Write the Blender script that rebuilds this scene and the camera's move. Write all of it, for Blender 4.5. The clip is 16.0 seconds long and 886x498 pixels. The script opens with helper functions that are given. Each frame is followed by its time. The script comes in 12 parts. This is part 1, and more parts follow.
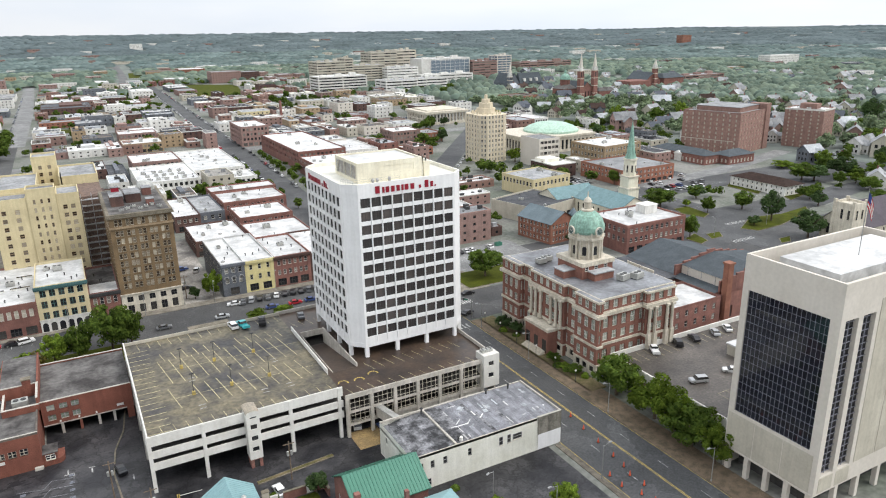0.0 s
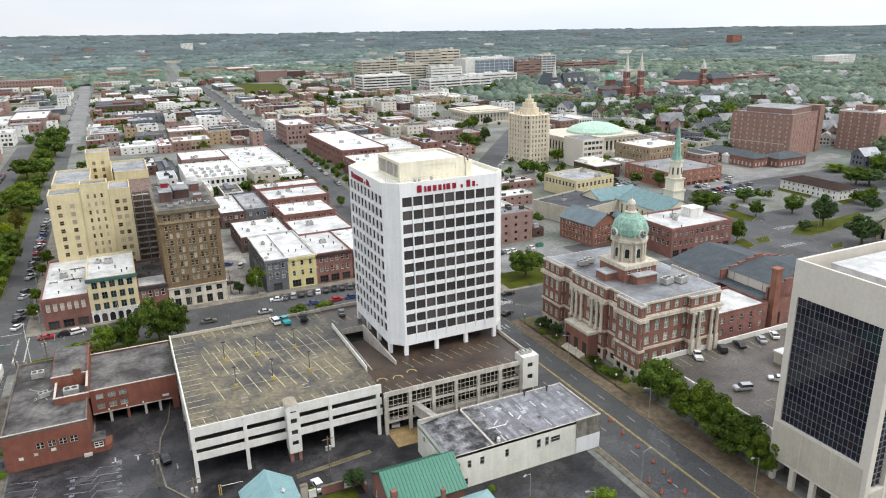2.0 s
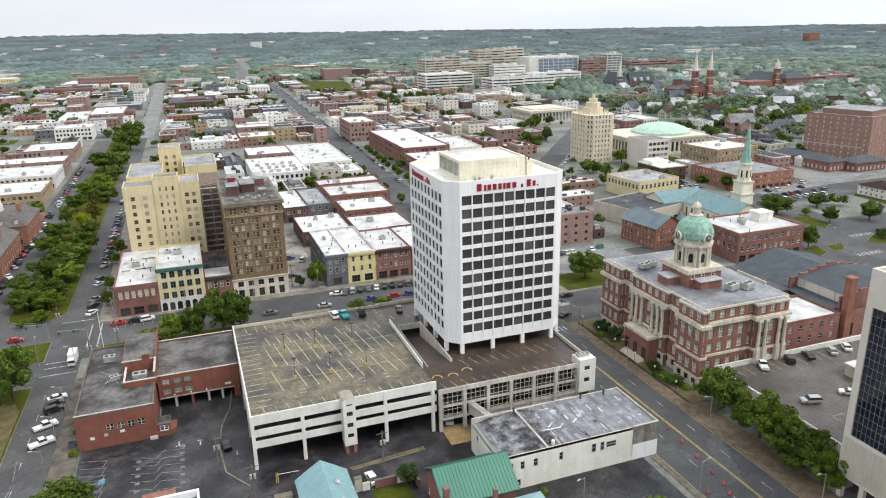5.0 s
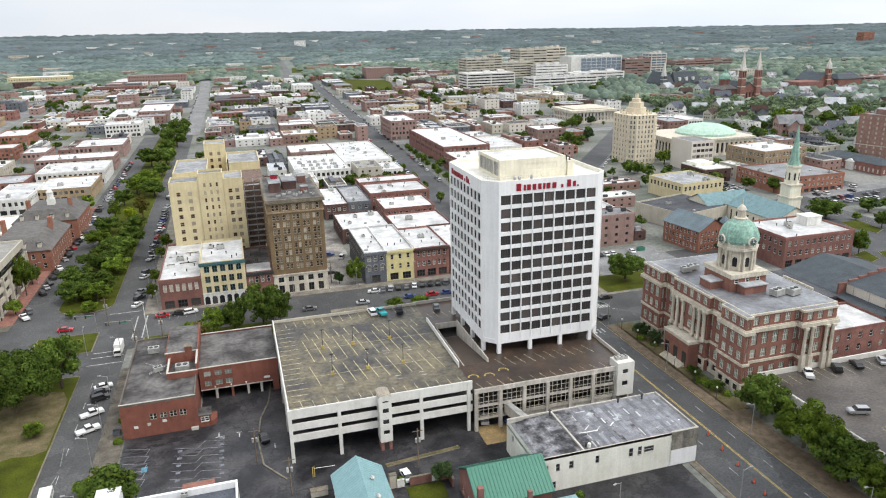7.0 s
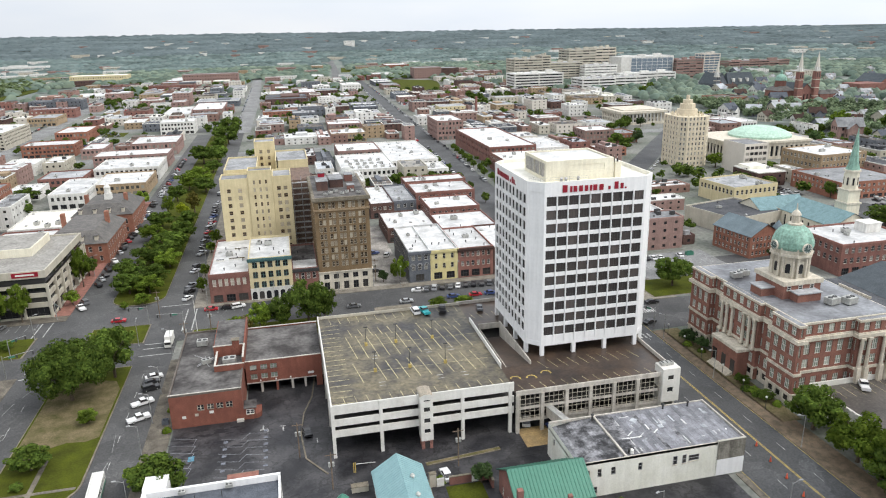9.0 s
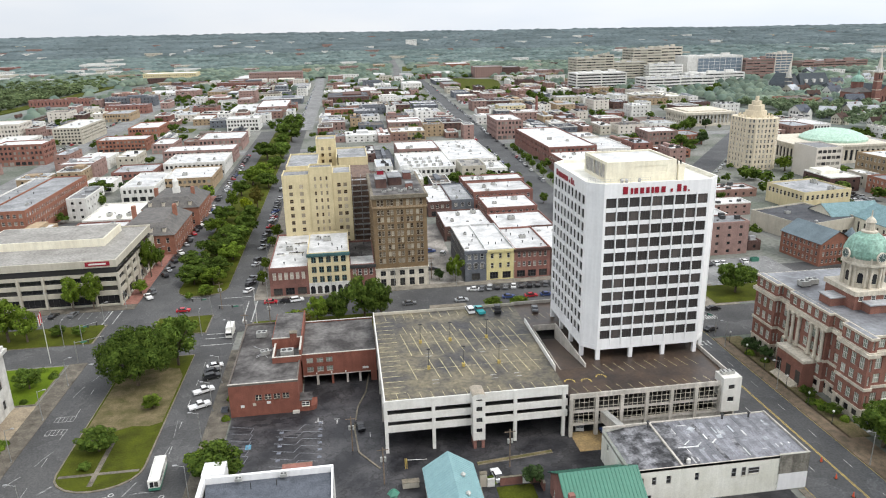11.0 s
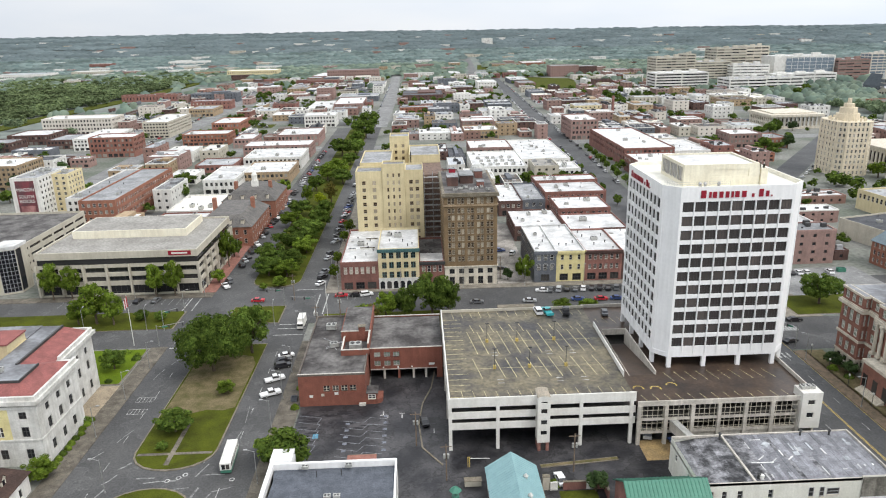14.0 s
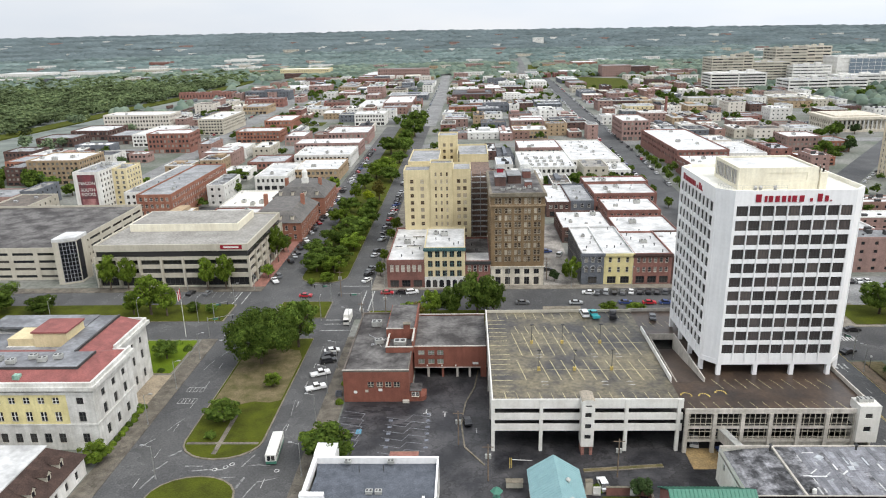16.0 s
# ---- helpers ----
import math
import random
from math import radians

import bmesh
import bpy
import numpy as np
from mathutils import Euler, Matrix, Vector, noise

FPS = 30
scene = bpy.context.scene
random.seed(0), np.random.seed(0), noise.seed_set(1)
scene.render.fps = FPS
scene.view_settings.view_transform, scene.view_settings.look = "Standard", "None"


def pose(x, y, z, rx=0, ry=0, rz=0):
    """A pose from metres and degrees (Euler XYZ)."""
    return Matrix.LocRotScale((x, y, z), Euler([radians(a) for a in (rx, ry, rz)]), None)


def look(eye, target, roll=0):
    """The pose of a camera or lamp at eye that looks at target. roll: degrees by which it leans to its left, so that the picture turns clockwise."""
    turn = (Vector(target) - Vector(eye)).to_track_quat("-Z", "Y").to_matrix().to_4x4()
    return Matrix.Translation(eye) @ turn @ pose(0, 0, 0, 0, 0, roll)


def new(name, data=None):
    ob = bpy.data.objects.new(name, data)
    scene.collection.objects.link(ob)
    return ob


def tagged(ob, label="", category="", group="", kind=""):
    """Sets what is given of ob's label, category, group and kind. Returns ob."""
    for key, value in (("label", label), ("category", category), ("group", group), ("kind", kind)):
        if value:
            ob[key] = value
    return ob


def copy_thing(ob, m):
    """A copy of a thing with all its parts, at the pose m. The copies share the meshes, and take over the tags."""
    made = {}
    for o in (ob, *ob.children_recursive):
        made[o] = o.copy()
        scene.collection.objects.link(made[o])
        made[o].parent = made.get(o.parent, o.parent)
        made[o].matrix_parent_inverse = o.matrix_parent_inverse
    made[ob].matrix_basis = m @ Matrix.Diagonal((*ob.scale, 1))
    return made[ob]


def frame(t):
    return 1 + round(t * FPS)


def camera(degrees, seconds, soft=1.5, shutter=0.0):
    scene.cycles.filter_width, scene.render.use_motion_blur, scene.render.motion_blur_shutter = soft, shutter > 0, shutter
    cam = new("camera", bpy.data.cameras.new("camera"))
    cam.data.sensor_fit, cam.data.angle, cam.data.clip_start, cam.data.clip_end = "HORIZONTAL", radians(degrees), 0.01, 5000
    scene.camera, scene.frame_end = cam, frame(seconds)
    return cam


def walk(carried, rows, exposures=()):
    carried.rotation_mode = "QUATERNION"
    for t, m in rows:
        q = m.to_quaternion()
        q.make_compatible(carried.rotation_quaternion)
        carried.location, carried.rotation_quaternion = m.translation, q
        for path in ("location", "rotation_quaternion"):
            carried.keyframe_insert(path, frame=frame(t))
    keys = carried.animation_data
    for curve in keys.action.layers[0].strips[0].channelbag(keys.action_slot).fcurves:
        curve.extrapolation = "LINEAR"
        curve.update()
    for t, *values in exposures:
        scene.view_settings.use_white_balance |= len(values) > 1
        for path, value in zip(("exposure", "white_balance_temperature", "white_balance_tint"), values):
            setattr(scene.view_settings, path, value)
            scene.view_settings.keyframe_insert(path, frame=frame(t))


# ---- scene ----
# ---- camera and walk ----
cam = camera(64.63, 16.0, 1.1)
PATH = [
    (0.0, pose(0, 0, 92, 72.39, 1.03, -28.53)),
    (0.5, pose(0, 0, 92, 72.40, 1.06, -27.63)),
    (1.0, pose(0, 0, 92, 72.41, 1.05, -26.76)),
    (1.5, pose(0, 0, 92, 72.41, 1.07, -25.91)),
    (2.0, pose(0, 0, 92, 72.43, 1.07, -25.05)),
    (2.5, pose(0, 0, 92, 72.42, 1.08, -24.19)),
    (3.0, pose(0, 0, 92, 72.43, 1.08, -23.35)),
    (3.5, pose(0, 0, 92, 72.42, 1.08, -22.49)),
    (4.0, pose(0, 0, 92, 72.42, 1.10, -21.66)),
    (6.5, pose(0, 0, 92, 72.39, 1.14, -17.66)),
    (7.0, pose(0, 0, 92, 72.40, 1.15, -16.78)),
    (7.5, pose(0, 0, 92, 72.42, 1.16, -15.74)),
    (8.0, pose(0, 0, 92, 72.44, 1.15, -14.80)),
    (8.5, pose(0, 0, 92, 72.47, 1.18, -13.92)),
    (9.0, pose(0, 0, 92, 72.48, 1.19, -13.00)),
    (11.5, pose(0, 0, 92, 72.50, 1.22, -6.99)),
    (12.0, pose(0, 0, 92, 72.49, 1.21, -5.94)),
    (12.5, pose(0, 0, 92, 72.50, 1.23, -5.04)),
    (13.0, pose(0, 0, 92, 72.50, 1.24, -4.13)),
    (13.5, pose(0, 0, 92, 72.51, 1.25, -3.17)),
    (14.0, pose(0, 0, 92, 72.52, 1.22, -2.23)),
    (14.5, pose(0, 0, 92, 72.53, 1.25, -1.37)),
    (15.0, pose(0, 0, 92, 72.53, 1.22, -0.45)),
    (15.5, pose(0, 0, 92, 72.53, 1.24, 0.54)),
    (16.0, pose(0, 0, 92, 72.55, 1.20, 1.74)),
]
walk(cam, PATH)


# ---- world, sun, exposure ----
world = bpy.data.worlds.new("overcast_sky")
scene.world = world
world.use_nodes = True
wn, wl = world.node_tree.nodes, world.node_tree.links
wn.clear()
w_out = wn.new("ShaderNodeOutputWorld")
w_bg = wn.new("ShaderNodeBackground")
w_sky = wn.new("ShaderNodeTexSky")
w_sky.sky_type = "NISHITA"
w_sky.sun_disc = False
w_sky.sun_elevation, w_sky.sun_rotation = radians(52), radians(105)
w_sky.air_density, w_sky.dust_density, w_sky.ozone_density = 1.0, 3.0, 1.0
# an even cloud deck lies over the sky, a little thinner in places
w_co = wn.new("ShaderNodeTexCoord")
w_map = wn.new("ShaderNodeMapping")
w_map.inputs["Scale"].default_value = (1.2, 1.2, 5.0)
w_noise = wn.new("ShaderNodeTexNoise")
w_noise.inputs["Scale"].default_value = 1.6
w_noise.inputs["Detail"].default_value = 5
w_ramp = wn.new("ShaderNodeValToRGB")
w_ramp.color_ramp.elements[0].position, w_ramp.color_ramp.elements[0].color = 0.3, (8.6, 9.4, 10.5, 1)
w_ramp.color_ramp.elements[1].position, w_ramp.color_ramp.elements[1].color = 0.62, (10.6, 10.8, 11.1, 1)
w_mix = wn.new("ShaderNodeMixRGB")
w_mix.inputs[0].default_value = 0.88
wl.new(w_co.outputs["Generated"], w_map.inputs["Vector"])
wl.new(w_map.outputs["Vector"], w_noise.inputs["Vector"])
wl.new(w_noise.outputs["Fac"], w_ramp.inputs["Fac"])
wl.new(w_sky.outputs["Color"], w_mix.inputs[1])
wl.new(w_ramp.outputs["Color"], w_mix.inputs[2])
# the cloud deck is brighter overhead than at the horizon
w_xyz = wn.new("ShaderNodeSeparateXYZ")
w_rise = wn.new("ShaderNodeMapRange")
w_rise.inputs["From Min"].default_value, w_rise.inputs["From Max"].default_value = 0.0, 0.75
w_rise.inputs["To Min"].default_value, w_rise.inputs["To Max"].default_value = 0.72, 1.22
w_mul = wn.new("ShaderNodeVectorMath")
w_mul.operation = "SCALE"
wl.new(w_co.outputs["Generated"], w_xyz.inputs["Vector"])
wl.new(w_xyz.outputs["Z"], w_rise.inputs["Value"])
# and brighter towards the veiled sun
w_side = wn.new("ShaderNodeMapRange")
w_side.inputs["From Min"].default_value, w_side.inputs["From Max"].default_value = -0.5, 0.8
w_side.inputs["To Min"].default_value, w_side.inputs["To Max"].default_value = 0.84, 1.06
w_both = wn.new("ShaderNodeMath")
w_both.operation = "MULTIPLY"
wl.new(w_xyz.outputs["X"], w_side.inputs["Value"])
wl.new(w_rise.outputs["Result"], w_both.inputs[0])
wl.new(w_side.outputs["Result"], w_both.inputs[1])
wl.new(w_mix.outputs["Color"], w_mul.inputs[0])
wl.new(w_both.outputs[0], w_mul.inputs["Scale"])
wl.new(w_mul.outputs["Vector"], w_bg.inputs["Color"])
w_bg.inputs["Strength"].default_value = 0.1
wl.new(w_bg.outputs["Background"], w_out.inputs["Surface"])

sun_data = bpy.data.lights.new("sun", "SUN")
sun_data.energy, sun_data.angle, sun_data.color = 1.3, radians(25), (1.0, 0.96, 0.9)
sun = new("sun", sun_data)
sun.matrix_world = look((0, 0, 400), (-120, 100, 200))
scene.view_settings.exposure = 0.56


# ---- materials ----
def surface(name, c1, c2=None, rough=0.85, scale=0.25, fine=3.0, bump=0.15, streak=0.0, vary=0.0, metal=0.0, contrast=0.3, grain=0.25):
    """Two tones mixed by broad stains, a fine grain, vertical streaks and a shift from object to object."""
    m = bpy.data.materials.new(name)
    m.use_nodes = True
    n, l = m.node_tree.nodes, m.node_tree.links
    p = n["Principled BSDF"]
    c2 = c2 or tuple(k * 0.72 for k in c1)
    geo = n.new("ShaderNodeNewGeometry")
    big = n.new("ShaderNodeTexNoise")
    big.inputs["Scale"].default_value, big.inputs["Detail"].default_value, big.inputs["Roughness"].default_value = scale, 6, 0.62
    l.new(geo.outputs["Position"], big.inputs["Vector"])
    ramp = n.new("ShaderNodeValToRGB")
    e = ramp.color_ramp.elements
    e[0].position, e[0].color = 0.5 - contrast / 2, (*c2, 1)
    e[1].position, e[1].color = 0.5 + contrast / 2, (*c1, 1)
    l.new(big.outputs["Fac"], ramp.inputs["Fac"])
    small = n.new("ShaderNodeTexNoise")
    small.inputs["Scale"].default_value, small.inputs["Detail"].default_value = fine, 4
    l.new(geo.outputs["Position"], small.inputs["Vector"])
    gr = n.new("ShaderNodeMapRange")
    gr.inputs["From Min"].default_value, gr.inputs["From Max"].default_value = 0.3, 0.7
    gr.inputs["To Min"].default_value, gr.inputs["To Max"].default_value = 1 - grain, 1 + grain
    l.new(small.outputs["Fac"], gr.inputs["Value"])
    mul = n.new("ShaderNodeVectorMath")
    mul.operation = "SCALE"
    l.new(ramp.outputs["Color"], mul.inputs[0])
    l.new(gr.outputs["Result"], mul.inputs["Scale"])
    last = mul.outputs["Vector"]
    if streak:
        mp = n.new("ShaderNodeMapping")
        mp.inputs["Scale"].default_value = (0.9, 0.9, 0.07)
        st = n.new("ShaderNodeTexNoise")
        st.inputs["Scale"].default_value, st.inputs["Detail"].default_value = 1.3, 5
        l.new(geo.outputs["Position"], mp.inputs["Vector"])
        l.new(mp.outputs["Vector"], st.inputs["Vector"])
        mr = n.new("ShaderNodeMapRange")
        mr.inputs["From Min"].default_value, mr.inputs["From Max"].default_value = 0.38, 0.62
        mr.inputs["To Min"].default_value, mr.inputs["To Max"].default_value = 1 - streak, 1.0
        l.new(st.outputs["Fac"], mr.inputs["Value"])
        ms = n.new("ShaderNodeVectorMath")
        ms.operation = "SCALE"
        l.new(last, ms.inputs[0])
        l.new(mr.outputs["Result"], ms.inputs["Scale"])
        last = ms.outputs["Vector"]
    if vary:
        info = n.new("ShaderNodeObjectInfo")
        mv = n.new("ShaderNodeMapRange")
        mv.inputs["To Min"].default_value, mv.inputs["To Max"].default_value = 1 - vary, 1 + vary
        l.new(info.outputs["Random"], mv.inputs["Value"])
        ms = n.new("ShaderNodeVectorMath")
        ms.operation = "SCALE"
        l.new(last, ms.inputs[0])
        l.new(mv.outputs["Result"], ms.inputs["Scale"])
        last = ms.outputs["Vector"]
    l.new(last, p.inputs["Base Color"])
    p.inputs["Roughness"].default_value, p.inputs["Metallic"].default_value = rough, metal
    p.inputs["Specular IOR Level"].default_value = 0.3
    if bump:
        b = n.new("ShaderNodeBump")
        b.inputs["Strength"].default_value, b.inputs["Distance"].default_value = bump, 0.05
        l.new(small.outputs["Fac"], b.inputs["Height"])
        l.new(b.outputs["Normal"], p.inputs["Normal"])
    return m


def glass(name, dark, light, rough=0.12):
    """Window glass with a dim room or a blind behind it, different from pane to pane."""
    m = bpy.data.materials.new(name)
    m.use_nodes = True
    n, l = m.node_tree.nodes, m.node_tree.links
    p = n["Principled BSDF"]
    info, geo = n.new("ShaderNodeObjectInfo"), n.new("ShaderNodeNewGeometry")
    add = n.new("ShaderNodeMath")
    add.operation = "ADD"
    l.new(info.outputs["Random"], add.inputs[0])
    l.new(geo.outputs["Random Per Island"], add.inputs[1])
    fr = n.new("ShaderNodeMath")
    fr.operation = "FRACT"
    l.new(add.outputs[0], fr.inputs[0])
    ramp = n.new("ShaderNodeValToRGB")
    e = ramp.color_ramp.elements
    e[0].position, e[0].color = 0.45, (*dark, 1)
    e[1].position, e[1].color = 1.0, (*light, 1)
    l.new(fr.outputs[0], ramp.inputs["Fac"])
    l.new(ramp.outputs["Color"], p.inputs["Base Color"])
    p.inputs["Roughness"].default_value = rough
    p.inputs["Specular IOR Level"].default_value = 0.5
    return m


def cracked(m, cell=0.085, width=0.022, lift=1.35, patch=0.14):
    """Wandering cracks with pale dust in them and patched slabs between them."""
    n, l = m.node_tree.nodes, m.node_tree.links
    p = n["Principled BSDF"]
    last = p.inputs["Base Color"].links[0].from_socket
    geo, wob, add = n.new("ShaderNodeNewGeometry"), n.new("ShaderNodeTexNoise"), n.new("ShaderNodeVectorMath")
    wob.inputs["Scale"].default_value, wob.inputs["Detail"].default_value = 0.35, 4
    l.new(geo.outputs["Position"], wob.inputs["Vector"])
    add.operation = "MULTIPLY_ADD"
    add.inputs[1].default_value = (9, 9, 9)
    l.new(wob.outputs["Color"], add.inputs[0])
    l.new(geo.outputs["Position"], add.inputs[2])
    edge, slab = n.new("ShaderNodeTexVoronoi"), n.new("ShaderNodeTexVoronoi")
    edge.feature = "DISTANCE_TO_EDGE"
    for v in (edge, slab):
        v.inputs["Scale"].default_value = cell
        l.new(add.outputs[0], v.inputs["Vector"])
    line, tone, sep, mul = n.new("ShaderNodeMapRange"), n.new("ShaderNodeMapRange"), n.new("ShaderNodeSeparateXYZ"), n.new("ShaderNodeMath")
    line.inputs["From Max"].default_value = width
    line.inputs["To Min"].default_value, line.inputs["To Max"].default_value = lift, 1.0
    l.new(edge.outputs["Distance"], line.inputs["Value"])
    l.new(slab.outputs["Color"], sep.inputs[0])
    tone.inputs["To Min"].default_value, tone.inputs["To Max"].default_value = 1 - patch, 1 + patch
    l.new(sep.outputs[0], tone.inputs["Value"])
    mul.operation = "MULTIPLY"
    l.new(line.outputs[0], mul.inputs[0])
    l.new(tone.outputs[0], mul.inputs[1])
    out = n.new("ShaderNodeVectorMath")
    out.operation = "SCALE"
    l.new(last, out.inputs[0])
    l.new(mul.outputs[0], out.inputs["Scale"])
    l.new(out.outputs["Vector"], p.inputs["Base Color"])
    return m


ASPHALT = cracked(surface("asphalt", (0.1, 0.099, 0.097), (0.062, 0.062, 0.063), 0.75, 0.06, 2.5, 0.2, contrast=0.4))
ASPHALT_OLD = cracked(surface("worn_asphalt", (0.23, 0.23, 0.225), (0.15, 0.151, 0.15), 0.85, 0.12, 2.5, 0.2, contrast=0.35), 0.09)
ASPHALT_WET = cracked(surface("damp_asphalt", (0.06, 0.058, 0.06), (0.018, 0.018, 0.021), 0.42, 0.13, 2.0, 0.15, contrast=0.24), 0.16, 0.05, 0.45, 0.2)
ASPHALT_AVE = cracked(surface("avenue_asphalt", (0.095, 0.096, 0.097), (0.062, 0.063, 0.065), 0.75, 0.05, 2.5, 0.2, contrast=0.4), 0.06)
PLATFORM = cracked(surface("brown_damp_deck", (0.115, 0.1, 0.088), (0.06, 0.054, 0.049), 0.5, 0.1, 1.6, 0.1, contrast=0.3), 0.12)
MULLION = surface("dark_mullion", (0.28, 0.28, 0.32), (0.2, 0.2, 0.23), 0.4, 0.8, 4.0, 0.0, metal=0.3)
RUST = surface("rusty_iron", (0.2, 0.14, 0.11), (0.1, 0.07, 0.06), 0.9, 0.8, 4.0, 0.1)
LOT = surface("parking_lot", (0.17, 0.17, 0.165), (0.1, 0.1, 0.1), 0.9, 0.03, 1.0, 0.1, vary=0.25)
PAVING = surface("pavement_concrete", (0.26, 0.235, 0.195), (0.14, 0.125, 0.1), 0.9, 0.35, 4.0, 0.15)
KERB = surface("kerb_concrete", (0.22, 0.19, 0.145), (0.13, 0.115, 0.085), 0.9, 0.5, 4.0, 0.15)
BRICK_PAVING = surface("brick_paving", (0.2, 0.145, 0.1), (0.105, 0.085, 0.057), 0.9, 0.6, 6.0, 0.2)
PAINT_WHITE = surface("road_paint_white", (0.5, 0.5, 0.48), (0.19, 0.19, 0.185), 0.8, 0.9, 5.0, 0.0, contrast=0.2)
PAINT_YELLOW = surface("road_paint_yellow", (0.55, 0.4, 0.1), (0.34, 0.27, 0.1), 0.8, 0.9, 5.0, 0.0)
PAINT_OLIVE = surface("faded_stall_paint", (0.55, 0.49, 0.29), (0.26, 0.235, 0.15), 0.85, 0.9, 5.0, 0.0, contrast=0.2)
GRASS = surface("lawn_grass", (0.077, 0.09, 0.011), (0.04, 0.046, 0.009), 0.95, 0.2, 3.0, 0.4, contrast=0.4)
GRASS_RICH = surface("rich_lawn", (0.115, 0.165, 0.012), (0.07, 0.11, 0.01), 0.95, 0.2, 3.0, 0.4, contrast=0.4)
PAVING_DARK = cracked(surface("grimy_pavement", (0.17, 0.15, 0.12), (0.08, 0.07, 0.056), 0.9, 0.3, 4.0, 0.15), 0.3, 0.03, 0.6)
EARTH = surface("bare_earth", (0.17, 0.135, 0.08), (0.085, 0.08, 0.034), 0.95, 0.3, 3.0, 0.3)
# Far and town ground are paled, which puts some haze into their colour.
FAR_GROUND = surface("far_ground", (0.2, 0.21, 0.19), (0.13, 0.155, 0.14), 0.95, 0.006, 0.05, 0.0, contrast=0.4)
TOWN_GROUND = surface("town_ground", (0.23, 0.226, 0.21), (0.11, 0.125, 0.1), 0.9, 0.02, 0.6, 0.0, contrast=0.35)
DECK_TOP = surface("stained_deck_concrete", (0.152, 0.13, 0.084), (0.046, 0.044, 0.044), 0.5, 0.085, 1.1, 0.1, contrast=0.22, grain=0.4)
POD_TOP = surface("wet_deck_concrete", (0.085, 0.057, 0.04), (0.036, 0.028, 0.024), 0.35, 0.12, 1.6, 0.1, contrast=0.3)
DECK_WALL = surface("white_painted_concrete", (0.72, 0.705, 0.66), (0.61, 0.59, 0.54), 0.8, 0.3, 3.0, 0.08, streak=0.07, grain=0.05)
OLD_CONCRETE = surface("old_concrete", (0.6, 0.56, 0.5), (0.42, 0.39, 0.34), 0.85, 0.3, 3.0, 0.12, streak=0.2, grain=0.12)
BARE_STEEL = surface("dull_steel", (0.5, 0.5, 0.47), (0.32, 0.32, 0.3), 0.5, 0.5, 4.0, 0.05, metal=0.4, grain=0.1)
# Concrete of inner decks, with the lack of daylight put into its colour.
INSIDE_SHADE = surface("unlit_concrete", (0.09, 0.085, 0.08), (0.05, 0.048, 0.045), 0.95, 0.3, 2.0, 0.0)
TOWER_WHITE = surface("tower_white_paint", (0.82, 0.815, 0.81), (0.76, 0.755, 0.75), 0.6, 0.12, 1.5, 0.03, streak=0.07, grain=0.03)
CREAM_PAINT = surface("cream_paint", (0.78, 0.74, 0.6), (0.68, 0.63, 0.5), 0.7, 0.2, 2.0, 0.05, streak=0.1, grain=0.06)
ROOF_WHITE = surface("white_roof_membrane", (0.7, 0.7, 0.69), (0.34, 0.34, 0.335), 0.6, 0.16, 0.8, 0.05, vary=0.12, grain=0.14, contrast=0.4)
ROOF_CREAM = surface("cream_roof_membrane", (0.8, 0.78, 0.7), (0.62, 0.6, 0.52), 0.6, 0.15, 1.0, 0.05, grain=0.08)
ROOF_GREY = surface("grey_roof_felt", (0.33, 0.335, 0.34), (0.17, 0.175, 0.18), 0.8, 0.11, 0.9, 0.1, vary=0.25, contrast=0.3)
ROOF_FELT = surface("dark_grey_felt", (0.15, 0.143, 0.137), (0.05, 0.046, 0.045), 0.6, 0.14, 1.1, 0.1, contrast=0.22)
ROOF_GRAVEL = surface("warm_grey_gravel", (0.32, 0.31, 0.285), (0.21, 0.2, 0.185), 0.95, 0.12, 1.1, 0.1, contrast=0.35)
ROOF_DARK = surface("dark_roof_felt", (0.1, 0.103, 0.11), (0.06, 0.062, 0.068), 0.8, 0.2, 1.5, 0.1, vary=0.3)
ROOF_BROWN = surface("brown_roof_gravel", (0.16, 0.135, 0.115), (0.085, 0.075, 0.065), 0.9, 0.2, 1.8, 0.1)
ROOF_PATCHED = surface("patched_metal_roof", (0.24, 0.245, 0.26), (0.06, 0.06, 0.064), 0.5, 0.28, 1.7, 0.15, contrast=0.3, grain=0.4)
SHINGLE = surface("blue_grey_shingle", (0.11, 0.12, 0.14), (0.075, 0.082, 0.095), 0.9, 0.5, 4.0, 0.3)
SHINGLE_BROWN = surface("brown_shingle", (0.075, 0.05, 0.042), (0.045, 0.032, 0.028), 0.9, 0.5, 4.0, 0.3, vary=0.3)
SLATE = surface("slate", (0.125, 0.115, 0.105), (0.07, 0.067, 0.064), 0.7, 0.4, 3.0, 0.2, vary=0.2)
ROOF_RED_TILE = surface("red_clay_tile", (0.27, 0.095, 0.085), (0.18, 0.066, 0.06), 0.8, 0.35, 4.0, 0.25)
METAL_GREEN = surface("green_standing_seam", (0.055, 0.185, 0.13), (0.05, 0.168, 0.118), 0.4, 0.3, 2.0, 0.02, grain=0.06)
METAL_TEAL = surface("pale_teal_metal", (0.22, 0.36, 0.375), (0.19, 0.32, 0.335), 0.45, 0.4, 2.0, 0.02, grain=0.06)
METAL_SEA = surface("sea_green_metal", (0.15, 0.25, 0.265), (0.11, 0.19, 0.2), 0.5, 0.4, 2.0, 0.05)
ROOF_SLATY = surface("wet_grey_felt", (0.25, 0.26, 0.275), (0.085, 0.085, 0.092), 0.45, 0.1, 0.9, 0.1, contrast=0.28)
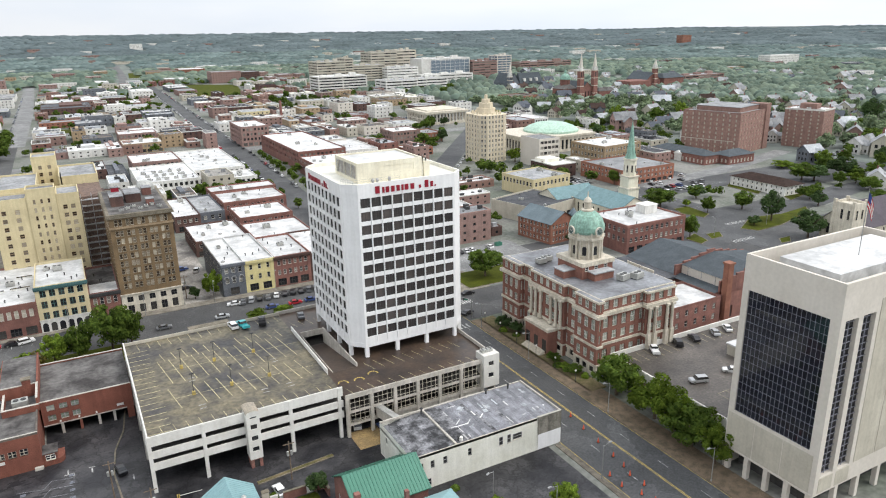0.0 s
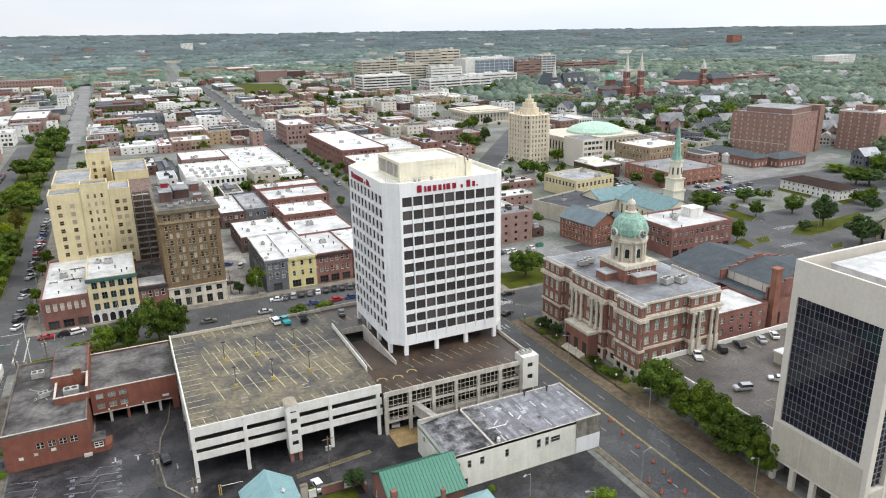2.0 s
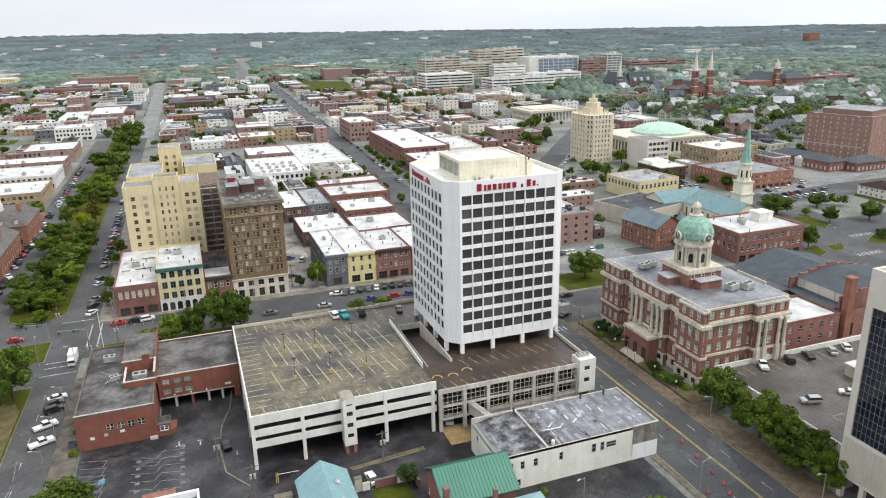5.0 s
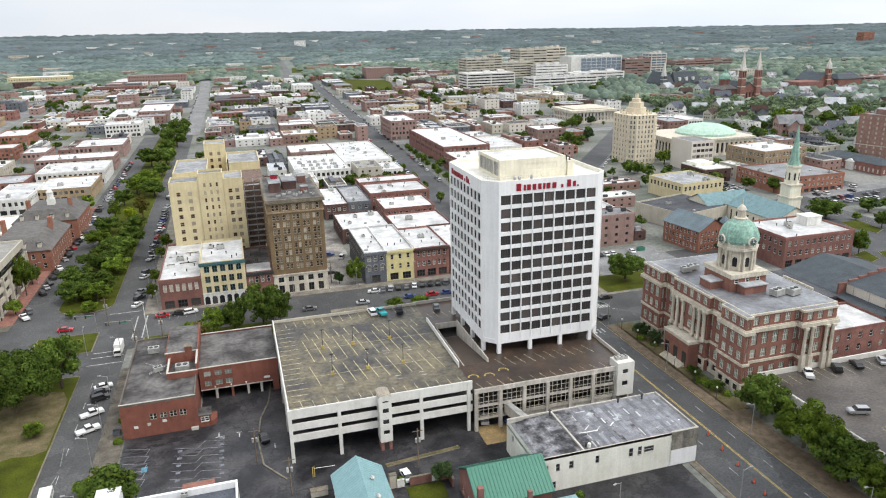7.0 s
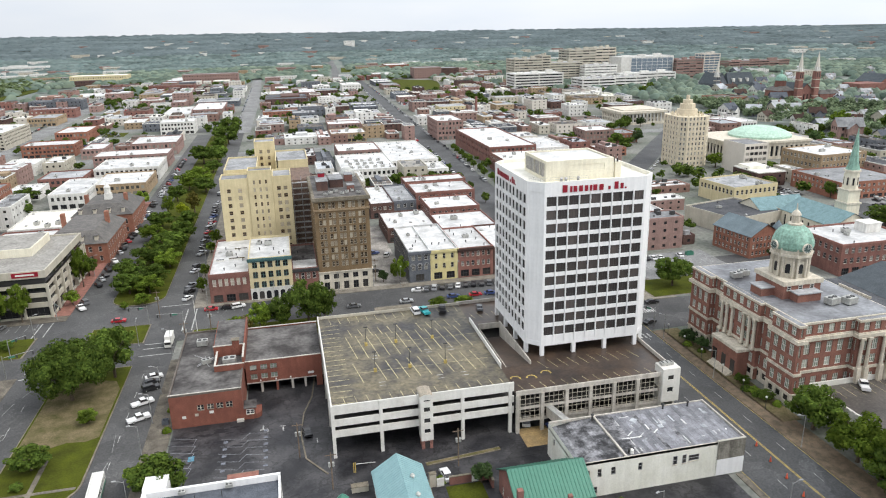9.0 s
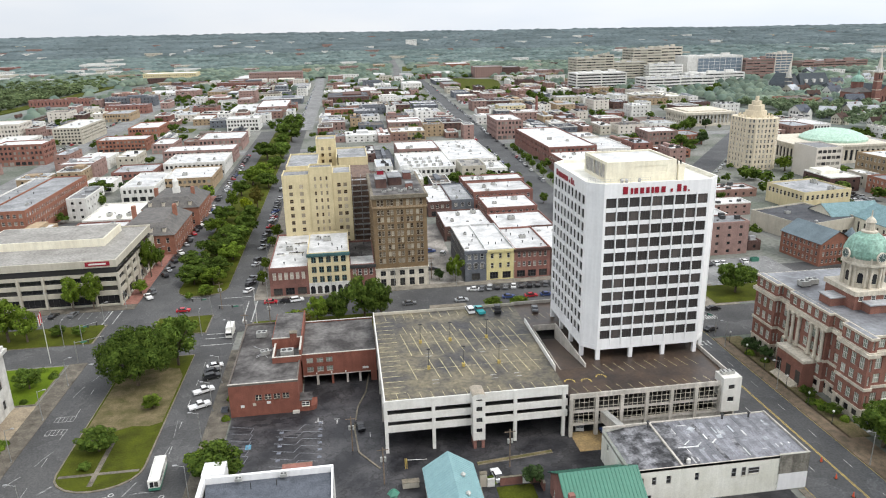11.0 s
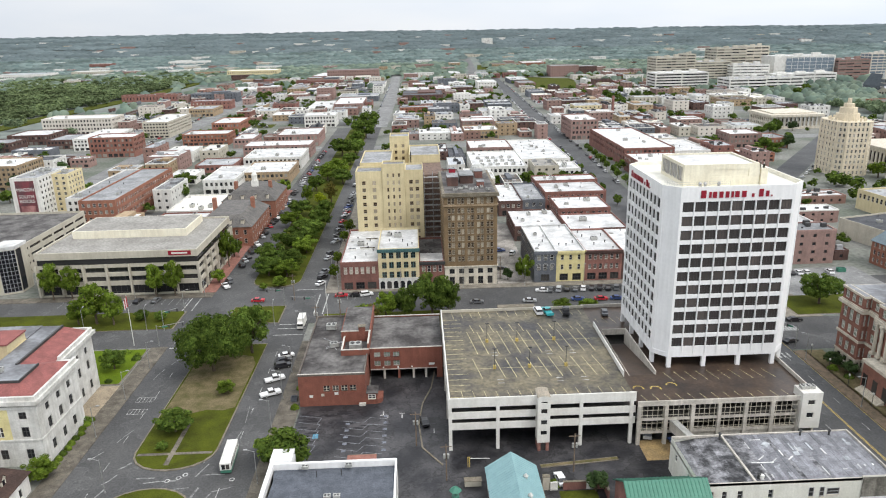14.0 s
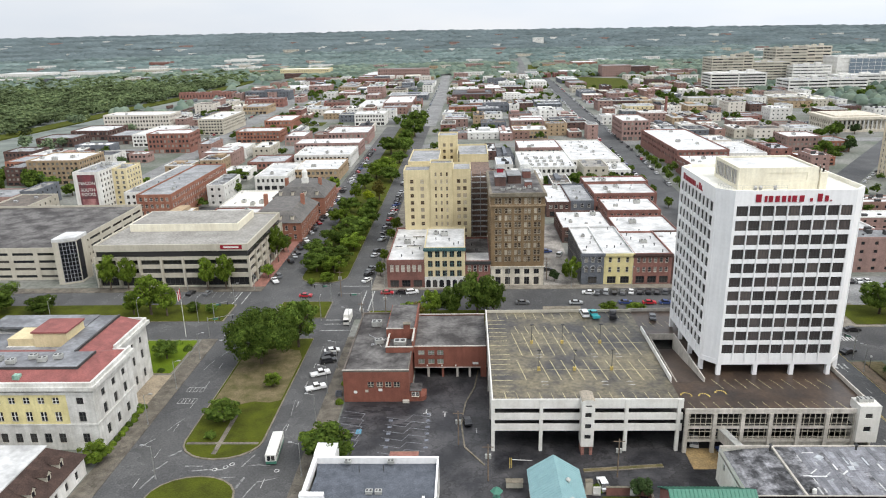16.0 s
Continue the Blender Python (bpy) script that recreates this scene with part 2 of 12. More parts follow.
MINT = surface("pale_mint_copper", (0.44, 0.6, 0.49), (0.34, 0.5, 0.4), 0.6, 0.2, 1.0, 0.05, streak=0.1)
COPPER = surface("verdigris_copper", (0.3, 0.48, 0.39), (0.2, 0.35, 0.28), 0.6, 0.4, 2.0, 0.08, streak=0.25)
BRICK_RED = surface("red_brick", (0.27, 0.13, 0.105), (0.18, 0.09, 0.075), 0.9, 0.35, 5.0, 0.2, streak=0.12, vary=0.15)
BRICK_ORANGE = surface("orange_brick", (0.33, 0.15, 0.1), (0.25, 0.11, 0.075), 0.9, 0.35, 5.0, 0.2, streak=0.12, vary=0.12)
BRICK_DARK = surface("dark_brick", (0.13, 0.075, 0.062), (0.085, 0.052, 0.046), 0.9, 0.35, 5.0, 0.2, streak=0.15, vary=0.2)
BRICK_STATION = surface("station_brick", (0.235, 0.09, 0.062), (0.175, 0.066, 0.047), 0.9, 0.4, 5.0, 0.2, streak=0.12)
BRICK_COURT = surface("courthouse_brick", (0.285, 0.135, 0.1), (0.21, 0.1, 0.077), 0.9, 0.4, 5.0, 0.2, streak=0.1)
BRICK_TAN = surface("tan_brick", (0.4, 0.3, 0.19), (0.3, 0.22, 0.14), 0.9, 0.35, 5.0, 0.2, streak=0.12, vary=0.12)
BRICK_BROWN = surface("ochre_brown_brick", (0.225, 0.155, 0.085), (0.165, 0.115, 0.065), 0.9, 0.4, 5.0, 0.2, streak=0.12)
STONE = surface("limestone", (0.67, 0.62, 0.52), (0.52, 0.47, 0.38), 0.85, 0.4, 3.0, 0.12, streak=0.2, grain=0.12)
MARBLE = surface("weathered_white_marble", (0.69, 0.68, 0.645), (0.49, 0.475, 0.44), 0.7, 0.3, 2.5, 0.1, streak=0.16, grain=0.1)
STUCCO_CREAM = surface("cream_stucco", (0.66, 0.57, 0.355), (0.56, 0.475, 0.29), 0.9, 0.2, 3.0, 0.1, streak=0.1, grain=0.08, vary=0.06)
STUCCO_YELLOW = surface("yellow_stucco", (0.72, 0.64, 0.33), (0.6, 0.52, 0.26), 0.9, 0.3, 3.0, 0.1, streak=0.12, grain=0.08)
STUCCO_WHITE = surface("white_stucco", (0.76, 0.75, 0.71), (0.62, 0.6, 0.56), 0.85, 0.25, 3.0, 0.08, streak=0.18, grain=0.08, vary=0.1)
STUCCO_GREY = surface("blue_grey_paint", (0.16, 0.17, 0.19), (0.11, 0.12, 0.135), 0.85, 0.3, 3.0, 0.1, streak=0.12, vary=0.15)
STUCCO_GREEN = surface("teal_trim_paint", (0.07, 0.15, 0.15), (0.05, 0.11, 0.11), 0.7, 0.3, 3.0, 0.05)
DIRTY_WHITE = surface("flaking_white_wall", (0.76, 0.75, 0.68), (0.66, 0.65, 0.56), 0.85, 0.22, 3.0, 0.1, streak=0.08, grain=0.07)
PANEL_BUFF = surface("buff_concrete_panel", (0.52, 0.485, 0.4), (0.43, 0.395, 0.325), 0.8, 0.2, 2.0, 0.06, streak=0.1, grain=0.06)
PANEL_GREY = surface("pale_grey_panel", (0.62, 0.575, 0.51), (0.57, 0.525, 0.46), 0.75, 0.1, 1.5, 0.04, streak=0.03, grain=0.05)
FRAME_WHITE = surface("white_frame_paint", (0.72, 0.71, 0.67), (0.6, 0.59, 0.55), 0.6, 0.8, 4.0, 0.0, grain=0.06)
FRAME_DARK = surface("dark_frame_metal", (0.06, 0.06, 0.06), (0.04, 0.04, 0.04), 0.5, 0.8, 4.0, 0.0)
FRAME_GREY = surface("grey_frame_metal", (0.42, 0.42, 0.42), (0.3, 0.3, 0.3), 0.5, 0.8, 4.0, 0.0, metal=0.3)
RED_SIGN = surface("red_sign_enamel", (0.28, 0.014, 0.03), (0.22, 0.012, 0.025), 0.4, 0.8, 4.0, 0.0, grain=0.05)
GLASS_DARK = glass("dark_window_glass", (0.018, 0.019, 0.022), (0.07, 0.065, 0.06))
GLASS_TOWER = glass("smoked_window_glass", (0.05, 0.043, 0.042), (0.12, 0.1, 0.092), 0.25)
GLASS_BLIND = glass("window_with_blind", (0.035, 0.035, 0.037), (0.33, 0.31, 0.27))
GLASS_GREEN = glass("pale_green_window", (0.2, 0.24, 0.19), (0.46, 0.5, 0.42), 0.2)
# Paled in part to stand for the haze over the far apartment blocks.
BRICK_BROWNED = surface("brown_brick", (0.31, 0.19, 0.155), (0.235, 0.142, 0.118), 0.9, 0.35, 5.0, 0.15, streak=0.14, vary=0.15)
SLATE_BLUE = surface("blue_grey_roofing", (0.072, 0.085, 0.095), (0.05, 0.06, 0.068), 0.85, 0.3, 3.0, 0.1, vary=0.1)
CLOCK_FACE = surface("clock_face", (0.07, 0.11, 0.1), (0.05, 0.08, 0.075), 0.5, 0.3, 3.0, 0.1)
# Red brick with haze put into its colour, for walls further off.
BRICK_PALE = surface("faded_brick", (0.33, 0.215, 0.185), (0.25, 0.165, 0.145), 0.9, 0.35, 5.0, 0.1, streak=0.12, vary=0.15)
ROOF_TIN = surface("tin_roof", (0.42, 0.44, 0.46), (0.27, 0.285, 0.3), 0.5, 0.12, 1.2, 0.0, vary=0.2, streak=0.1)
GLASS_MIRROR = glass("blue_black_curtain_glass", (0.010, 0.011, 0.018), (0.017, 0.019, 0.028), 0.05)
BARK = surface("bark", (0.12, 0.09, 0.065), (0.07, 0.055, 0.04), 0.95, 2.0, 8.0, 0.4)
POLE_METAL = surface("galvanised_pole", (0.4, 0.4, 0.39), (0.28, 0.28, 0.27), 0.5, 1.0, 4.0, 0.0, metal=0.5)
WOOD_POLE = surface("weathered_wood", (0.2, 0.15, 0.11), (0.13, 0.1, 0.075), 0.95, 2.0, 8.0, 0.2)
RUBBER = surface("tyre_rubber", (0.025, 0.025, 0.025), (0.018, 0.018, 0.018), 0.9, 3.0, 9.0, 0.0)
CONE_ORANGE = surface("cone_orange", (0.75, 0.13, 0.06), (0.6, 0.1, 0.05), 0.6, 3.0, 9.0, 0.0)


for m_ in (ASPHALT, ASPHALT_AVE, ASPHALT_OLD):
    m_.node_tree.nodes["Principled BSDF"].inputs["Specular IOR Level"].default_value = 0.14
for m_ in (ROOF_DARK, ROOF_FELT, ROOF_GRAVEL, SHINGLE, SHINGLE_BROWN, GRASS, GRASS_RICH, EARTH, FAR_GROUND, TOWN_GROUND):
    m_.node_tree.nodes["Principled BSDF"].inputs["Specular IOR Level"].default_value = 0.06


def leaves(name, c1, c2, tone=0.1, depth=0.25):
    """Leaf colour that shifts from clump to clump and from tree to tree; light comes through a little."""
    m = bpy.data.materials.new(name)
    m.use_nodes = True
    n, l = m.node_tree.nodes, m.node_tree.links
    p = n["Principled BSDF"]
    geo, info = n.new("ShaderNodeNewGeometry"), n.new("ShaderNodeObjectInfo")
    ramp = n.new("ShaderNodeValToRGB")
    e = ramp.color_ramp.elements
    e[0].color, e[1].color = (*c2, 1), (*c1, 1)
    l.new(geo.outputs["Random Per Island"], ramp.inputs["Fac"])
    mv = n.new("ShaderNodeMapRange")
    mv.inputs["To Min"].default_value, mv.inputs["To Max"].default_value = 0.7, 1.3
    l.new(info.outputs["Random"], mv.inputs["Value"])
    ms = n.new("ShaderNodeVectorMath")
    ms.operation = "SCALE"
    l.new(ramp.outputs["Color"], ms.inputs[0])
    l.new(mv.outputs["Result"], ms.inputs["Scale"])
    tuft, tm, mt = n.new("ShaderNodeTexNoise"), n.new("ShaderNodeMapRange"), n.new("ShaderNodeVectorMath")
    tuft.inputs["Scale"].default_value, tuft.inputs["Detail"].default_value = tone, 4
    l.new(geo.outputs["Position"], tuft.inputs["Vector"])
    tm.inputs["From Min"].default_value, tm.inputs["From Max"].default_value = 0.33, 0.67
    tm.inputs["To Min"].default_value, tm.inputs["To Max"].default_value = 1 - depth, 1 + depth
    l.new(tuft.outputs["Fac"], tm.inputs["Value"])
    mt.operation = "SCALE"
    l.new(ms.outputs["Vector"], mt.inputs[0])
    l.new(tm.outputs[0], mt.inputs["Scale"])
    ms = mt
    l.new(ms.outputs["Vector"], p.inputs["Base Color"])
    p.inputs["Roughness"].default_value = 0.9
    p.inputs["Specular IOR Level"].default_value = 0.05
    tr, mx = n.new("ShaderNodeBsdfTranslucent"), n.new("ShaderNodeMixShader")
    mx.inputs[0].default_value = 0.35
    l.new(ms.outputs["Vector"], tr.inputs["Color"])
    l.new(p.outputs["BSDF"], mx.inputs[1])
    l.new(tr.outputs["BSDF"], mx.inputs[2])
    l.new(mx.outputs["Shader"], n["Material Output"].inputs["Surface"])
    return m


LEAF_OAK = leaves("oak_leaves", (0.128, 0.182, 0.032), (0.048, 0.084, 0.017), 0.35, 0.42)
LEAF_BRIGHT = leaves("bright_leaves", (0.185, 0.25, 0.034), (0.074, 0.124, 0.017), 0.35, 0.42)
LEAF_GOLD = leaves("yellow_leaves", (0.26, 0.3, 0.02), (0.14, 0.18, 0.015))
LEAF_RUST = leaves("russet_leaves", (0.15, 0.13, 0.03), (0.07, 0.065, 0.018))
LEAF_DARK = leaves("dark_leaves", (0.085, 0.13, 0.048), (0.04, 0.07, 0.026))
# Distance haze is put into the colour of the FAR, MIST, BLUE and HAZE leaves.
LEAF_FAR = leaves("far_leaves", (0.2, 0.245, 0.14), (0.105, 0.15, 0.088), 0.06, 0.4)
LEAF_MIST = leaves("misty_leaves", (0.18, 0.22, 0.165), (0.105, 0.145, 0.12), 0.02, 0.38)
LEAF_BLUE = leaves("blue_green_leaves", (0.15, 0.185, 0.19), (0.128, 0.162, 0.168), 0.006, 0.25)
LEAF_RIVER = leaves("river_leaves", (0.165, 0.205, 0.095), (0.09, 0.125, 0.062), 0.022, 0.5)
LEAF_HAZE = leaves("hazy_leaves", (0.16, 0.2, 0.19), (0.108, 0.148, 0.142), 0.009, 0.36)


# ---- building tools ----
OFF = {}


class Shape:
    """Collects faces with a material slot each; corners in world metres."""

    def __init__(s):
        s.v, s.f, s.m = [], [], []

    def poly(s, pts, mi=0):
        k = len(s.v)
        s.v += [tuple(p) for p in pts]
        s.f.append(tuple(range(k, k + len(pts))))
        s.m.append(mi)

    def box(s, x0, x1, y0, y1, z0, z1, mi=0):
        k = len(s.v)
        s.v += [(x0, y0, z0), (x1, y0, z0), (x1, y1, z0), (x0, y1, z0), (x0, y0, z1), (x1, y0, z1), (x1, y1, z1), (x0, y1, z1)]
        for q in ((0, 3, 2, 1), (4, 5, 6, 7), (0, 1, 5, 4), (1, 2, 6, 5), (2, 3, 7, 6), (3, 0, 4, 7)):
            s.f.append(tuple(k + i for i in q))
            s.m.append(mi)

    def prism(s, pts, z0, z1, mi=0, top=None):
        """A column over a counter-clockwise outline; top: another outline to taper to."""
        top = top or pts
        n = len(pts)
        for i in range(n):
            j = (i + 1) % n
            s.poly([(*pts[i], z0), (*pts[j], z0), (*top[j], z1), (*top[i], z1)], mi)
        s.poly([(*p, z1) for p in top], mi)
        s.poly([(*p, z0) for p in reversed(pts)], mi)

    def tube(s, cx, cy, z0, z1, r0, r1=None, n=10, mi=0):
        r1 = r0 if r1 is None else r1
        a = [(math.cos(math.tau * i / n), math.sin(math.tau * i / n)) for i in range(n)]
        s.prism([(cx + r0 * c, cy + r0 * d) for c, d in a], z0, z1, mi, [(cx + r1 * c, cy + r1 * d) for c, d in a])

    def bar(s, a, b, r, mi=0, n=5):
        """A round bar between two points."""
        a, b = Vector(a), Vector(b)
        q = (b - a).to_track_quat("Z", "Y")
        ring = [q @ Vector((r * math.cos(math.tau * i / n), r * math.sin(math.tau * i / n), 0)) for i in range(n)]
        for i in range(n):
            j = (i + 1) % n
            s.poly([a + ring[i], a + ring[j], b + ring[j], b + ring[i]], mi)
        s.poly([b + r_ for r_ in ring], mi)

    def lathe(s, cx, cy, profile, n=20, mi=0):
        """Turned round a vertical axis: profile of (radius, z) from the bottom up."""
        for (r0, z0), (r1, z1) in zip(profile, profile[1:]):
            for i in range(n):
                a, b = math.tau * i / n, math.tau * (i + 1) / n
                p = [(cx + r * math.cos(t), cy + r * math.sin(t), z) for r, t, z in ((r0, a, z0), (r0, b, z0), (r1, b, z1), (r1, a, z1))]
                s.poly(p[:3] if r1 < 1e-4 else p, mi)

    def facade(s, o, ang, w, z0, z1, cols, rows, depth=0.25, mi=0, glaze=None):
        """A wall w wide from o along ang degrees, with real openings: cols (u0, u1), rows (v0, v1) in z.
        glaze: the slot of panes set into the openings. Outside is to the right of the way along."""
        u = Vector((math.cos(radians(ang)), math.sin(radians(ang)), 0))
        n = Vector((u.y, -u.x, 0))
        o = Vector((o[0], o[1], 0))

        def q(ua, ub, va, vb, d=0.0, slot=mi):
            s.poly([o + u * a + Vector((0, 0, b)) - n * d for a, b in ((ua, va), (ub, va), (ub, vb), (ua, vb))], slot)
        below = z0
        for va, vb in rows:
            if va > below:
                q(0, w, below, va)
            left = 0
            for ua, ub in cols:
                if ua > left:
                    q(left, ua, va, vb)
                left = ub
                a, b, c, d = [o + u * x + Vector((0, 0, y)) for x, y in ((ua, va), (ub, va), (ub, vb), (ua, vb))]
                k = n * depth
                for e, g in ((a, b), (b, c), (c, d), (d, a)):
                    s.poly([e, g, g - k, e - k], mi)
                if glaze is not None:
                    q(ua, ub, va, vb, depth, glaze)
            if left < w:
                q(left, w, va, vb)
            below = vb
        if below < z1:
            q(0, w, below, z1)

    def mesh(s, name, mats, off=(0, 0, 0), smooth=False):
        me = bpy.data.meshes.new(name)
        ox, oy, oz = off
        me.from_pydata([(x - ox, y - oy, z - oz) for x, y, z in s.v], [], s.f)
        for m in mats:
            me.materials.append(m)
        me.polygons.foreach_set("material_index", s.m)
        if smooth:
            me.polygons.foreach_set("use_smooth", [True] * len(s.f))
        me.update()
        return me


def mats_of(m):
    return list(m) if isinstance(m, (list, tuple)) else [m]


def thing(name, x, y, z, label, cat, group="", kind=""):
    """An empty at a thing's base, which carries its parts."""
    ob = new(name)
    ob.location = (x, y, z)
    ob.empty_display_size = 0.5
    OFF[ob.name] = (x, y, z)
    return tagged(ob, label, cat, group, kind)


def part(name, shape, mats, parent, label="", smooth=False):
    off = OFF[parent.name]
    ob = new(name, shape.mesh(name, mats_of(mats), off, smooth))
    ob.parent = parent
    OFF[ob.name] = off
    return tagged(ob, label)


def solo(name, shape, mats, label, cat, x=0, y=0, z=0, group="", kind="", smooth=False):
    """A thing of one mesh, with its origin at its base."""
    ob = new(name, shape.mesh(name, mats_of(mats), (x, y, z), smooth))
    ob.location = (x, y, z)
    OFF[ob.name] = (x, y, z)
    return tagged(ob, label, cat, group, kind)


def put(name, me, parent, x, y, z, ang=0.0):
    """A piece on shared mesh data under a thing."""
    ob = new(name, me)
    off = OFF[parent.name]
    ob.parent = parent
    ob.matrix_local = Matrix.Translation((x - off[0], y - off[1], z - off[2])) @ Matrix.Rotation(radians(ang), 4, "Z")
    return ob


WINDOWS = {}


def window_mesh(w, h, frame_m, glass_m, style="sash"):
    """A window w by h round its middle, facing -y, the pane set behind its frame."""
    key = (round(w, 2), round(h, 2), frame_m.name, glass_m.name, style)
    if key in WINDOWS:
        return WINDOWS[key]
    a, b, t = w / 2, h / 2, min(0.13 if style == "triple" else 0.09, w * 0.08)
    xs, zs = [(-a, -a + t)], [(-b, -b + t)]
    xs += {"pair": [(-t, t)], "triple": [(-a / 3 - t / 2, -a / 3 + t / 2), (a / 3 - t / 2, a / 3 + t / 2)],
           "bars": [(k * w - t / 3, k * w + t / 3) for k in (-0.28, -0.02, 0.25)]}.get(style, []) + [(a - t, a)]
    if style == "bars":
        zs.append((-b * 0.62, -b * 0.62 + t * 0.6))
    elif style in ("sash", "triple", "pair"):
        zs.append((-t / 2, t / 2))
    zs.append((b - t, b))
    sill = style in ("sash", "triple", "pair")
    gx = sorted({c for q in xs for c in q})
    gz = ([-b - 0.12] if sill else []) + sorted({c for q in zs for c in q})

    def level(i, j):
        if not (0 <= i < len(gx) - 1 and 0 <= j < len(gz) - 1):
            return 0.02
        x, z = (gx[i] + gx[i + 1]) / 2, (gz[j] + gz[j + 1]) / 2
        if z < -b:
            return -0.2
        return -0.06 if any(p < x < q for p, q in xs) or any(p < z < q for p, q in zs) else 0.0

    s, at = Shape(), {}

    def corner(x, y, z):
        if (x, y, z) not in at:
            at[x, y, z] = len(s.v)
            s.v.append((x, y, z))
        return at[x, y, z]

    def face(pts, mi):
        s.f.append(tuple(corner(*p) for p in pts))
        s.m.append(mi)

    for i in range(len(gx) - 1):
        for j in range(len(gz) - 1):
            y, x0, x1, z0, z1 = level(i, j), gx[i], gx[i + 1], gz[j], gz[j + 1]
            mi = {0.0: 1, -0.06: 0}.get(y, 2)
            face([(x0, y, z0), (x1, y, z0), (x1, y, z1), (x0, y, z1)], mi)
            for di, dj, p, q in ((-1, 0, (x0, z1), (x0, z0)), (1, 0, (x1, z0), (x1, z1)), (0, -1, (x0, z0), (x1, z0)), (0, 1, (x1, z1), (x0, z1))):
                o = level(i + di, j + dj)
                if o > y:
                    face([(p[0], y, p[1]), (p[0], o, p[1]), (q[0], o, q[1]), (q[0], y, q[1])], mi)
    WINDOWS[key] = s.mesh("window", [frame_m, glass_m, STONE])
    return WINDOWS[key]


def spread(w, n, ww, margin, most=0.86):
    """n openings ww wide, evenly over a wall w wide."""
    if n <= 0:
        return []
    pitch = (w - 2 * margin) / n
    ww = min(ww, pitch * most)
    return [(margin + pitch * (i + 0.5) - ww / 2, margin + pitch * (i + 0.5) + ww / 2) for i in range(n)]


def glazed_wall(shape, root, o, ang, w, z0, z1, cols, rows, wmesh_args, depth=0.25, mi=0):
    """A wall with openings, each with a window of its own under root."""
    shape.facade(o, ang, w, z0, z1, cols, rows, depth, mi)
    ux, uy = math.cos(radians(ang)), math.sin(radians(ang))
    for va, vb in rows:
        for ua, ub in cols:
            me = window_mesh(ub - ua, vb - va, *wmesh_args)
            c = (ua + ub) / 2
            put("window", me, root, o[0] + ux * c - uy * depth * 0.8, o[1] + uy * c + ux * depth * 0.8, (va + vb) / 2, ang)


def sides(x0, x1, y0, y1):
    return {"S": ((x0, y0), 0, x1 - x0), "E": ((x1, y0), 90, y1 - y0), "N": ((x1, y1), 180, x1 - x0), "W": ((x0, y1), 270, y1 - y0)}


def roof_and_parapet(root, x0, x1, y0, y1, z, roof_m, cope_m, high=0.7, thick=0.3):
    """A flat roof behind a parapet with its coping."""
    s = Shape()
    s.box(x0 + 0.02, x1 - 0.02, y0 + 0.02, y1 - 0.02, z - high - 0.3, z - high - 0.022, 0)
    part("roof", s, roof_m, root)
    s = Shape()
    for a, b, c, d in ((x0, x1, y0, y0 + thick), (x0, x1, y1 - thick, y1), (x0, x0 + thick, y0 + thick, y1 - thick), (x1 - thick, x1, y0 + thick, y1 - thick)):
        s.box(a, b, c, d, z - high - 0.02, z, 0)
    part("parapet", s, cope_m, root)


def house_block(name, x0, x1, y0, y1, z, label, cat, wall, roof, storeys=2, win=1.1, pitch=2.6, faces="SEW", frame_m=None,
                glass_m=None, cope=None, near=False, ground=True, style="sash", group="", cornice=None, parapet=0.7, wh=0.52, first=1.0):
    """A flat-roofed block with walls, windows in every storey, shop fronts below, roof and parapet."""
    root = thing(name, (x0 + x1) / 2, (y0 + y1) / 2, 0, label, cat, group)
    fh = (z - parapet - 0.2) / storeys
    s = Shape()
    for key, (o, ang, w) in sides(x0, x1, y0, y1).items():
        top = z - parapet - 0.02
        rows = [(fh * k + fh * (1 - wh) * 0.55, fh * k + fh * (1 - wh) * 0.55 + fh * wh) for k in range(1 if ground else 0, storeys)]
        if key not in faces:
            s.facade(o, ang, w, 0, top, [], [], 0.2, 0)
            continue
        cols = spread(w, max(1, int(w / pitch)), win, min(0.8, w * 0.06))
        shop = []
        if ground and key in faces[:1]:
            shop = spread(w, max(1, int(w / 4.2)), 3.2, 0.5)
        if near:
            glazed_wall(s, root, o, ang, w, fh * first if ground else 0, top, cols, rows, (frame_m or FRAME_WHITE, glass_m or GLASS_BLIND, style), 0.25, 0)
            if ground:
                if shop:
                    glazed_wall(
                        s, root, o, ang, w, 0, fh * first, shop, [(0.4, min(fh * first - 0.6, 3.1))], (FRAME_DARK, GLASS_DARK, "triple"), 0.35, 0)
                else:
                    s.facade(o, ang, w, 0, fh * first, [], [], 0.2, 0)
        else:
            if ground:
                s.facade(o, ang, w, 0, fh, shop, [(0.5, min(fh - 0.6, 3.0))] if shop else [], 0.3, 0, 1)
                s.facade(o, ang, w, fh, top, cols, rows, 0.25, 0, 1)
            else:
                s.facade(o, ang, w, 0, top, cols, rows, 0.25, 0, 1)
    part("wall", s, [wall, glass_m or GLASS_BLIND], root)
    roof_and_parapet(root, x0, x1, y0, y1, z, roof, cope or wall, parapet)
    if cornice:
        s = Shape()
        s.box(x0 - 0.35, x1 + 0.35, y0 - 0.45, y0 - 0.003, z - 1.1, z - 0.25, 0)
        s.box(x0 - 0.25, x1 + 0.25, y0 - 0.3, y0 - 0.003, z - 1.5, z - 1.1, 0)
        part("cornice", s, cornice, root)
    return root


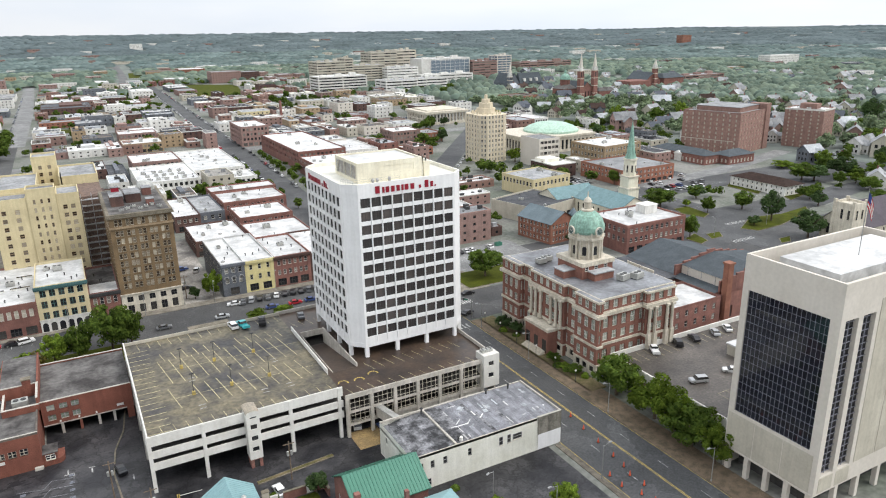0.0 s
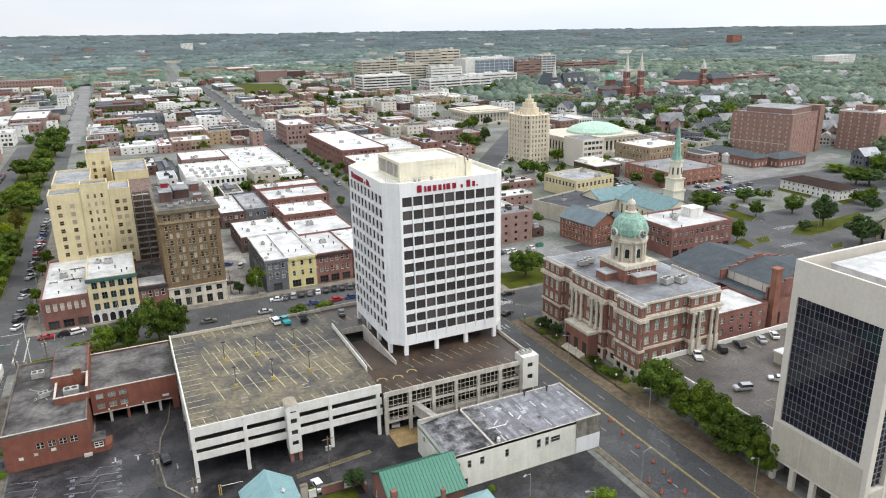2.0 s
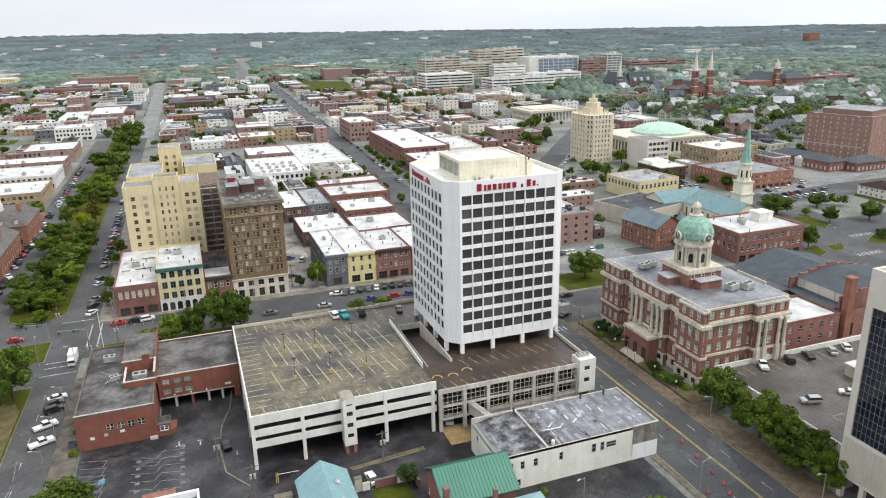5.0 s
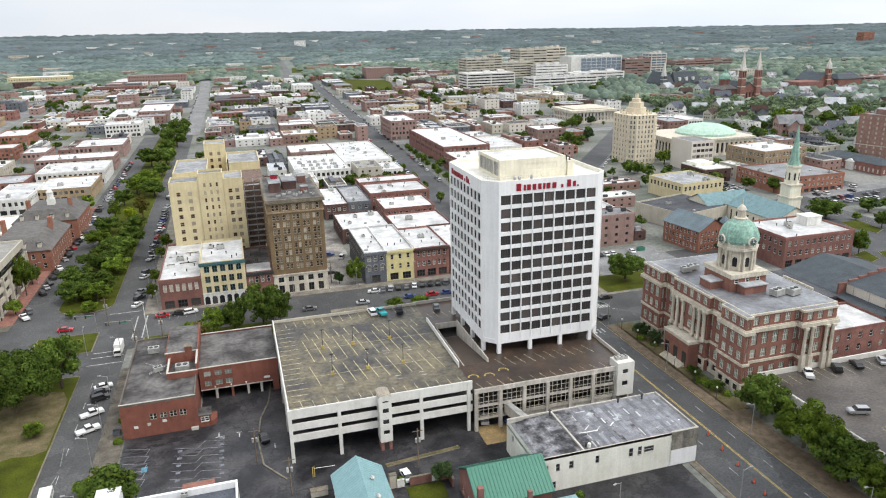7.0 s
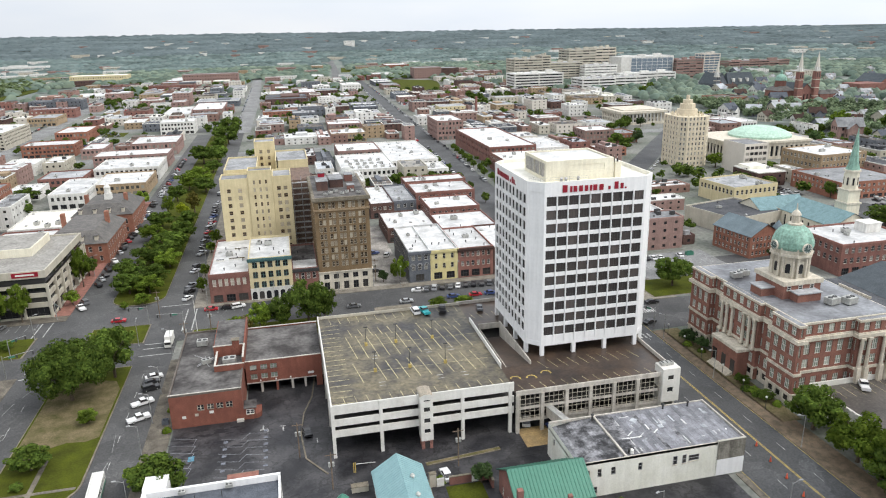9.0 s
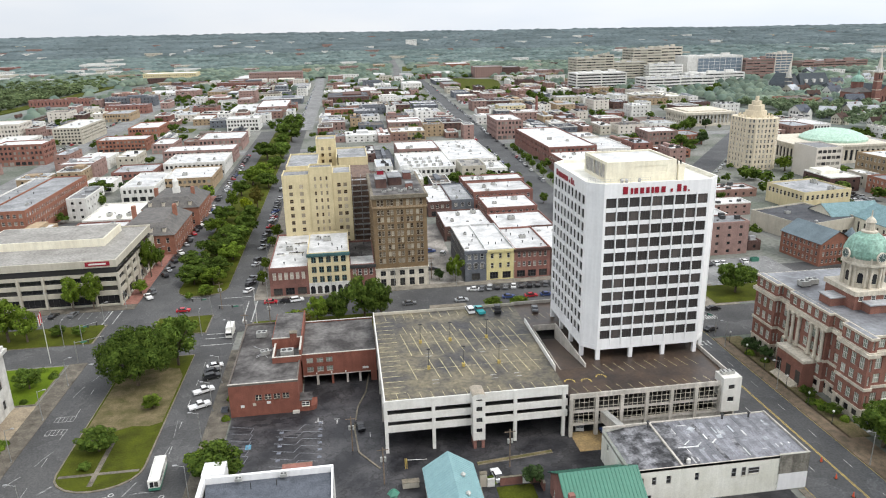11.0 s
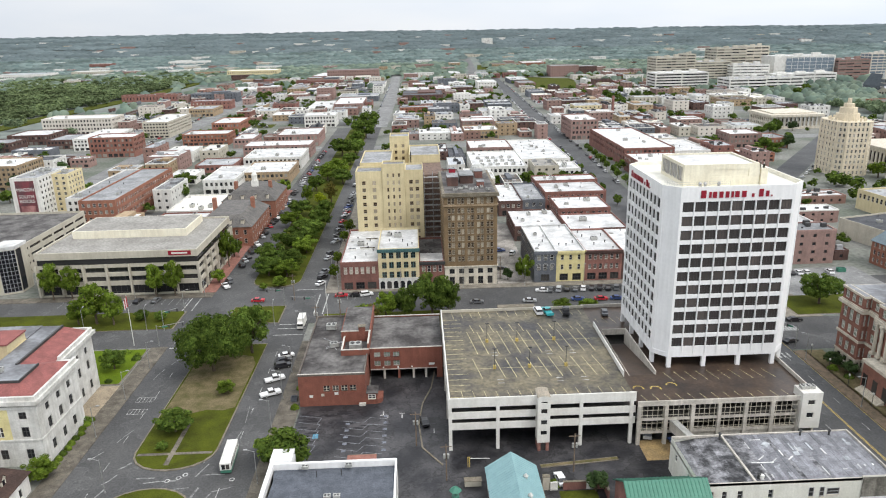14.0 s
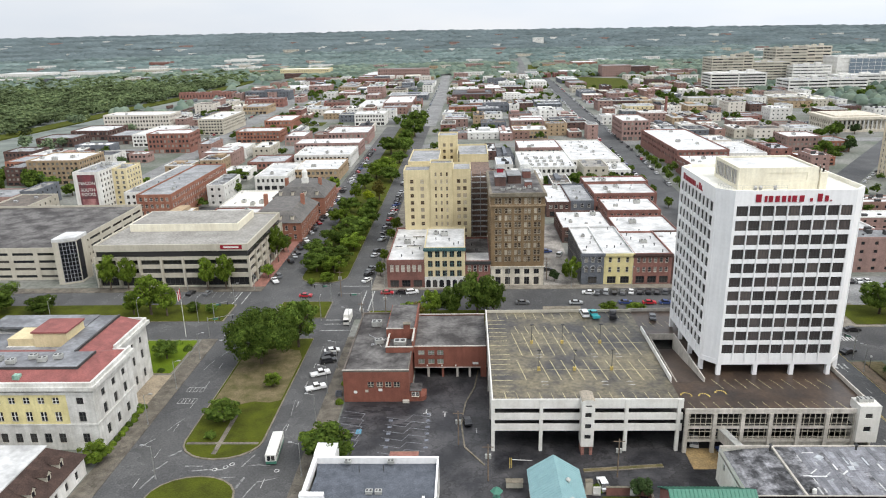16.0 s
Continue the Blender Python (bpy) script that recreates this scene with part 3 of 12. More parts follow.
def gable(root, x0, x1, y0, y1, z0, z1, along, roof_m, over=0.4, wall_m=None, name="roof"):
    """A pitched roof over a rectangle, ridge along "x" or "y", with its gable ends."""
    s, t = Shape(), 0.18
    if along == "x":
        m = (y0 + y1) / 2
        for sy in (y0 - over, y1 + over):
            k = over * (z1 - z0) / (m - y0)
            a = [(x0 - over, sy, z0 - k), (x1 + over, sy, z0 - k), (x1 + over, m, z1), (x0 - over, m, z1)]
            s.poly(a if sy < m else a[::-1], 0)
            s.poly([(p[0], p[1], p[2] - t) for p in (a[::-1] if sy < m else a)], 0)
            s.poly([a[0], a[1], (a[1][0], a[1][1], a[1][2] - t), (a[0][0], a[0][1], a[0][2] - t)], 0)
        ends = [[(x, y0, z0), (x, y1, z0), (x, m, z1 - t)] for x in (x0, x1)]
    else:
        m = (x0 + x1) / 2
        for sx in (x0 - over, x1 + over):
            k = over * (z1 - z0) / (m - x0)
            a = [(sx, y0 - over, z0 - k), (sx, y1 + over, z0 - k), (m, y1 + over, z1), (m, y0 - over, z1)]
            s.poly(a[::-1] if sx < m else a, 0)
            s.poly([(p[0], p[1], p[2] - t) for p in (a if sx < m else a[::-1])], 0)
            s.poly([a[0], a[1], (a[1][0], a[1][1], a[1][2] - t), (a[0][0], a[0][1], a[0][2] - t)], 0)
        ends = [[(x0, y, z0), (x1, y, z0), (m, y, z1 - t)] for y in (y0, y1)]
    part(name, s, roof_m, root)
    if wall_m:
        for e in ends:
            g = Shape()
            g.poly(e, 0)
            part("gable", g, wall_m, root)


def hip(root, x0, x1, y0, y1, z0, z1, roof_m, over=0.5, flat=0.0, name="roof"):
    """A hipped roof; flat: how much of its rise is cut off at the top."""
    x0, x1, y0, y1 = x0 - over, x1 + over, y0 - over, y1 + over
    d = min(x1 - x0, y1 - y0) / 2 * (1 - flat)
    s = Shape()
    s.prism([(x0, y0), (x1, y0), (x1, y1), (x0, y1)], z0, z1, 0, [(x0 + d, y0 + d), (x1 - d, y0 + d), (x1 - d, y1 - d), (x0 + d, y1 - d)])
    part(name, s, roof_m, root)


TAKEN = []


def taken(x0, x1, y0, y1, pad=2.0):
    return any(x0 < b + pad and x1 > a - pad and y0 < d + pad and y1 > c - pad for a, b, c, d in TAKEN)


def take(x0, x1, y0, y1):
    TAKEN.append((x0, x1, y0, y1))


# ---- ground, streets, pavements ----
def sheet(name, pts, z, mat, label, cat, thick=0.06):
    """A flat piece of ground over an outline, counter-clockwise."""
    s = Shape()
    s.prism(pts, z - thick, z, 0)
    cx, cy = sum(p[0] for p in pts) / len(pts), sum(p[1] for p in pts) / len(pts)
    return solo(name, s, mat, label, cat, cx, cy, z - thick, kind="structure")


def rect(x0, x1, y0, y1):
    return [(x0, y0), (x1, y0), (x1, y1), (x0, y1)]


def strip(line, w):
    """The outline of a street of width w along a line of points."""
    left, right = [], []
    for i, p in enumerate(line):
        a, b = Vector(line[max(i - 1, 0)]), Vector(line[min(i + 1, len(line) - 1)])
        d = (b - a).normalized()
        left.append((p[0] - d.y * w / 2, p[1] + d.x * w / 2))
        right.append((p[0] + d.y * w / 2, p[1] - d.x * w / 2))
    return right + left[::-1]


def ground_z(x, y):
    """The plain rises slowly towards a rim of low hills."""
    rim = float(np.interp(math.degrees(math.atan2(x, max(y, 1.0))), (-36, -10, 0, 30, 61), (86, 80, 76, 58, 50)))
    k = max(0.0, math.hypot(x, y) - 2300) / 2200
    return min(1.0, k) ** 1.1 * rim * (1 + 0.05 * noise.noise((x * 0.002, y * 0.002, 3.0)))


s = Shape()
N = 90
for i in range(N):
    for j in range(N):
        def gz(x, y):
            return ground_z(x, y)
        xs = [-4600 + 9200 * (i + k) / N for k in (0, 1)]
        ys = [-400 + 5200 * (j + k) / N for k in (0, 1)]
        s.poly([(x, y, gz(x, y)) for x, y in ((xs[0], ys[0]), (xs[1], ys[0]), (xs[1], ys[1]), (xs[0], ys[1]))], 0)
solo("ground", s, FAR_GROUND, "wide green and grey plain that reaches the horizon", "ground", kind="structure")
sheet("town_ground", rect(-330, 430, -60, 1420), 0.05, TOWN_GROUND, "grey town ground between the buildings", "ground", 0.05)

ROADS = [
    ("boulevard", rect(-79, -38, -60, 215), 0.08, ASPHALT),
    ("boulevard", rect(-79, -36, 215.02, 700), 0.08, ASPHALT),
    ("boulevard", strip([(-39, 700.02), (-36, 1000), (-40, 1400), (-42, 2300)], 17), 0.08, ASPHALT_OLD),
    ("cross_street", rect(-420, -79.02, 200, 242), 0.08, ASPHALT),
    ("cross_street", rect(-35.98, 89, 201, 242), 0.08, ASPHALT),
    ("cross_street", rect(107.02, 330, 183, 206), 0.08, ASPHALT),
    ("cross_street", rect(107.02, 330, 226, 242), 0.08, ASPHALT),
    ("avenue", strip([(98.2, -60), (98.2, 180), (99, 243), (112, 395), (119, 545), (128, 760), (138, 1100), (150, 1500)], 18), 0.1, ASPHALT_AVE),
    ("side_street", strip([(-205, 243), (-221, 600), (-236, 850), (-262, 1250)], 17), 0.08, ASPHALT_OLD),
    ("diagonal_street", strip([(205, 392), (262, 467), (345, 575), (430, 700)], 16), 0.08, ASPHALT_AVE),
    ("cross_street", rect(-330, 430, 566, 584), 0.07, ASPHALT_OLD),
    ("cross_street", rect(-330, 430, 752, 768), 0.07, ASPHALT_OLD),
    ("cross_street", rect(-330, 430, 945, 960), 0.07, ASPHALT_OLD),
    ("side_street", strip([(293.9, 298.8), (335.1, 305.4), (369.1, 308.2), (414.2, 319.8), (465.8, 333.1)], 13), 0.125, ASPHALT_OLD),
    ("side_street", strip([(231.8, 197.1), (260.2, 215.3), (286.8, 224.8), (313.3, 225.4), (341.8, 226.0), (388.9, 234.4), (420.9, 231.7)], 17), 0.13, ASPHALT_AVE),
    ("side_street", strip([(260.2, 215.3), (258.7, 188.7), (274.0, 187.9)], 13), 0.127, ASPHALT_AVE),
]
for name, pts, z, m in ROADS:
    sheet(name, pts, z, m, "grey asphalt street with worn lane marks", "road")
    take(min(p[0] for p in pts), max(p[0] for p in pts), min(p[1] for p in pts), max(p[1] for p in pts)) if len(pts) == 4 else None
for x, y in [(98 + 0.06 * k, 243 + k * 1.0) for k in range(0, 320, 8)]:
    take(x - 7, x + 12, y, y + 8)
for k in range(0, 800, 10):
    take(110 + k * 0.035, 134 + k * 0.035, 545 + k, 555 + k)
    take(-228 - k * 0.05, -206 - k * 0.05, 380 + k, 390 + k)
    take(-50, -26, 700 + k, 710 + k)
for k in range(0, 330, 8):
    take(205 + k * 0.72 - 9, 205 + k * 0.72 + 9, 392 + k * 0.98 - 6, 392 + k * 0.98 + 6)

BRICK_WALK = surface("red_brick_walk", (0.3, 0.14, 0.11), (0.19, 0.09, 0.07), 0.9, 0.6, 6.0, 0.2)
WALKS = [
    (rect(-38, -32.6, 60, 201), PAVING_DARK), (rect(-36, -30, 246.02, 420), PAVING), (rect(-36, 90, 242, 246), PAVING),
    (rect(-84, -79, 60, 200), PAVING_DARK), (rect(-82, -77, 247.02, 420), BRICK_WALK), (rect(-330, -77.02, 242.0, 247), PAVING_DARK),
    (rect(87.7, 89.1, 60, 111), PAVING_DARK), (rect(107.3, 111, -60, 182), BRICK_PAVING), (rect(107.3, 130, 206, 226), PAVING),
    (rect(110.6, 116, 126, 182), EARTH), (rect(111, 114.3, 60, 126), BRICK_PAVING), (rect(89.2, 96, 243, 320), PAVING),
]
for pts, m in WALKS:
    sheet("pavement", pts, 0.2, m, "pale concrete pavement behind a raised kerb" if m in (PAVING, PAVING_DARK) else "brown brick and earth verge behind a raised kerb", "pavement", 0.2)

LOTS = [
    ("parking_lot", rect(-32.2, 4.6, 100, 160.79), 0.12, ASPHALT_WET, "damp dark asphalt yard with faded stall marks"),
    ("parking_lot", rect(-15, 4.6, 160.82, 200), 0.12, ASPHALT_WET, "damp dark asphalt yard beside the brick station"),
    ("alley", rect(4.62, 86, 128.5, 199), 0.12, ASPHALT_WET, "damp dark asphalt alley under the garage"),
    ("parking_lot", rect(4.62, 51.8, 60, 128.48), 0.12, ASPHALT_WET, "damp dark asphalt yard behind the cottages"),
    ("parking_lot", rect(52, 86, 60, 111.4), 0.12, ASPHALT_WET, "damp dark asphalt lot beside a white building"),
    ("parking_lot", rect(28.5, 41.5, 246.2, 330), 0.12, cracked(surface("stained_yard_concrete", (0.36, 0.335, 0.3), (0.13, 0.12, 0.11), 0.8, 0.14, 2.0, 0.1, contrast=0.3), 0.12), "pale worn service yard between brick buildings"),
    ("parking_lot", rect(120, 168, 207, 252), 0.12, ASPHALT_OLD, "grey parking lot beside brick offices"),
    ("parking_lot", rect(232, 290, 206, 300), 0.12, ASPHALT_AVE, "grey parking lot near the church"),
    ("parking_lot", rect(290.02, 345, 276, 330), 0.12, ASPHALT_AVE, "wide grey parking lot near brick apartments"),
    ("parking_lot", rect(345.02, 470, 250, 300), 0.12, ASPHALT_AVE, "grey parking lot under trees"),
    ("forecourt", rect(-98, -84.02, 158, 176), 0.14, surface("tan_forecourt", (0.33, 0.27, 0.19), (0.22, 0.18, 0.13), 0.9, 0.3, 3.0, 0.1), "pale concrete forecourt beside the marble hall"),
]
for name, pts, z, m, lab in LOTS:
    sheet(name, pts, z, m, lab, "parking lot", 0.12)
    if pts[0][0] > 200:
        take(pts[0][0], pts[1][0], pts[0][1], pts[2][1])

s = Shape()
for x0, x1, y0, y1 in ((48.3, 57.5, 131.6, 139.5),):
    s.prism(rect(x0, x1, y0, y1), 0.121, 0.14, 0)
solo("earth_patch", s, surface("tan_earth", (0.32, 0.22, 0.1), (0.2, 0.145, 0.075), 0.95, 0.3, 3.0, 0.2), "patch of bare tan earth under the garage", "earth", 53, 134, 0.12, kind="structure")


def lawn(name, pts, label, mat=GRASS, high=0.28):
    """A kerbed bed: a stone kerb ring with turf inside."""
    cx, cy = sum(p[0] for p in pts) / len(pts), sum(p[1] for p in pts) / len(pts)
    inner = []
    for x, y in pts:
        d = math.hypot(x - cx, y - cy)
        inner.append((cx + (x - cx) * (1 - 0.45 / d), cy + (y - cy) * (1 - 0.45 / d)))
    s, g = Shape(), Shape()
    s.prism(pts, 0.0, high, 0)
    g.prism(inner, high - 0.05, high + 0.04, 0)
    base = solo(name, s, KERB, label, "median", cx, cy, 0, kind="structure")
    part("turf", g, mat, base)
    return base


def rounded(x0, x1, y0, y1, south=True, north=False):
    r = (x1 - x0) / 2
    c = (x0 + x1) / 2
    pts = []
    if south:
        pts += [(c + r * math.cos(a), y0 + r * 0.8 + r * 0.8 * math.sin(a)) for a in np.linspace(math.pi, math.tau, 11)]
    else:
        pts += [(x0, y0), (x1, y0)]
    if north:
        pts += [(c + r * math.cos(a), y1 - r * 0.8 + r * 0.8 * math.sin(a)) for a in np.linspace(0, math.pi, 11)]
    else:
        pts += [(x1, y1), (x0, y1)]
    return pts


lawn("grass_median", rounded(-67.5, -48.5, 135, 200), "green kerbed median with bare earth under an oak")
lawn("grass_median", rounded(-68, -49, 60, 129, False, True), "green kerbed median with rounded end")
lawn("grass_median", rect(-66, -48, 216, 231), "green kerbed median corner by the crossing")
lawn("grass_median", rounded(-65, -47, 250, 690), "long green median planted with street trees")
lawn("grass_median", rect(-190, -82, 214, 229), "green kerbed strip between two carriageways")
lawn("grass_median", rect(-34, 6, 209, 222), "green strip of lawn under small trees")
lawn("grass_median", rect(44, 86, 210, 222), "green strip of lawn beside parked cars")
lawn("grass_median", rect(122, 160, 207.5, 224), "green lawn with a large street tree")
lawn("lawn", rect(-106, -84.5, 176.5, 199), "mown green lawn beside the marble hall", GRASS_RICH)
lawn("lawn", [(269.3, 209.6), (288.9, 220.7), (307.9, 217.0), (331.3, 220.0), (323.3, 213.0), (290.3, 203.9), (273.6, 203.0)], "green verge with shrubs beside the crossing")
lawn("lawn", [(249.0, 211.8), (257.3, 211.3), (252.4, 205.0), (245.2, 205.0)], "small green corner by the crossing")
lawn("lawn", [(235.7, 211.8), (245.4, 215.0), (242.1, 204.2), (235.8, 202.1)], "green corner bed beside the brick offices")
lawn("lawn", [(344.4, 279.5), (341.9, 255.2), (334.7, 251.1), (336.2, 274.3)], "narrow green verge below the long white house")
lawn("lawn", [(340.8, 240.1), (364.5, 246.6), (359.7, 238.6), (336.7, 232.6)], "green lawn beside the long white house")
lawn("lawn", [(270.9, 252.4), (280.6, 252.4), (278.4, 235.8), (270.8, 232.1), (267.1, 243.0)], "green strip along the parking lot")
lawn("lawn", [(373.6, 374.7), (375.7, 357.4), (365.3, 349.5), (362.9, 366.1)], "green lawn before the brick club house")
lawn("lawn", [(270.4, 190.2), (277.7, 190.1), (271.0, 184.5), (265.5, 185.3)], "small green verge by the road")
s = Shape()
s.prism([(-66.8, 158.5), (-64, 159.6), (-60.5, 158.9), (-56, 160.8), (-52, 160.2), (-49.2, 161.5), (-49.2, 186), (-51, 191), (-57, 193), (-63.5, 191), (-66.8, 187)], 0.322, 0.335, 0)
solo("bare_earth", s, EARTH, "worn bare earth under the oak", "earth", -58, 172, 0.322, kind="structure")
s = Shape()
for a, b, c, d in ((-59.2, -58.1, 137, 156), (-66.5, -49.5, 141, 141.9)):
    s.prism(rect(a, b, c, d), 0.322, 0.34 if a < -60 else 0.337, 0)
solo("garden_path", s, PAVING_DARK, "narrow paved path across the grass median", "path", -58, 145, 0.322, kind="structure")


# lane marks
def marks(name, boxes, mat, z, label):
    s = Shape()
    for x0, x1, y0, y1 in boxes:
        s.box(x0, x1, y0, y1, z - 0.01, z, 0)
    b = boxes[0]
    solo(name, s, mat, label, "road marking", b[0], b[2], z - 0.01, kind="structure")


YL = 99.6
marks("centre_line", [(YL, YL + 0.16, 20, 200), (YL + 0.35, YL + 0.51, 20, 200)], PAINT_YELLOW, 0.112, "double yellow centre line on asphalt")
marks("lane_dashes", [(x, x + 0.14, y, y + 3) for x in (94.8, 103.6) for y in range(20, 200, 12)], PAINT_WHITE, 0.112, "white lane dashes on asphalt")
marks("lane_dashes", [(x, x + 0.15, y, y + 3.2) for x in (-72, -44.5) for y in range(70, 200, 11)], PAINT_WHITE, 0.092, "white lane dashes on asphalt")
marks("kerb_line", [(107.0, 107.12, 20, 200), (89.35, 89.47, 20, 200)], PAINT_YELLOW, 0.114, "yellow kerb line on asphalt")
marks("crossing", [(-78, -68, 202.6, 203), (-78, -68, 205.8, 206.2), (-47.5, -38.6, 211, 211.4), (-47.5, -38.6, 214.4, 214.8)]
      + [(-37.7, -37.3, 222.5, 241.5), (-34.7, -34.3, 222.5, 241.5), (-84.2, -83.8, 229.6, 241.5), (-80.9, -80.5, 229.6, 241.5)]
      + [(-78.5, -67, 199, 199.4), (-48, -38.5, 206, 206.4), (-47, -37, 246.5, 246.9)], PAINT_WHITE, 0.094, "worn white crossing bars on asphalt")
marks("crossing", [(90.5 + 1.4 * k, 91.1 + 1.4 * k, 178, 181) for k in range(11)] + [(109 + 0.9 * k, 109.5 + 0.9 * k, 196, 199.5) for k in range(9)], PAINT_WHITE, 0.116, "worn white crossing bars on asphalt")
random.seed(5)
def lines(name, segs, w, mat, z, label):
    """Painted lines between pairs of points."""
    s = Shape()
    for p0, p1 in segs:
        s.prism(strip([p0, p1], w), z - 0.01, z, 0)
    solo(name, s, mat, label, "road marking", segs[0][0][0], segs[0][0][1], z - 0.01, kind="structure")


segs = []
for k in range(7):
    y = 154.2 - 3.0 * k
    x = -14.1 - 0.14 * k
    segs += [((x, y), (x + 4.4, y - 0.9)), ((x, y), (x - 1.5, y - 2.5)), ((x - 1.5, y - 2.5), (x - 6.4, y - 1.2))]
    if k < 5:
        segs += [((-26.2, y + 0.6), (-31.6, y + 2.0)), ((-26.2, y + 0.6), (-26.9, y - 2.0))]
lines("yard_stalls", segs, 0.13, surface("worn_stall_paint", (0.3, 0.31, 0.33), (0.1, 0.1, 0.11), 0.8, 0.9, 5.0, 0.0, contrast=0.3), 0.1345, "faded white slanted stall lines on damp asphalt")
tar = Shape()
for k in range(34):
    if k < 15:
        x, y, a0 = random.uniform(-31, -27), random.uniform(143, 157), 0.0
    elif k < 24:
        x, y, a0 = random.uniform(-31, -14), random.uniform(155.5, 159.4), 0.1
    else:
        x, y, a0 = random.uniform(-22, -15), random.uniform(142, 154), -0.3
    r0 = random.uniform(0.5, 1.1)
    ring = []
    for j in range(10):
        a = math.tau * j / 10
        q = r0 * random.uniform(0.55, 1.2)
        ring.append((x + 2.1 * q * math.cos(a) - a0 * q * math.sin(a), y + 0.55 * q * math.sin(a) + a0 * q * math.cos(a)))
    tar.prism(ring, 0.12, 0.124 + 0.0002 * k, 0)
solo("tar_patches", tar, surface("fresh_tar", (0.026, 0.026, 0.03), (0.014, 0.014, 0.016), 0.5, 0.5, 4.0, 0.1), "dark tar patches on the damp yard", "asphalt patch", -28, 150, 0.12, kind="structure")
s = Shape()
s.prism(rect(-27.3, -26.0, 145.6, 147.6), 0.125, 0.134, 0)
solo("accessible_stall_sign", s, surface("blue_stall_paint", (0.1, 0.26, 0.36), (0.06, 0.16, 0.22), 0.8, 0.9, 5.0, 0.0), "faded blue painted square on a stall", "road marking", -26.6, 146.6, 0.125, kind="structure")
marks("turn_arrow", [(-6.3, -6.0, 153.4, 155.4), (-6.8, -5.5, 155.4, 155.7), (-11.6, -9.8, 154.8, 155.1), (-9.9, -9.6, 153.8, 155.1), (1.5, 1.8, 146, 148), (-11, -10.7, 155, 157)], PAINT_WHITE, 0.134, "white arrows on damp asphalt")
marks("street_stalls", [(-30 + 2.75 * k, -29.9 + 2.75 * k, 235.5, 240.5) for k in range(13)] + [(44 + 2.75 * k, 44.1 + 2.75 * k, 234.8, 239.8) for k in range(12)]
      + [(-130 + 2.8 * k, -129.9 + 2.8 * k, 236, 241.5) for k in range(17)], PAINT_WHITE, 0.094, "white parking stall marks along the street")
# pale scrapes, ladder marks and ringed manholes where the boulevard divides
s = Shape()
for x, y, a, ln, w in [(-69.3, 132.8, 60, 4, 0.35), (-69.6, 127.1, 75, 5, 0.4), (-61.6, 132.8, 0, 4, 0.4), (-67.9, 137.6, 50, 3.5, 0.5), (-49.3, 126.7, 80, 4, 0.5), (-49.9, 134.9, 70, 5, 0.3), (-50.2, 140.5, 85, 6, 0.25),
                       (-64.2, 125.7, 60, 4, 0.5), (-44, 127.7, 20, 4, 0.3), (-46.6, 123.8, 75, 6, 0.3), (-58, 131.2, 4, 7, 0.35), (-47, 133, 0, 5, 0.3), (-45.6, 146, 80, 9, 0.18), (-45.2, 158, 95, 8, 0.16),
                       (-72.5, 150, 70, 6, 0.2), (-76, 142, 60, 4, 0.3), (-55, 128.6, 3, 8, 0.25), (-70.5, 118, 85, 6, 0.3), (-46, 116, 90, 7, 0.25), (-75.5, 182, 80, 6, 0.2), (-73.2, 190, 70, 5, 0.25)]:
    c, d = math.cos(radians(a)) * ln / 2, math.sin(radians(a)) * ln / 2
    s.prism(strip([(x - c, y - d), (x + random.uniform(-0.3, 0.3), y + random.uniform(-0.3, 0.3)), (x + c, y + d)], w), 0.081, 0.0875, 0)
solo("road_scrapes", s, surface("pale_scrapes", (0.3, 0.3, 0.29), (0.1, 0.1, 0.1), 0.85, 1.2, 5.0, 0.0, contrast=0.25), "pale scraped patches on worn asphalt", "road marking", -60, 130, 0.081, kind="structure")
marks("ladder_marks", [(-76.4, -71.8, y + 0.0, y + 0.12) for y in (160.2, 162.6, 166.3, 168.7)] + [(-76.4 + 0.92 * k, -76.28 + 0.92 * k, y, y + 2.28) for k in range(6) for y in (160.3, 166.4)], PAINT_WHITE, 0.096, "worn white ladder marks on asphalt")
for x, y in ((-56.5, 131.5), (-54.3, 132.4), (-53.2, 133.5), (-42.5, 131.1)):
    s = Shape()
    s.tube(x, y, 0.081, 0.0895, 0.62, 0.62, 16, 1)
    s.tube(x, y, 0.0895, 0.094, 0.38, 0.38, 14, 0)
    solo("manhole", s, [FRAME_DARK, PAINT_WHITE], "dark manhole lid in a pale ring", "manhole", x, y, 0.08, "manholes in the road")
for x, y in ((250, 196), (270, 216.5)):
    marks("crossing", [(x + 1.5 * k, x + 0.6 + 1.5 * k, y, y + 3) for k in range(9)], PAINT_WHITE, 0.134, "white crossing bars on asphalt")
marks("lot_lines", [(x, x + 0.12, y, y + 5) for y in (282, 297, 313) for x in np.arange(293, 344, 2.8)] + [(x, x + 0.12, y, y + 5) for y in (246, 262, 280) for x in np.arange(234, 288, 2.8)]
      + [(x, x + 0.12, y, y + 5) for y in (212, 236) for x in np.arange(122, 166, 2.8)], PAINT_WHITE, 0.134, "white stall lines on far parking lots")
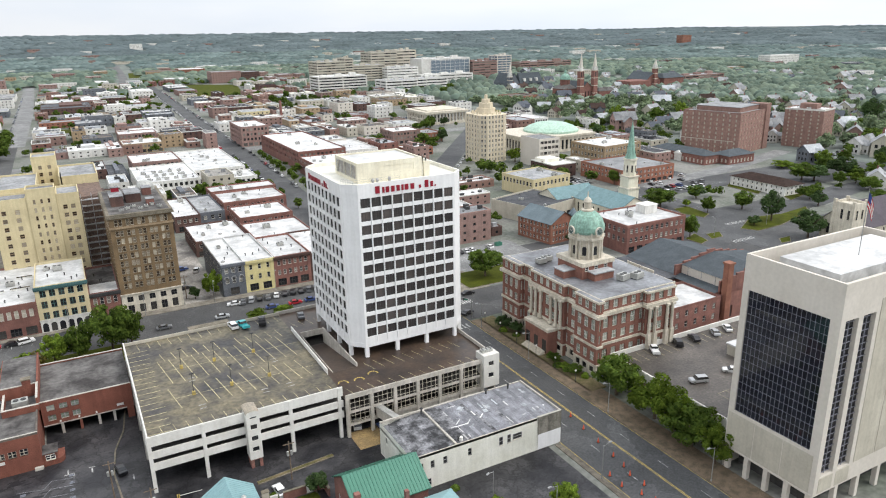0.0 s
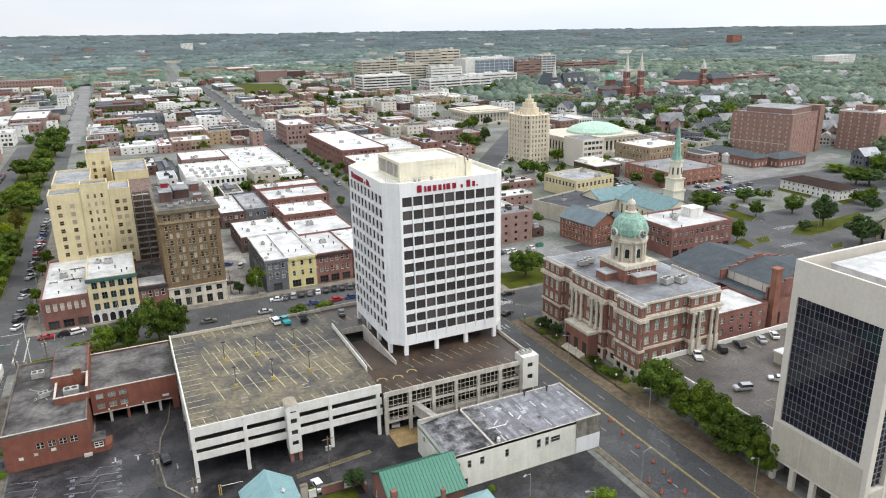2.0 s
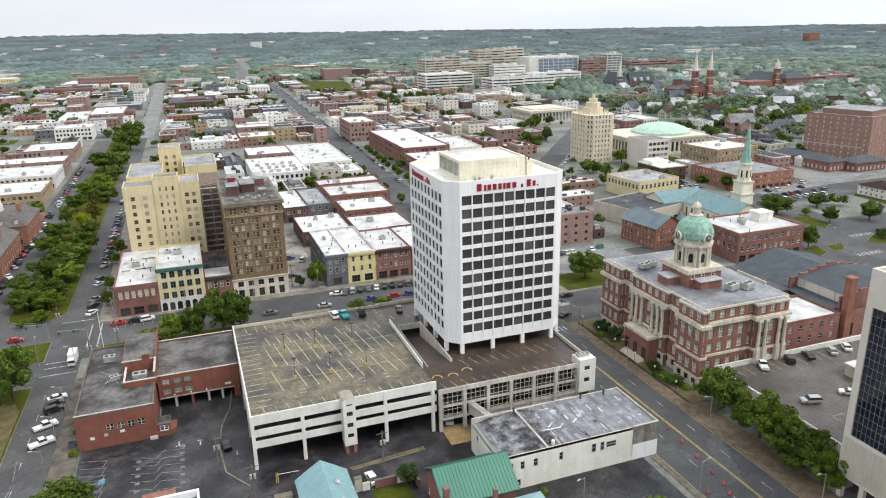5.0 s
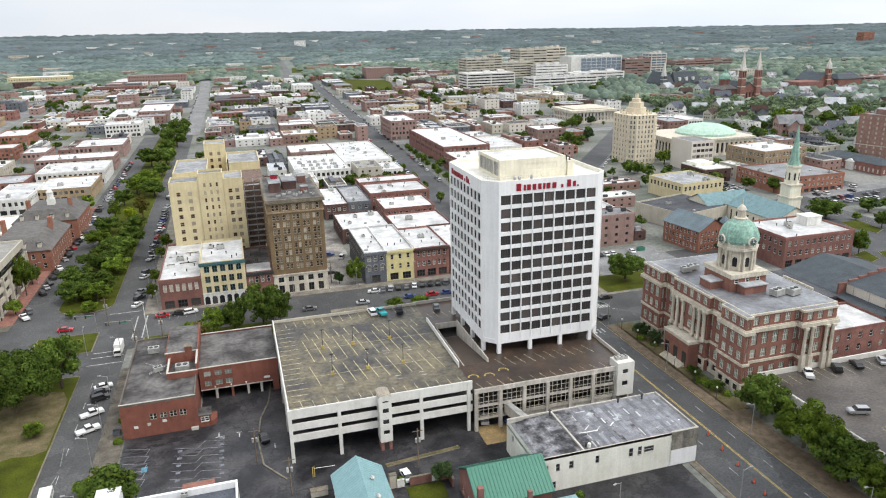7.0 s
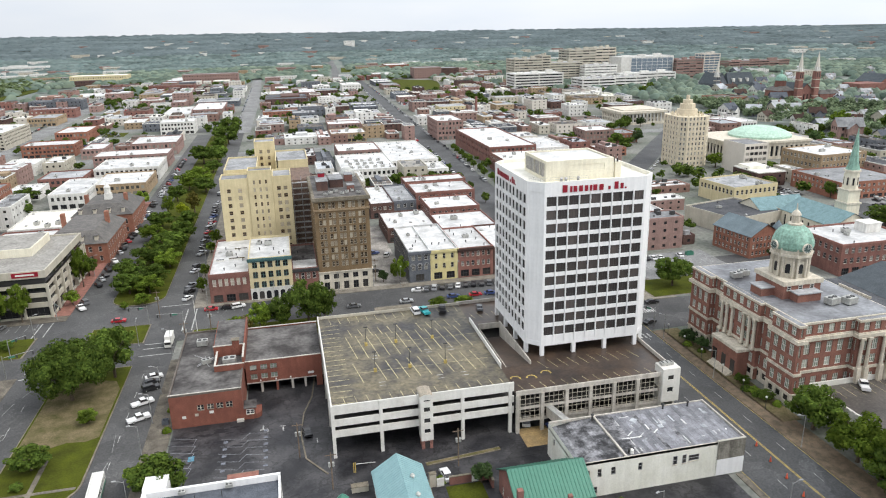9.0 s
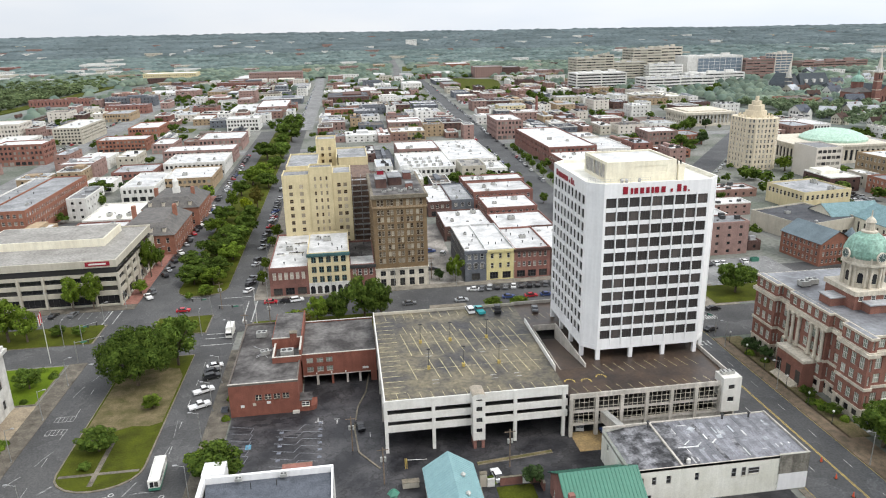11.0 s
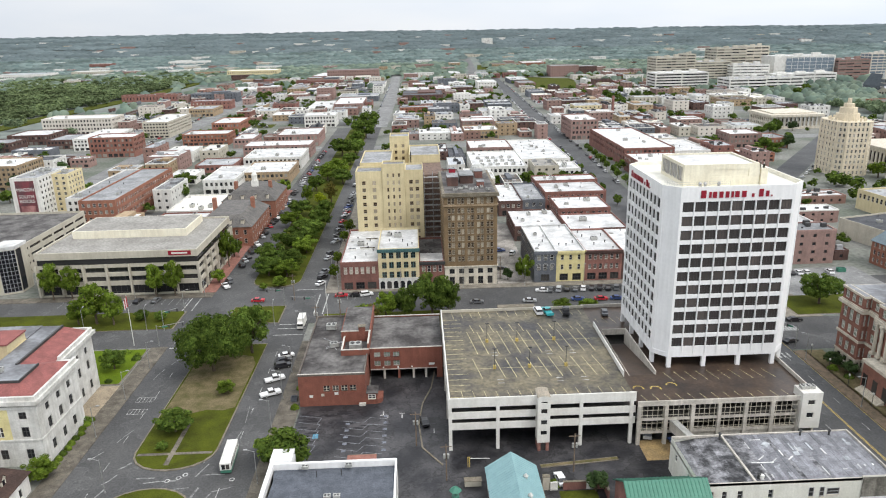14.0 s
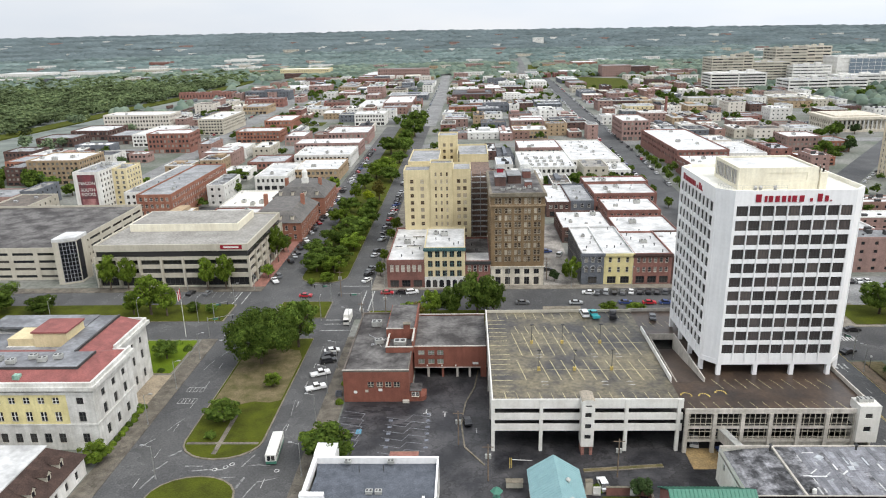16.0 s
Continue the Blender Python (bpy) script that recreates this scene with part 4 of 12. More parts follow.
# kerbs and a planted bed in the yards
for a, b, w, m, lab in (((24.5, 131.0), (42, 132.8), 0.8, EARTH, "narrow earth verge with worn kerb"), ((-18.2, 136.9), (-11.6, 136.9), 2.2, BRICK_WALK, "red mulched bed with pale kerb")):
    s = Shape()
    s.prism(strip([a, b], w + 0.4), 0.121, 0.3, 0)
    s.prism(strip([a, b], w), 0.3, 0.34, 1)
    solo("planted_bed", s, [KERB, m], lab, "bed", a[0], a[1], 0.12, kind="structure")
marks("stall_symbols", [(x - 0.5, x + 0.5, y - 0.45, y + 0.45) for x, y in [(-19.4, 140 + 2.9 * k) for k in range(5)] + [(-10.2, 140 + 2.9 * k) for k in range(6)]],
      surface("faded_symbol_paint", (0.22, 0.24, 0.28), (0.08, 0.08, 0.09), 0.8, 1.5, 5.0, 0.0, contrast=0.3), 0.1345, "faded pale stall symbols on asphalt")
# low kerb that winds across the yard
s = Shape()
pts = [(3.2, 133), (-1.2, 140), (-2.0, 150), (-1.0, 160), (1.4, 168), (2.6, 178)]
for a, b in zip(pts, pts[1:]):
    s.prism(strip([a, b], 0.35), 0.1, 0.3, 0)
solo("yard_kerb", s, KERB, "pale concrete kerb that winds across the yard", "kerb", 0, 150, 0.1, kind="structure")


# ---- parking garage ----
garage = thing("parking_garage", 26, 165, 0, "white concrete parking garage with an empty stained top deck", "garage")
GX0, GX1, GY0, GY1 = 5.0, 47.3, 138.6, 191.0
s = Shape()
s.box(GX0 + 0.3, GX1 - 0.3, GY0 + 0.3, GY1 - 0.3, 11.8, 12.2, 0)
part("top_deck", s, DECK_TOP, garage, "stained olive and grey concrete deck")
# Inner slabs are coloured dark to stand for the shade between decks.
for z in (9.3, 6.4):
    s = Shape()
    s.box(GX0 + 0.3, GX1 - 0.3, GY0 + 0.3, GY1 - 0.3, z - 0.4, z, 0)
    part("floor_slab", s, INSIDE_SHADE, garage)
for z0, z1 in ((10.95, 13.25), (8.05, 9.75), (5.3, 7.0)):
    s = Shape()
    s.box(GX0, GX1, GY0, GY0 + 0.3, z0, z1, 0)
    part("front_band", s, DECK_WALL, garage)
    s = Shape()
    s.box(GX0, GX0 + 0.3, GY0 + 0.3, GY1 - 0.3, z0, z1, 0)
    part("side_band", s, DECK_WALL, garage)
    s = Shape()
    s.box(GX0, GX1, GY1 - 0.3, GY1, z0 if z0 < 10 else 10.9, z1 if z1 < 12 else 13.0, 0)
    part("back_band", s, PANEL_BUFF, garage)
s = Shape()
s.box(GX1 - 0.3, GX1, 148.5, 178, 10.4, 13.4, 0)
part("side_parapet", s, DECK_WALL, garage)
s = Shape()
s.box(22, 33, GY1 + 0.003, GY1 + 2.4, 11.5, 13.1, 0)
part("back_block", s, KERB, garage)
for x in (5.25, 16.0, 34.9, 46.4):
    for y in ((GY0 - 0.12, 0.75),) + tuple((yy, 0.6) for yy in (152, 166, 180)):
        s = Shape()
        s.box(x - 0.38, x + 0.38, y[0], y[0] + y[1], 0, 13.1 if y[0] < 140 else 11.8, 0)
        part("column", s, DECK_WALL if y[0] < 140 else OLD_CONCRETE, garage)
# The back wall has the garage's shade in its colour too.
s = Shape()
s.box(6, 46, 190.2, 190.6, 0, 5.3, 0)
part("back_wall", s, INSIDE_SHADE, garage)
s = Shape()
s.facade((24.7, 136.7), 0, 2.8, 2.4, 13.6, [(0.75, 2.15)], [(4.3, 5.4), (6.9, 8.1), (9.7, 10.9), (12.3, 12.75)], 0.3, 0, 1)
for o, a, w in (((27.5, 136.7), 90, 3.2), ((27.5, 139.9), 180, 2.8), ((24.7, 139.9), 270, 3.2)):
    s.facade(o, a, w, 2.4, 13.6, [], [], 0.2, 0)
stair = part("stair_tower", s, [DECK_WALL, GLASS_DARK], garage, "white stair tower with square openings")
s = Shape()
s.facade((24.85, 136.9), 0, 2.5, 0, 2.4, [(0.65, 1.85)], [(0.05, 2.1)], 0.3, 0, 1)
s.facade((27.35, 136.9), 90, 3.0, 0, 2.4, [], [], 0.2, 0)
s.facade((24.85, 139.9), 270, 3.0, 0, 2.4, [], [], 0.2, 0)
part("brick_base", s, [BRICK_RED, GLASS_DARK], garage, "red brick base of the stair")
s = Shape()
n = 8
for i in range(n):
    a, b = math.pi * i / n, math.pi * (i + 1) / n
    p = [(26.1 - 1.5 * math.cos(t), 13.6 + 0.55 * math.sin(t)) for t in (a, b)]
    s.poly([(p[0][0], 136.6, p[0][1]), (p[0][0], 141.0, p[0][1]), (p[1][0], 141.0, p[1][1]), (p[1][0], 136.6, p[1][1])][::-1], 0)
    s.poly([(p[0][0], 136.6, p[0][1]), (p[1][0], 136.6, p[1][1]), (26.1, 136.6, 13.4)], 1)
part("curved_roof", s, [surface("tan_roof_metal", (0.36, 0.31, 0.24), (0.27, 0.24, 0.19), 0.6), DECK_WALL], garage, "tan curved roof of the stair")
s = Shape()
random.seed(3)
ZT = 12.206
for y0, y1, lean in ((176.0, 181.0, -0.8), (162.5, 176.5, -1.9), (149.5, 160.0, -1.6)):
    for k in range(12):
        if random.random() < 0.06:
            continue
        x = 13.5 + 2.75 * k
        s.poly([(x, y0, ZT), (x + 0.2, y0, ZT), (x + 0.2 + lean, y1, ZT), (x + lean, y1, ZT)], 0)
for k in range(15):
    x = 8.5 + 2.65 * k
    s.poly([(x, 139.2, ZT), (x + 0.18, 139.2, ZT), (x - 0.4, 143.6, ZT), (x - 0.52, 143.6, ZT)], 0)
    s.poly([(x, 186.2, ZT), (x + 0.18, 186.2, ZT), (x - 0.3, 190.4, ZT), (x - 0.42, 190.4, ZT)], 0)
for k in range(17):
    y = 141 + 2.75 * k
    s.poly([(5.5, y, ZT), (10.4, y, ZT), (10.4, y + 0.2, ZT), (5.5, y + 0.2, ZT)], 0)
for y in (154.6, 169.8):
    s.poly([(12, y, ZT + 0.002), (45.5, y, ZT + 0.002), (45.5, y + 0.14, ZT + 0.002), (12, y + 0.14, ZT + 0.002)], 0)
for k in (17, 31, 37):
    for y in (147, 161.5):
        for d in (0, 1.6):
            s.poly([(k, y + d, ZT), (k + 1.6, y + d, ZT), (k + 1.6, y + d + 0.25, ZT), (k, y + d + 0.25, ZT)], 1)
part("stall_markings", s, [PAINT_OLIVE, PAINT_WHITE], garage, "faded yellow parking stall lines")


def deck_light(x, y, z):
    root = thing("deck_light", x, y, z, "slim dark deck light on a yellow base", "lamp post", "lights on the garage deck")
    s = Shape()
    s.box(x - 0.35, x + 0.35, y - 0.35, y + 0.35, z, z + 0.8, 0)
    part("base_block", s, PAINT_YELLOW, root)
    s = Shape()
    s.tube(x, y, z + 0.8, z + 5.2, 0.09, 0.06, 6)
    part("pole", s, FRAME_DARK, root)
    s = Shape()
    s.box(x - 0.5, x + 0.5, y - 0.18, y + 0.18, z + 5.2, z + 5.4, 0)
    part("lamp_head", s, FRAME_DARK, root)
    return root


dl = deck_light(16.6, 169.8, 12.2)
for x, y in ((24.6, 169.8), (34.5, 169.8), (17.0, 154.6), (25.6, 154.6), (34.6, 154.6)):
    copy_thing(dl, pose(x, y, 12.2))

# ---- podium with ramp and lattice front ----
pod = thing("podium", 69, 166, 0, "grey concrete podium deck with open steel lattice front", "podium")
PZ = 10.2
for x0, x1, y0, y1 in ((47.6, 89.0, 138.2, 152), (56.3, 89.0, 152, 196), (47.6, 49.6, 152, 196), (49.6, 56.3, 178, 196)):
    s = Shape()
    s.box(x0, x1, y0, y1, PZ - 0.5, PZ, 0)
    part("deck_slab", s, POD_TOP, pod, "wet brown-black concrete deck")
s = Shape()
s.poly([(49.6, 152, PZ - 0.02), (56.3, 152, PZ - 0.02), (56.3, 178, 6.6), (49.6, 178, 6.6)], 0)
part("ramp", s, POD_TOP, pod, "ramp that dips under the deck")
s = Shape()
s.box(56.0, 56.3, 152, 178, 5.5, 11.2, 0)
s.box(49.5, 49.8, 152, 178, 5.5, PZ - 0.03, 0)
s.box(49.6, 56.2, 177.8, 178.05, PZ - 0.9, 11.0, 0)
part("ramp_wall", s, OLD_CONCRETE, pod)
s = Shape()
s.box(47.6, 85, 137.9, 138.2, 9.9, 11.1, 0)
s.box(88.7, 89.0, 138, 196, 9.4, 11.2, 0)
s.box(47.6, 88.7, 195.7, 196, 9.4, 11.2, 0)
part("parapet", s, OLD_CONCRETE, pod)
# The inner floor wears the colour that stands for shade.
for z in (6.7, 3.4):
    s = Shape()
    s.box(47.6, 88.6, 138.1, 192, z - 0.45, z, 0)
    part("floor_slab", s, INSIDE_SHADE, pod) if z > 4 else None
    s = Shape()
    s.box(47.6, 85, 137.85, 138.1, z - 0.5, z + 0.15, 0)
    part("floor_edge", s, OLD_CONCRETE, pod)
for k in range(7):
    x = 48.0 + 6.1 * k
    s = Shape()
    s.box(x - 0.4, x + 0.4, 137.6, 138.4, 0, 10.0, 0)
    part("column", s, OLD_CONCRETE, pod)
s = Shape()
for k in range(31):
    x = 48.6 + 1.18 * k
    for z0, z1 in ((6.85, 9.9), (3.55, 6.25)):
        s.box(x - 0.045, x + 0.045, 137.7, 137.8, z0, z1, 0)
for z in (8.9, 7.6, 5.6, 4.3, 3.9):
    s.box(47.6, 85, 137.68, 137.74, z, z + 0.09, 0)
part("lattice", s, PANEL_BUFF, pod, "pale lattice across the open levels")
# Slot 1, the inner back wall, has shade put into its colour.
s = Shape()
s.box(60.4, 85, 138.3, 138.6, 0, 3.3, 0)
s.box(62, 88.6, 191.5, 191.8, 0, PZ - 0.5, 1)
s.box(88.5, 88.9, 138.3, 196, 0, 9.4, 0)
part("lower_wall", s, [OLD_CONCRETE, INSIDE_SHADE], pod)
s = Shape()
s.facade((84.6, 136.9), 0, 4.6, 3.3, 12.2, [(1.4, 3.0)], [(5.9, 7.2), (9.2, 10.4)], 0.3, 0, 1)
for o, a, w in (((89.2, 136.9), 90, 4), ((89.2, 140.9), 180, 4.6), ((84.6, 140.9), 270, 4)):
    s.facade(o, a, w, 3.3, 12.2, [], [], 0.2, 0)
s.poly([(84.6, 136.9, 12.2), (89.2, 136.9, 12.2), (89.2, 140.9, 12.2), (84.6, 140.9, 12.2)], 0)
s.poly([(84.6, 136.9, 3.3), (84.6, 140.9, 3.3), (89.2, 140.9, 3.3), (89.2, 136.9, 3.3)], 0)
part("corner_box", s, [DECK_WALL, GLASS_DARK], pod, "white stair box with two small windows")
s = Shape()
ZP = PZ + 0.006
for k in range(13):
    x = 50.5 + 2.75 * k
    s.poly([(x, 138.8, ZP), (x + 0.12, 138.8, ZP), (x - 0.9, 142.6, ZP), (x - 1.02, 142.6, ZP)], 0)
for k in range(10):
    x = 59.5 + 2.75 * k
    s.poly([(x, 148.6, ZP), (x + 0.12, 148.6, ZP), (x - 1.2, 153.2, ZP), (x - 1.32, 153.2, ZP)], 0)
for k in range(4):
    s.poly([(50.5 + 2.3 * k, 184, ZP), (50.62 + 2.3 * k, 184, ZP), (49.7 + 2.3 * k, 188, ZP), (49.58 + 2.3 * k, 188, ZP)], 0)
for x, y in ((50, 145.6), (54, 145.2), (58.2, 146.6)):
    for k in range(8):
        a, b = math.pi * k / 7 - 0.4, math.pi * (k + 0.8) / 7 - 0.4
        s.poly([(x + math.cos(a), y + math.sin(a), ZP), (x + 1.35 * math.cos(a), y + 1.35 * math.sin(a), ZP),
                (x + 1.35 * math.cos(b), y + 1.35 * math.sin(b), ZP), (x + math.cos(b), y + math.sin(b), ZP)], 1)
part("stall_markings", s, [PAINT_OLIVE, PAINT_YELLOW], pod, "faded yellow stall lines and arrows")
# covered walkway that leans on the podium
s = Shape()
s.prism(strip([(57.9, 128.6), (55.8, 138.2)], 1.6), 6.0, 6.25, 0)
way = solo("covered_walkway", s, BARE_STEEL, "grey metal covered walkway between two buildings", "walkway", 56.8, 133, 6.0)
s = Shape()
s.prism(strip([(57.9, 128.6), (55.8, 138.2)], 1.5), 3.6, 6.0, 0)
part("side_wall", s, OLD_CONCRETE, way)

# ---- white office tower ----
tower = thing("office_tower", 73.6, 172, PZ, "white concrete office tower with bands of smoked windows", "office tower")
TX0, TX1, TY0, TY1, CH = 56.9, 90.4, 155.4, 188.6, 3.3
ZB, ZR = 13.0, 56.0
ROWS = sorted((18.25 + 3.42 * k - 2.4, 18.25 + 3.42 * k) for k in range(11))
s = Shape()
fw = TX1 - TX0 - 2 * CH
dw = TY1 - TY0 - 2 * CH
cols_f, cols_s = spread(fw, 9, 3.0, 0.45, 0.9), spread(dw, 9, 2.1, 0.6)
glazed_wall(s, tower, (TX0 + CH, TY0), 0, fw, ZB, ZR, cols_f, ROWS, (FRAME_DARK, GLASS_TOWER, "bars"), 0.4)
glazed_wall(s, tower, (TX0, TY1 - CH), 270, dw, ZB, ZR, cols_s, ROWS, (FRAME_DARK, GLASS_TOWER, "bars"), 0.4)
s.facade((TX1, TY0 + CH), 90, dw, ZB, ZR, cols_s, ROWS, 0.55, 0, 1)
s.facade((TX1 - CH, TY1), 180, fw, ZB, ZR, cols_f, ROWS, 0.55, 0, 1)
diag = CH * math.sqrt(2)
for o, a in (((TX0, TY0 + CH), -45), ((TX1 - CH, TY0), 45), ((TX1, TY1 - CH), 135), ((TX0 + CH, TY1), 225)):
    s.facade(o, a, diag, ZB, ZR, [(0.45, diag - 0.45)], [(ZB + 1.2, ZR - 2.4)], 0.12, 0, 0)
oct_pts = [(TX0 + CH, TY0), (TX1 - CH, TY0), (TX1, TY0 + CH), (TX1, TY1 - CH), (TX1 - CH, TY1), (TX0 + CH, TY1), (TX0, TY1 - CH), (TX0, TY0 + CH)]
s.poly([(*p, ZB) for p in reversed(oct_pts)], 0)
part("wall", s, [TOWER_WHITE, GLASS_TOWER], tower)
fin_f, fin_s = Shape(), Shape()
fin_f.box(-0.11, 0.11, -0.16, -0.003, ZB + 1.2, 52.9, 0)
fin_s.box(-0.12, 0.12, -0.16, -0.003, ZB + 1.2, 52.9, 0)
fin_f, fin_s = fin_f.mesh("fin", [TOWER_WHITE]), fin_s.mesh("fin", [TOWER_WHITE])
for k, (ua, ub) in enumerate(cols_f[1:]):
    put("fin", fin_f, tower, TX0 + CH + ua - (ua - cols_f[k][1]) / 2, TY0, 0, 0)
for k, (ua, ub) in enumerate(cols_s[1:]):
    put("fin", fin_s, tower, TX0, TY1 - CH - (ua - (ua - cols_s[k][1]) / 2), 0, 270)
inner = [(73.65 + (x - 73.65) * 0.975, 172 + (y - 172) * 0.975) for x, y in oct_pts]
s = Shape()
s.prism(inner, 54.7, 55.05, 0)
part("roof", s, ROOF_CREAM, tower, "cream white flat roof")
s = Shape()
for i in range(8):
    j = (i + 1) % 8
    s.poly([(*oct_pts[i], 56.003), (*oct_pts[j], 56.003), (*inner[j], 56.003), (*inner[i], 56.003)], 0)
    s.poly([(*inner[j], 55.0), (*inner[i], 55.0), (*inner[i], 56.003), (*inner[j], 56.003)], 0)
part("parapet", s, ROOF_CREAM, tower)
for x, y in [(TX0 + CH + 0.4 + k * (fw - 0.8) / 3, TY0 + 0.5) for k in range(4)] + [(TX0 + 0.5, TY0 + CH + 0.4 + k * (dw - 0.8) / 3) for k in range(4)] \
        + [(TX1 - 0.5, TY0 + CH + 0.4 + k * (dw - 0.8) / 3) for k in range(4)]:
    s = Shape()
    s.box(x - 0.5, x + 0.5, y - 0.45, y + 0.45, PZ, ZB, 0)
    part("column", s, TOWER_WHITE, tower)
# A plain box, coloured for shade, closes the space under the tower.
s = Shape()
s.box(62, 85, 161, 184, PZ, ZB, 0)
part("core", s, INSIDE_SHADE, tower, "dark glazed lobby core")
# plant room on the roof
s = Shape()
s.facade((62.5, 160.6), 0, 18.0, 55.05, 60.0, [(6.5, 15.5)], [(57.2, 58.9)], 0.12, 0, 0)
for o, a, w in (((80.5, 160.6), 90, 16), ((80.5, 176.6), 180, 18)):
    s.facade(o, a, w, 55.05, 60.0, [], [], 0.2, 0)
s.facade((62.5, 176.6), 270, 16, 55.05, 60.0, [(2, 6), (7, 11), (12, 14.8)], [(56.0, 59.4)], 0.3, 0, 1)
pent = part("plant_room", s, [CREAM_PAINT, OLD_CONCRETE], tower, "cream rooftop plant room with louvres")
s = Shape()
s.box(63.0, 80.0, 161.1, 176.1, 59.4, 59.7, 0)
part("plant_roof", s, ROOF_WHITE, pent)
s = Shape()
for a, b, c, d in ((62.53, 80.47, 160.63, 161.0), (62.53, 80.47, 176.2, 176.57), (62.53, 62.9, 161, 176.2), (80.1, 80.47, 161, 176.2)):
    s.box(a, b, c, d, 59.5, 60.12, 0)
part("plant_parapet", s, CREAM_PAINT, pent)
s = Shape()
for k in range(14):
    y = 162.5 + k * 0.95
    s.box(62.36, 62.46, y, y + 0.25, 56.0, 59.4, 0)
part("louvre", s, FRAME_GREY, pent)
s = Shape()
s.box(80.8, 82.4, 160.2, 161.0, 55.05, 58.9, 0)
s.box(82.0, 84.4, 172, 176, 55.05, 57.6, 0)
part("duct", s, CREAM_PAINT, tower)
for x in (66.0, 67.2, 70.5):
    s = Shape()
    s.tube(x, 159.3, 55.05, 55.9, 0.35, 0.35, 10)
    s.tube(x, 159.3, 55.9, 56.2, 0.5, 0.2, 10)
    part("roof_fan", s, FRAME_GREY, tower)
for k, (x, y) in enumerate(((81.0, 161.4), (81.8, 161.2), (82.6, 163))):
    s = Shape()
    s.tube(x, y, 55.05, 60.6 - k * 0.4, 0.06, 0.04, 6)
    for a in range(3):
        s.box(x - 0.14, x + 0.14, y - 0.06, y + 0.06, 58.2 - a * 0.1, 60.2 - k * 0.4, 0)
    part("aerial", s, FRAME_WHITE, tower)
s = Shape()
for a, b in (((59.5, 156.6), (72, 156.6)), ((57.8, 160), (59.5, 156.6))):
    for z in (56.4, 56.9):
        s.bar((*a, z), (*b, z), 0.03)
    for k in range(6):
        t = k / 5
        p = (a[0] + (b[0] - a[0]) * t, a[1] + (b[1] - a[1]) * t)
        s.bar((*p, 55.05), (*p, 56.9), 0.03)
part("guard_rail", s, BARE_STEEL, tower)


def red_sign(ob_name, o, ang, length, z, high, widths):
    """A run of plain red plates, one for each letter of a company sign."""
    root = thing(ob_name, o[0], o[1], z, "red raised company sign on white wall", "sign", "signs on the tower")
    ux, uy = math.cos(radians(ang)), math.sin(radians(ang))
    total = sum(w for w, h in widths)
    at = 0
    for w, h in widths:
        if h:
            a, b = at / total * length, (at + w * 0.62) / total * length
            s = Shape()
            c, d = (o[0] + ux * a, o[1] + uy * a), (o[0] + ux * b, o[1] + uy * b)
            nx, ny = uy * 0.18, -ux * 0.18
            s.prism([c, (c[0] + nx, c[1] + ny), (d[0] + nx, d[1] + ny), d][::-1], z, z + high * h, 0)
            part("plate", s, RED_SIGN, root)
        at += w
    return root


LET = [(1.3, 1), (0.6, 0.8), (1.0, 0.8), (1.0, 0.8), (0.9, 0.8), (0.6, 0.8), (1.1, 0.8), (1.1, 0.8), (0.5, 0), (0.6, 0.45), (0.5, 0), (1.1, 1), (0.8, 0.75), (0.4, 0.2)]
red_sign("roof_sign", (64.8, TY0 - 0.004), 0, 17.0, 53.35, 1.8, LET)
red_sign("roof_sign", (TX0 - 0.004, 182.6), 270, 15.5, 53.3, 1.6, LET)


# ---- rooftop units ----
def unit_mesh():
    s = Shape()
    s.box(-1.1, 1.1, -0.8, 0.8, 0.15, 1.25, 0)
    s.box(-1.0, -0.8, -0.7, 0.7, 0, 0.15, 1)
    s.box(0.8, 1.0, -0.7, 0.7, 0, 0.15, 1)
    f = Shape()
    for x in (-0.52, 0.52):
        f.tube(x, 0, 1.25, 1.36, 0.42, 0.38, 10, 0)
    return s.mesh("roof_unit", [BARE_STEEL, FRAME_DARK]), f.mesh("fan", [FRAME_DARK])


UNIT, UNIT_FAN = unit_mesh()


def roof_unit(x, y, z, ang=0.0, k=1.0):
    """An air conditioner on a roof."""
    ob = new("roof_air_conditioner", UNIT)
    ob.matrix_world = Matrix.Translation((x, y, z)) @ Matrix.Rotation(radians(ang), 4, "Z") @ Matrix.Diagonal((k, k, k, 1))
    tagged(ob, "grey metal air conditioner on a flat roof", "air conditioner", "air conditioners on roofs")
    f = new("fan", UNIT_FAN)
    f.parent = ob


for x in (85.6, 86.7, 87.8):
    roof_unit(x, 139.3, 12.2, 90, 0.62)

# ---- patched white building beside the avenue ----
wb = thing("white_building", 70.7, 120, 0, "low flaking white building with a patched metal roof", "building")
take(51.8, 89.6, 111.6, 128.2)
s = Shape()
glazed_wall(s, wb, (51.8, 111.6), 0, 31.2, 0, 8.3, [(1.6, 2.5), (4.2, 5.1), (7.2, 8.2), (13.2, 14.1)], [(4.6, 6.4)], (FRAME_GREY, GLASS_DARK, "sash"), 0.3)
glazed_wall(s, wb, (83.0, 111.55), 0, 6.6, 0, 8.6, [], [], (FRAME_GREY, GLASS_DARK, "sash"), 0.3, 1)
s.facade((89.6, 111.6), 90, 16.6, 0, 8.4, [(3, 6), (8, 11)], [(0.3, 2.9)], 0.3, 0, 2)
s.facade((89.6, 128.2), 180, 37.8, 0, 8.2, [], [], 0.3, 0)
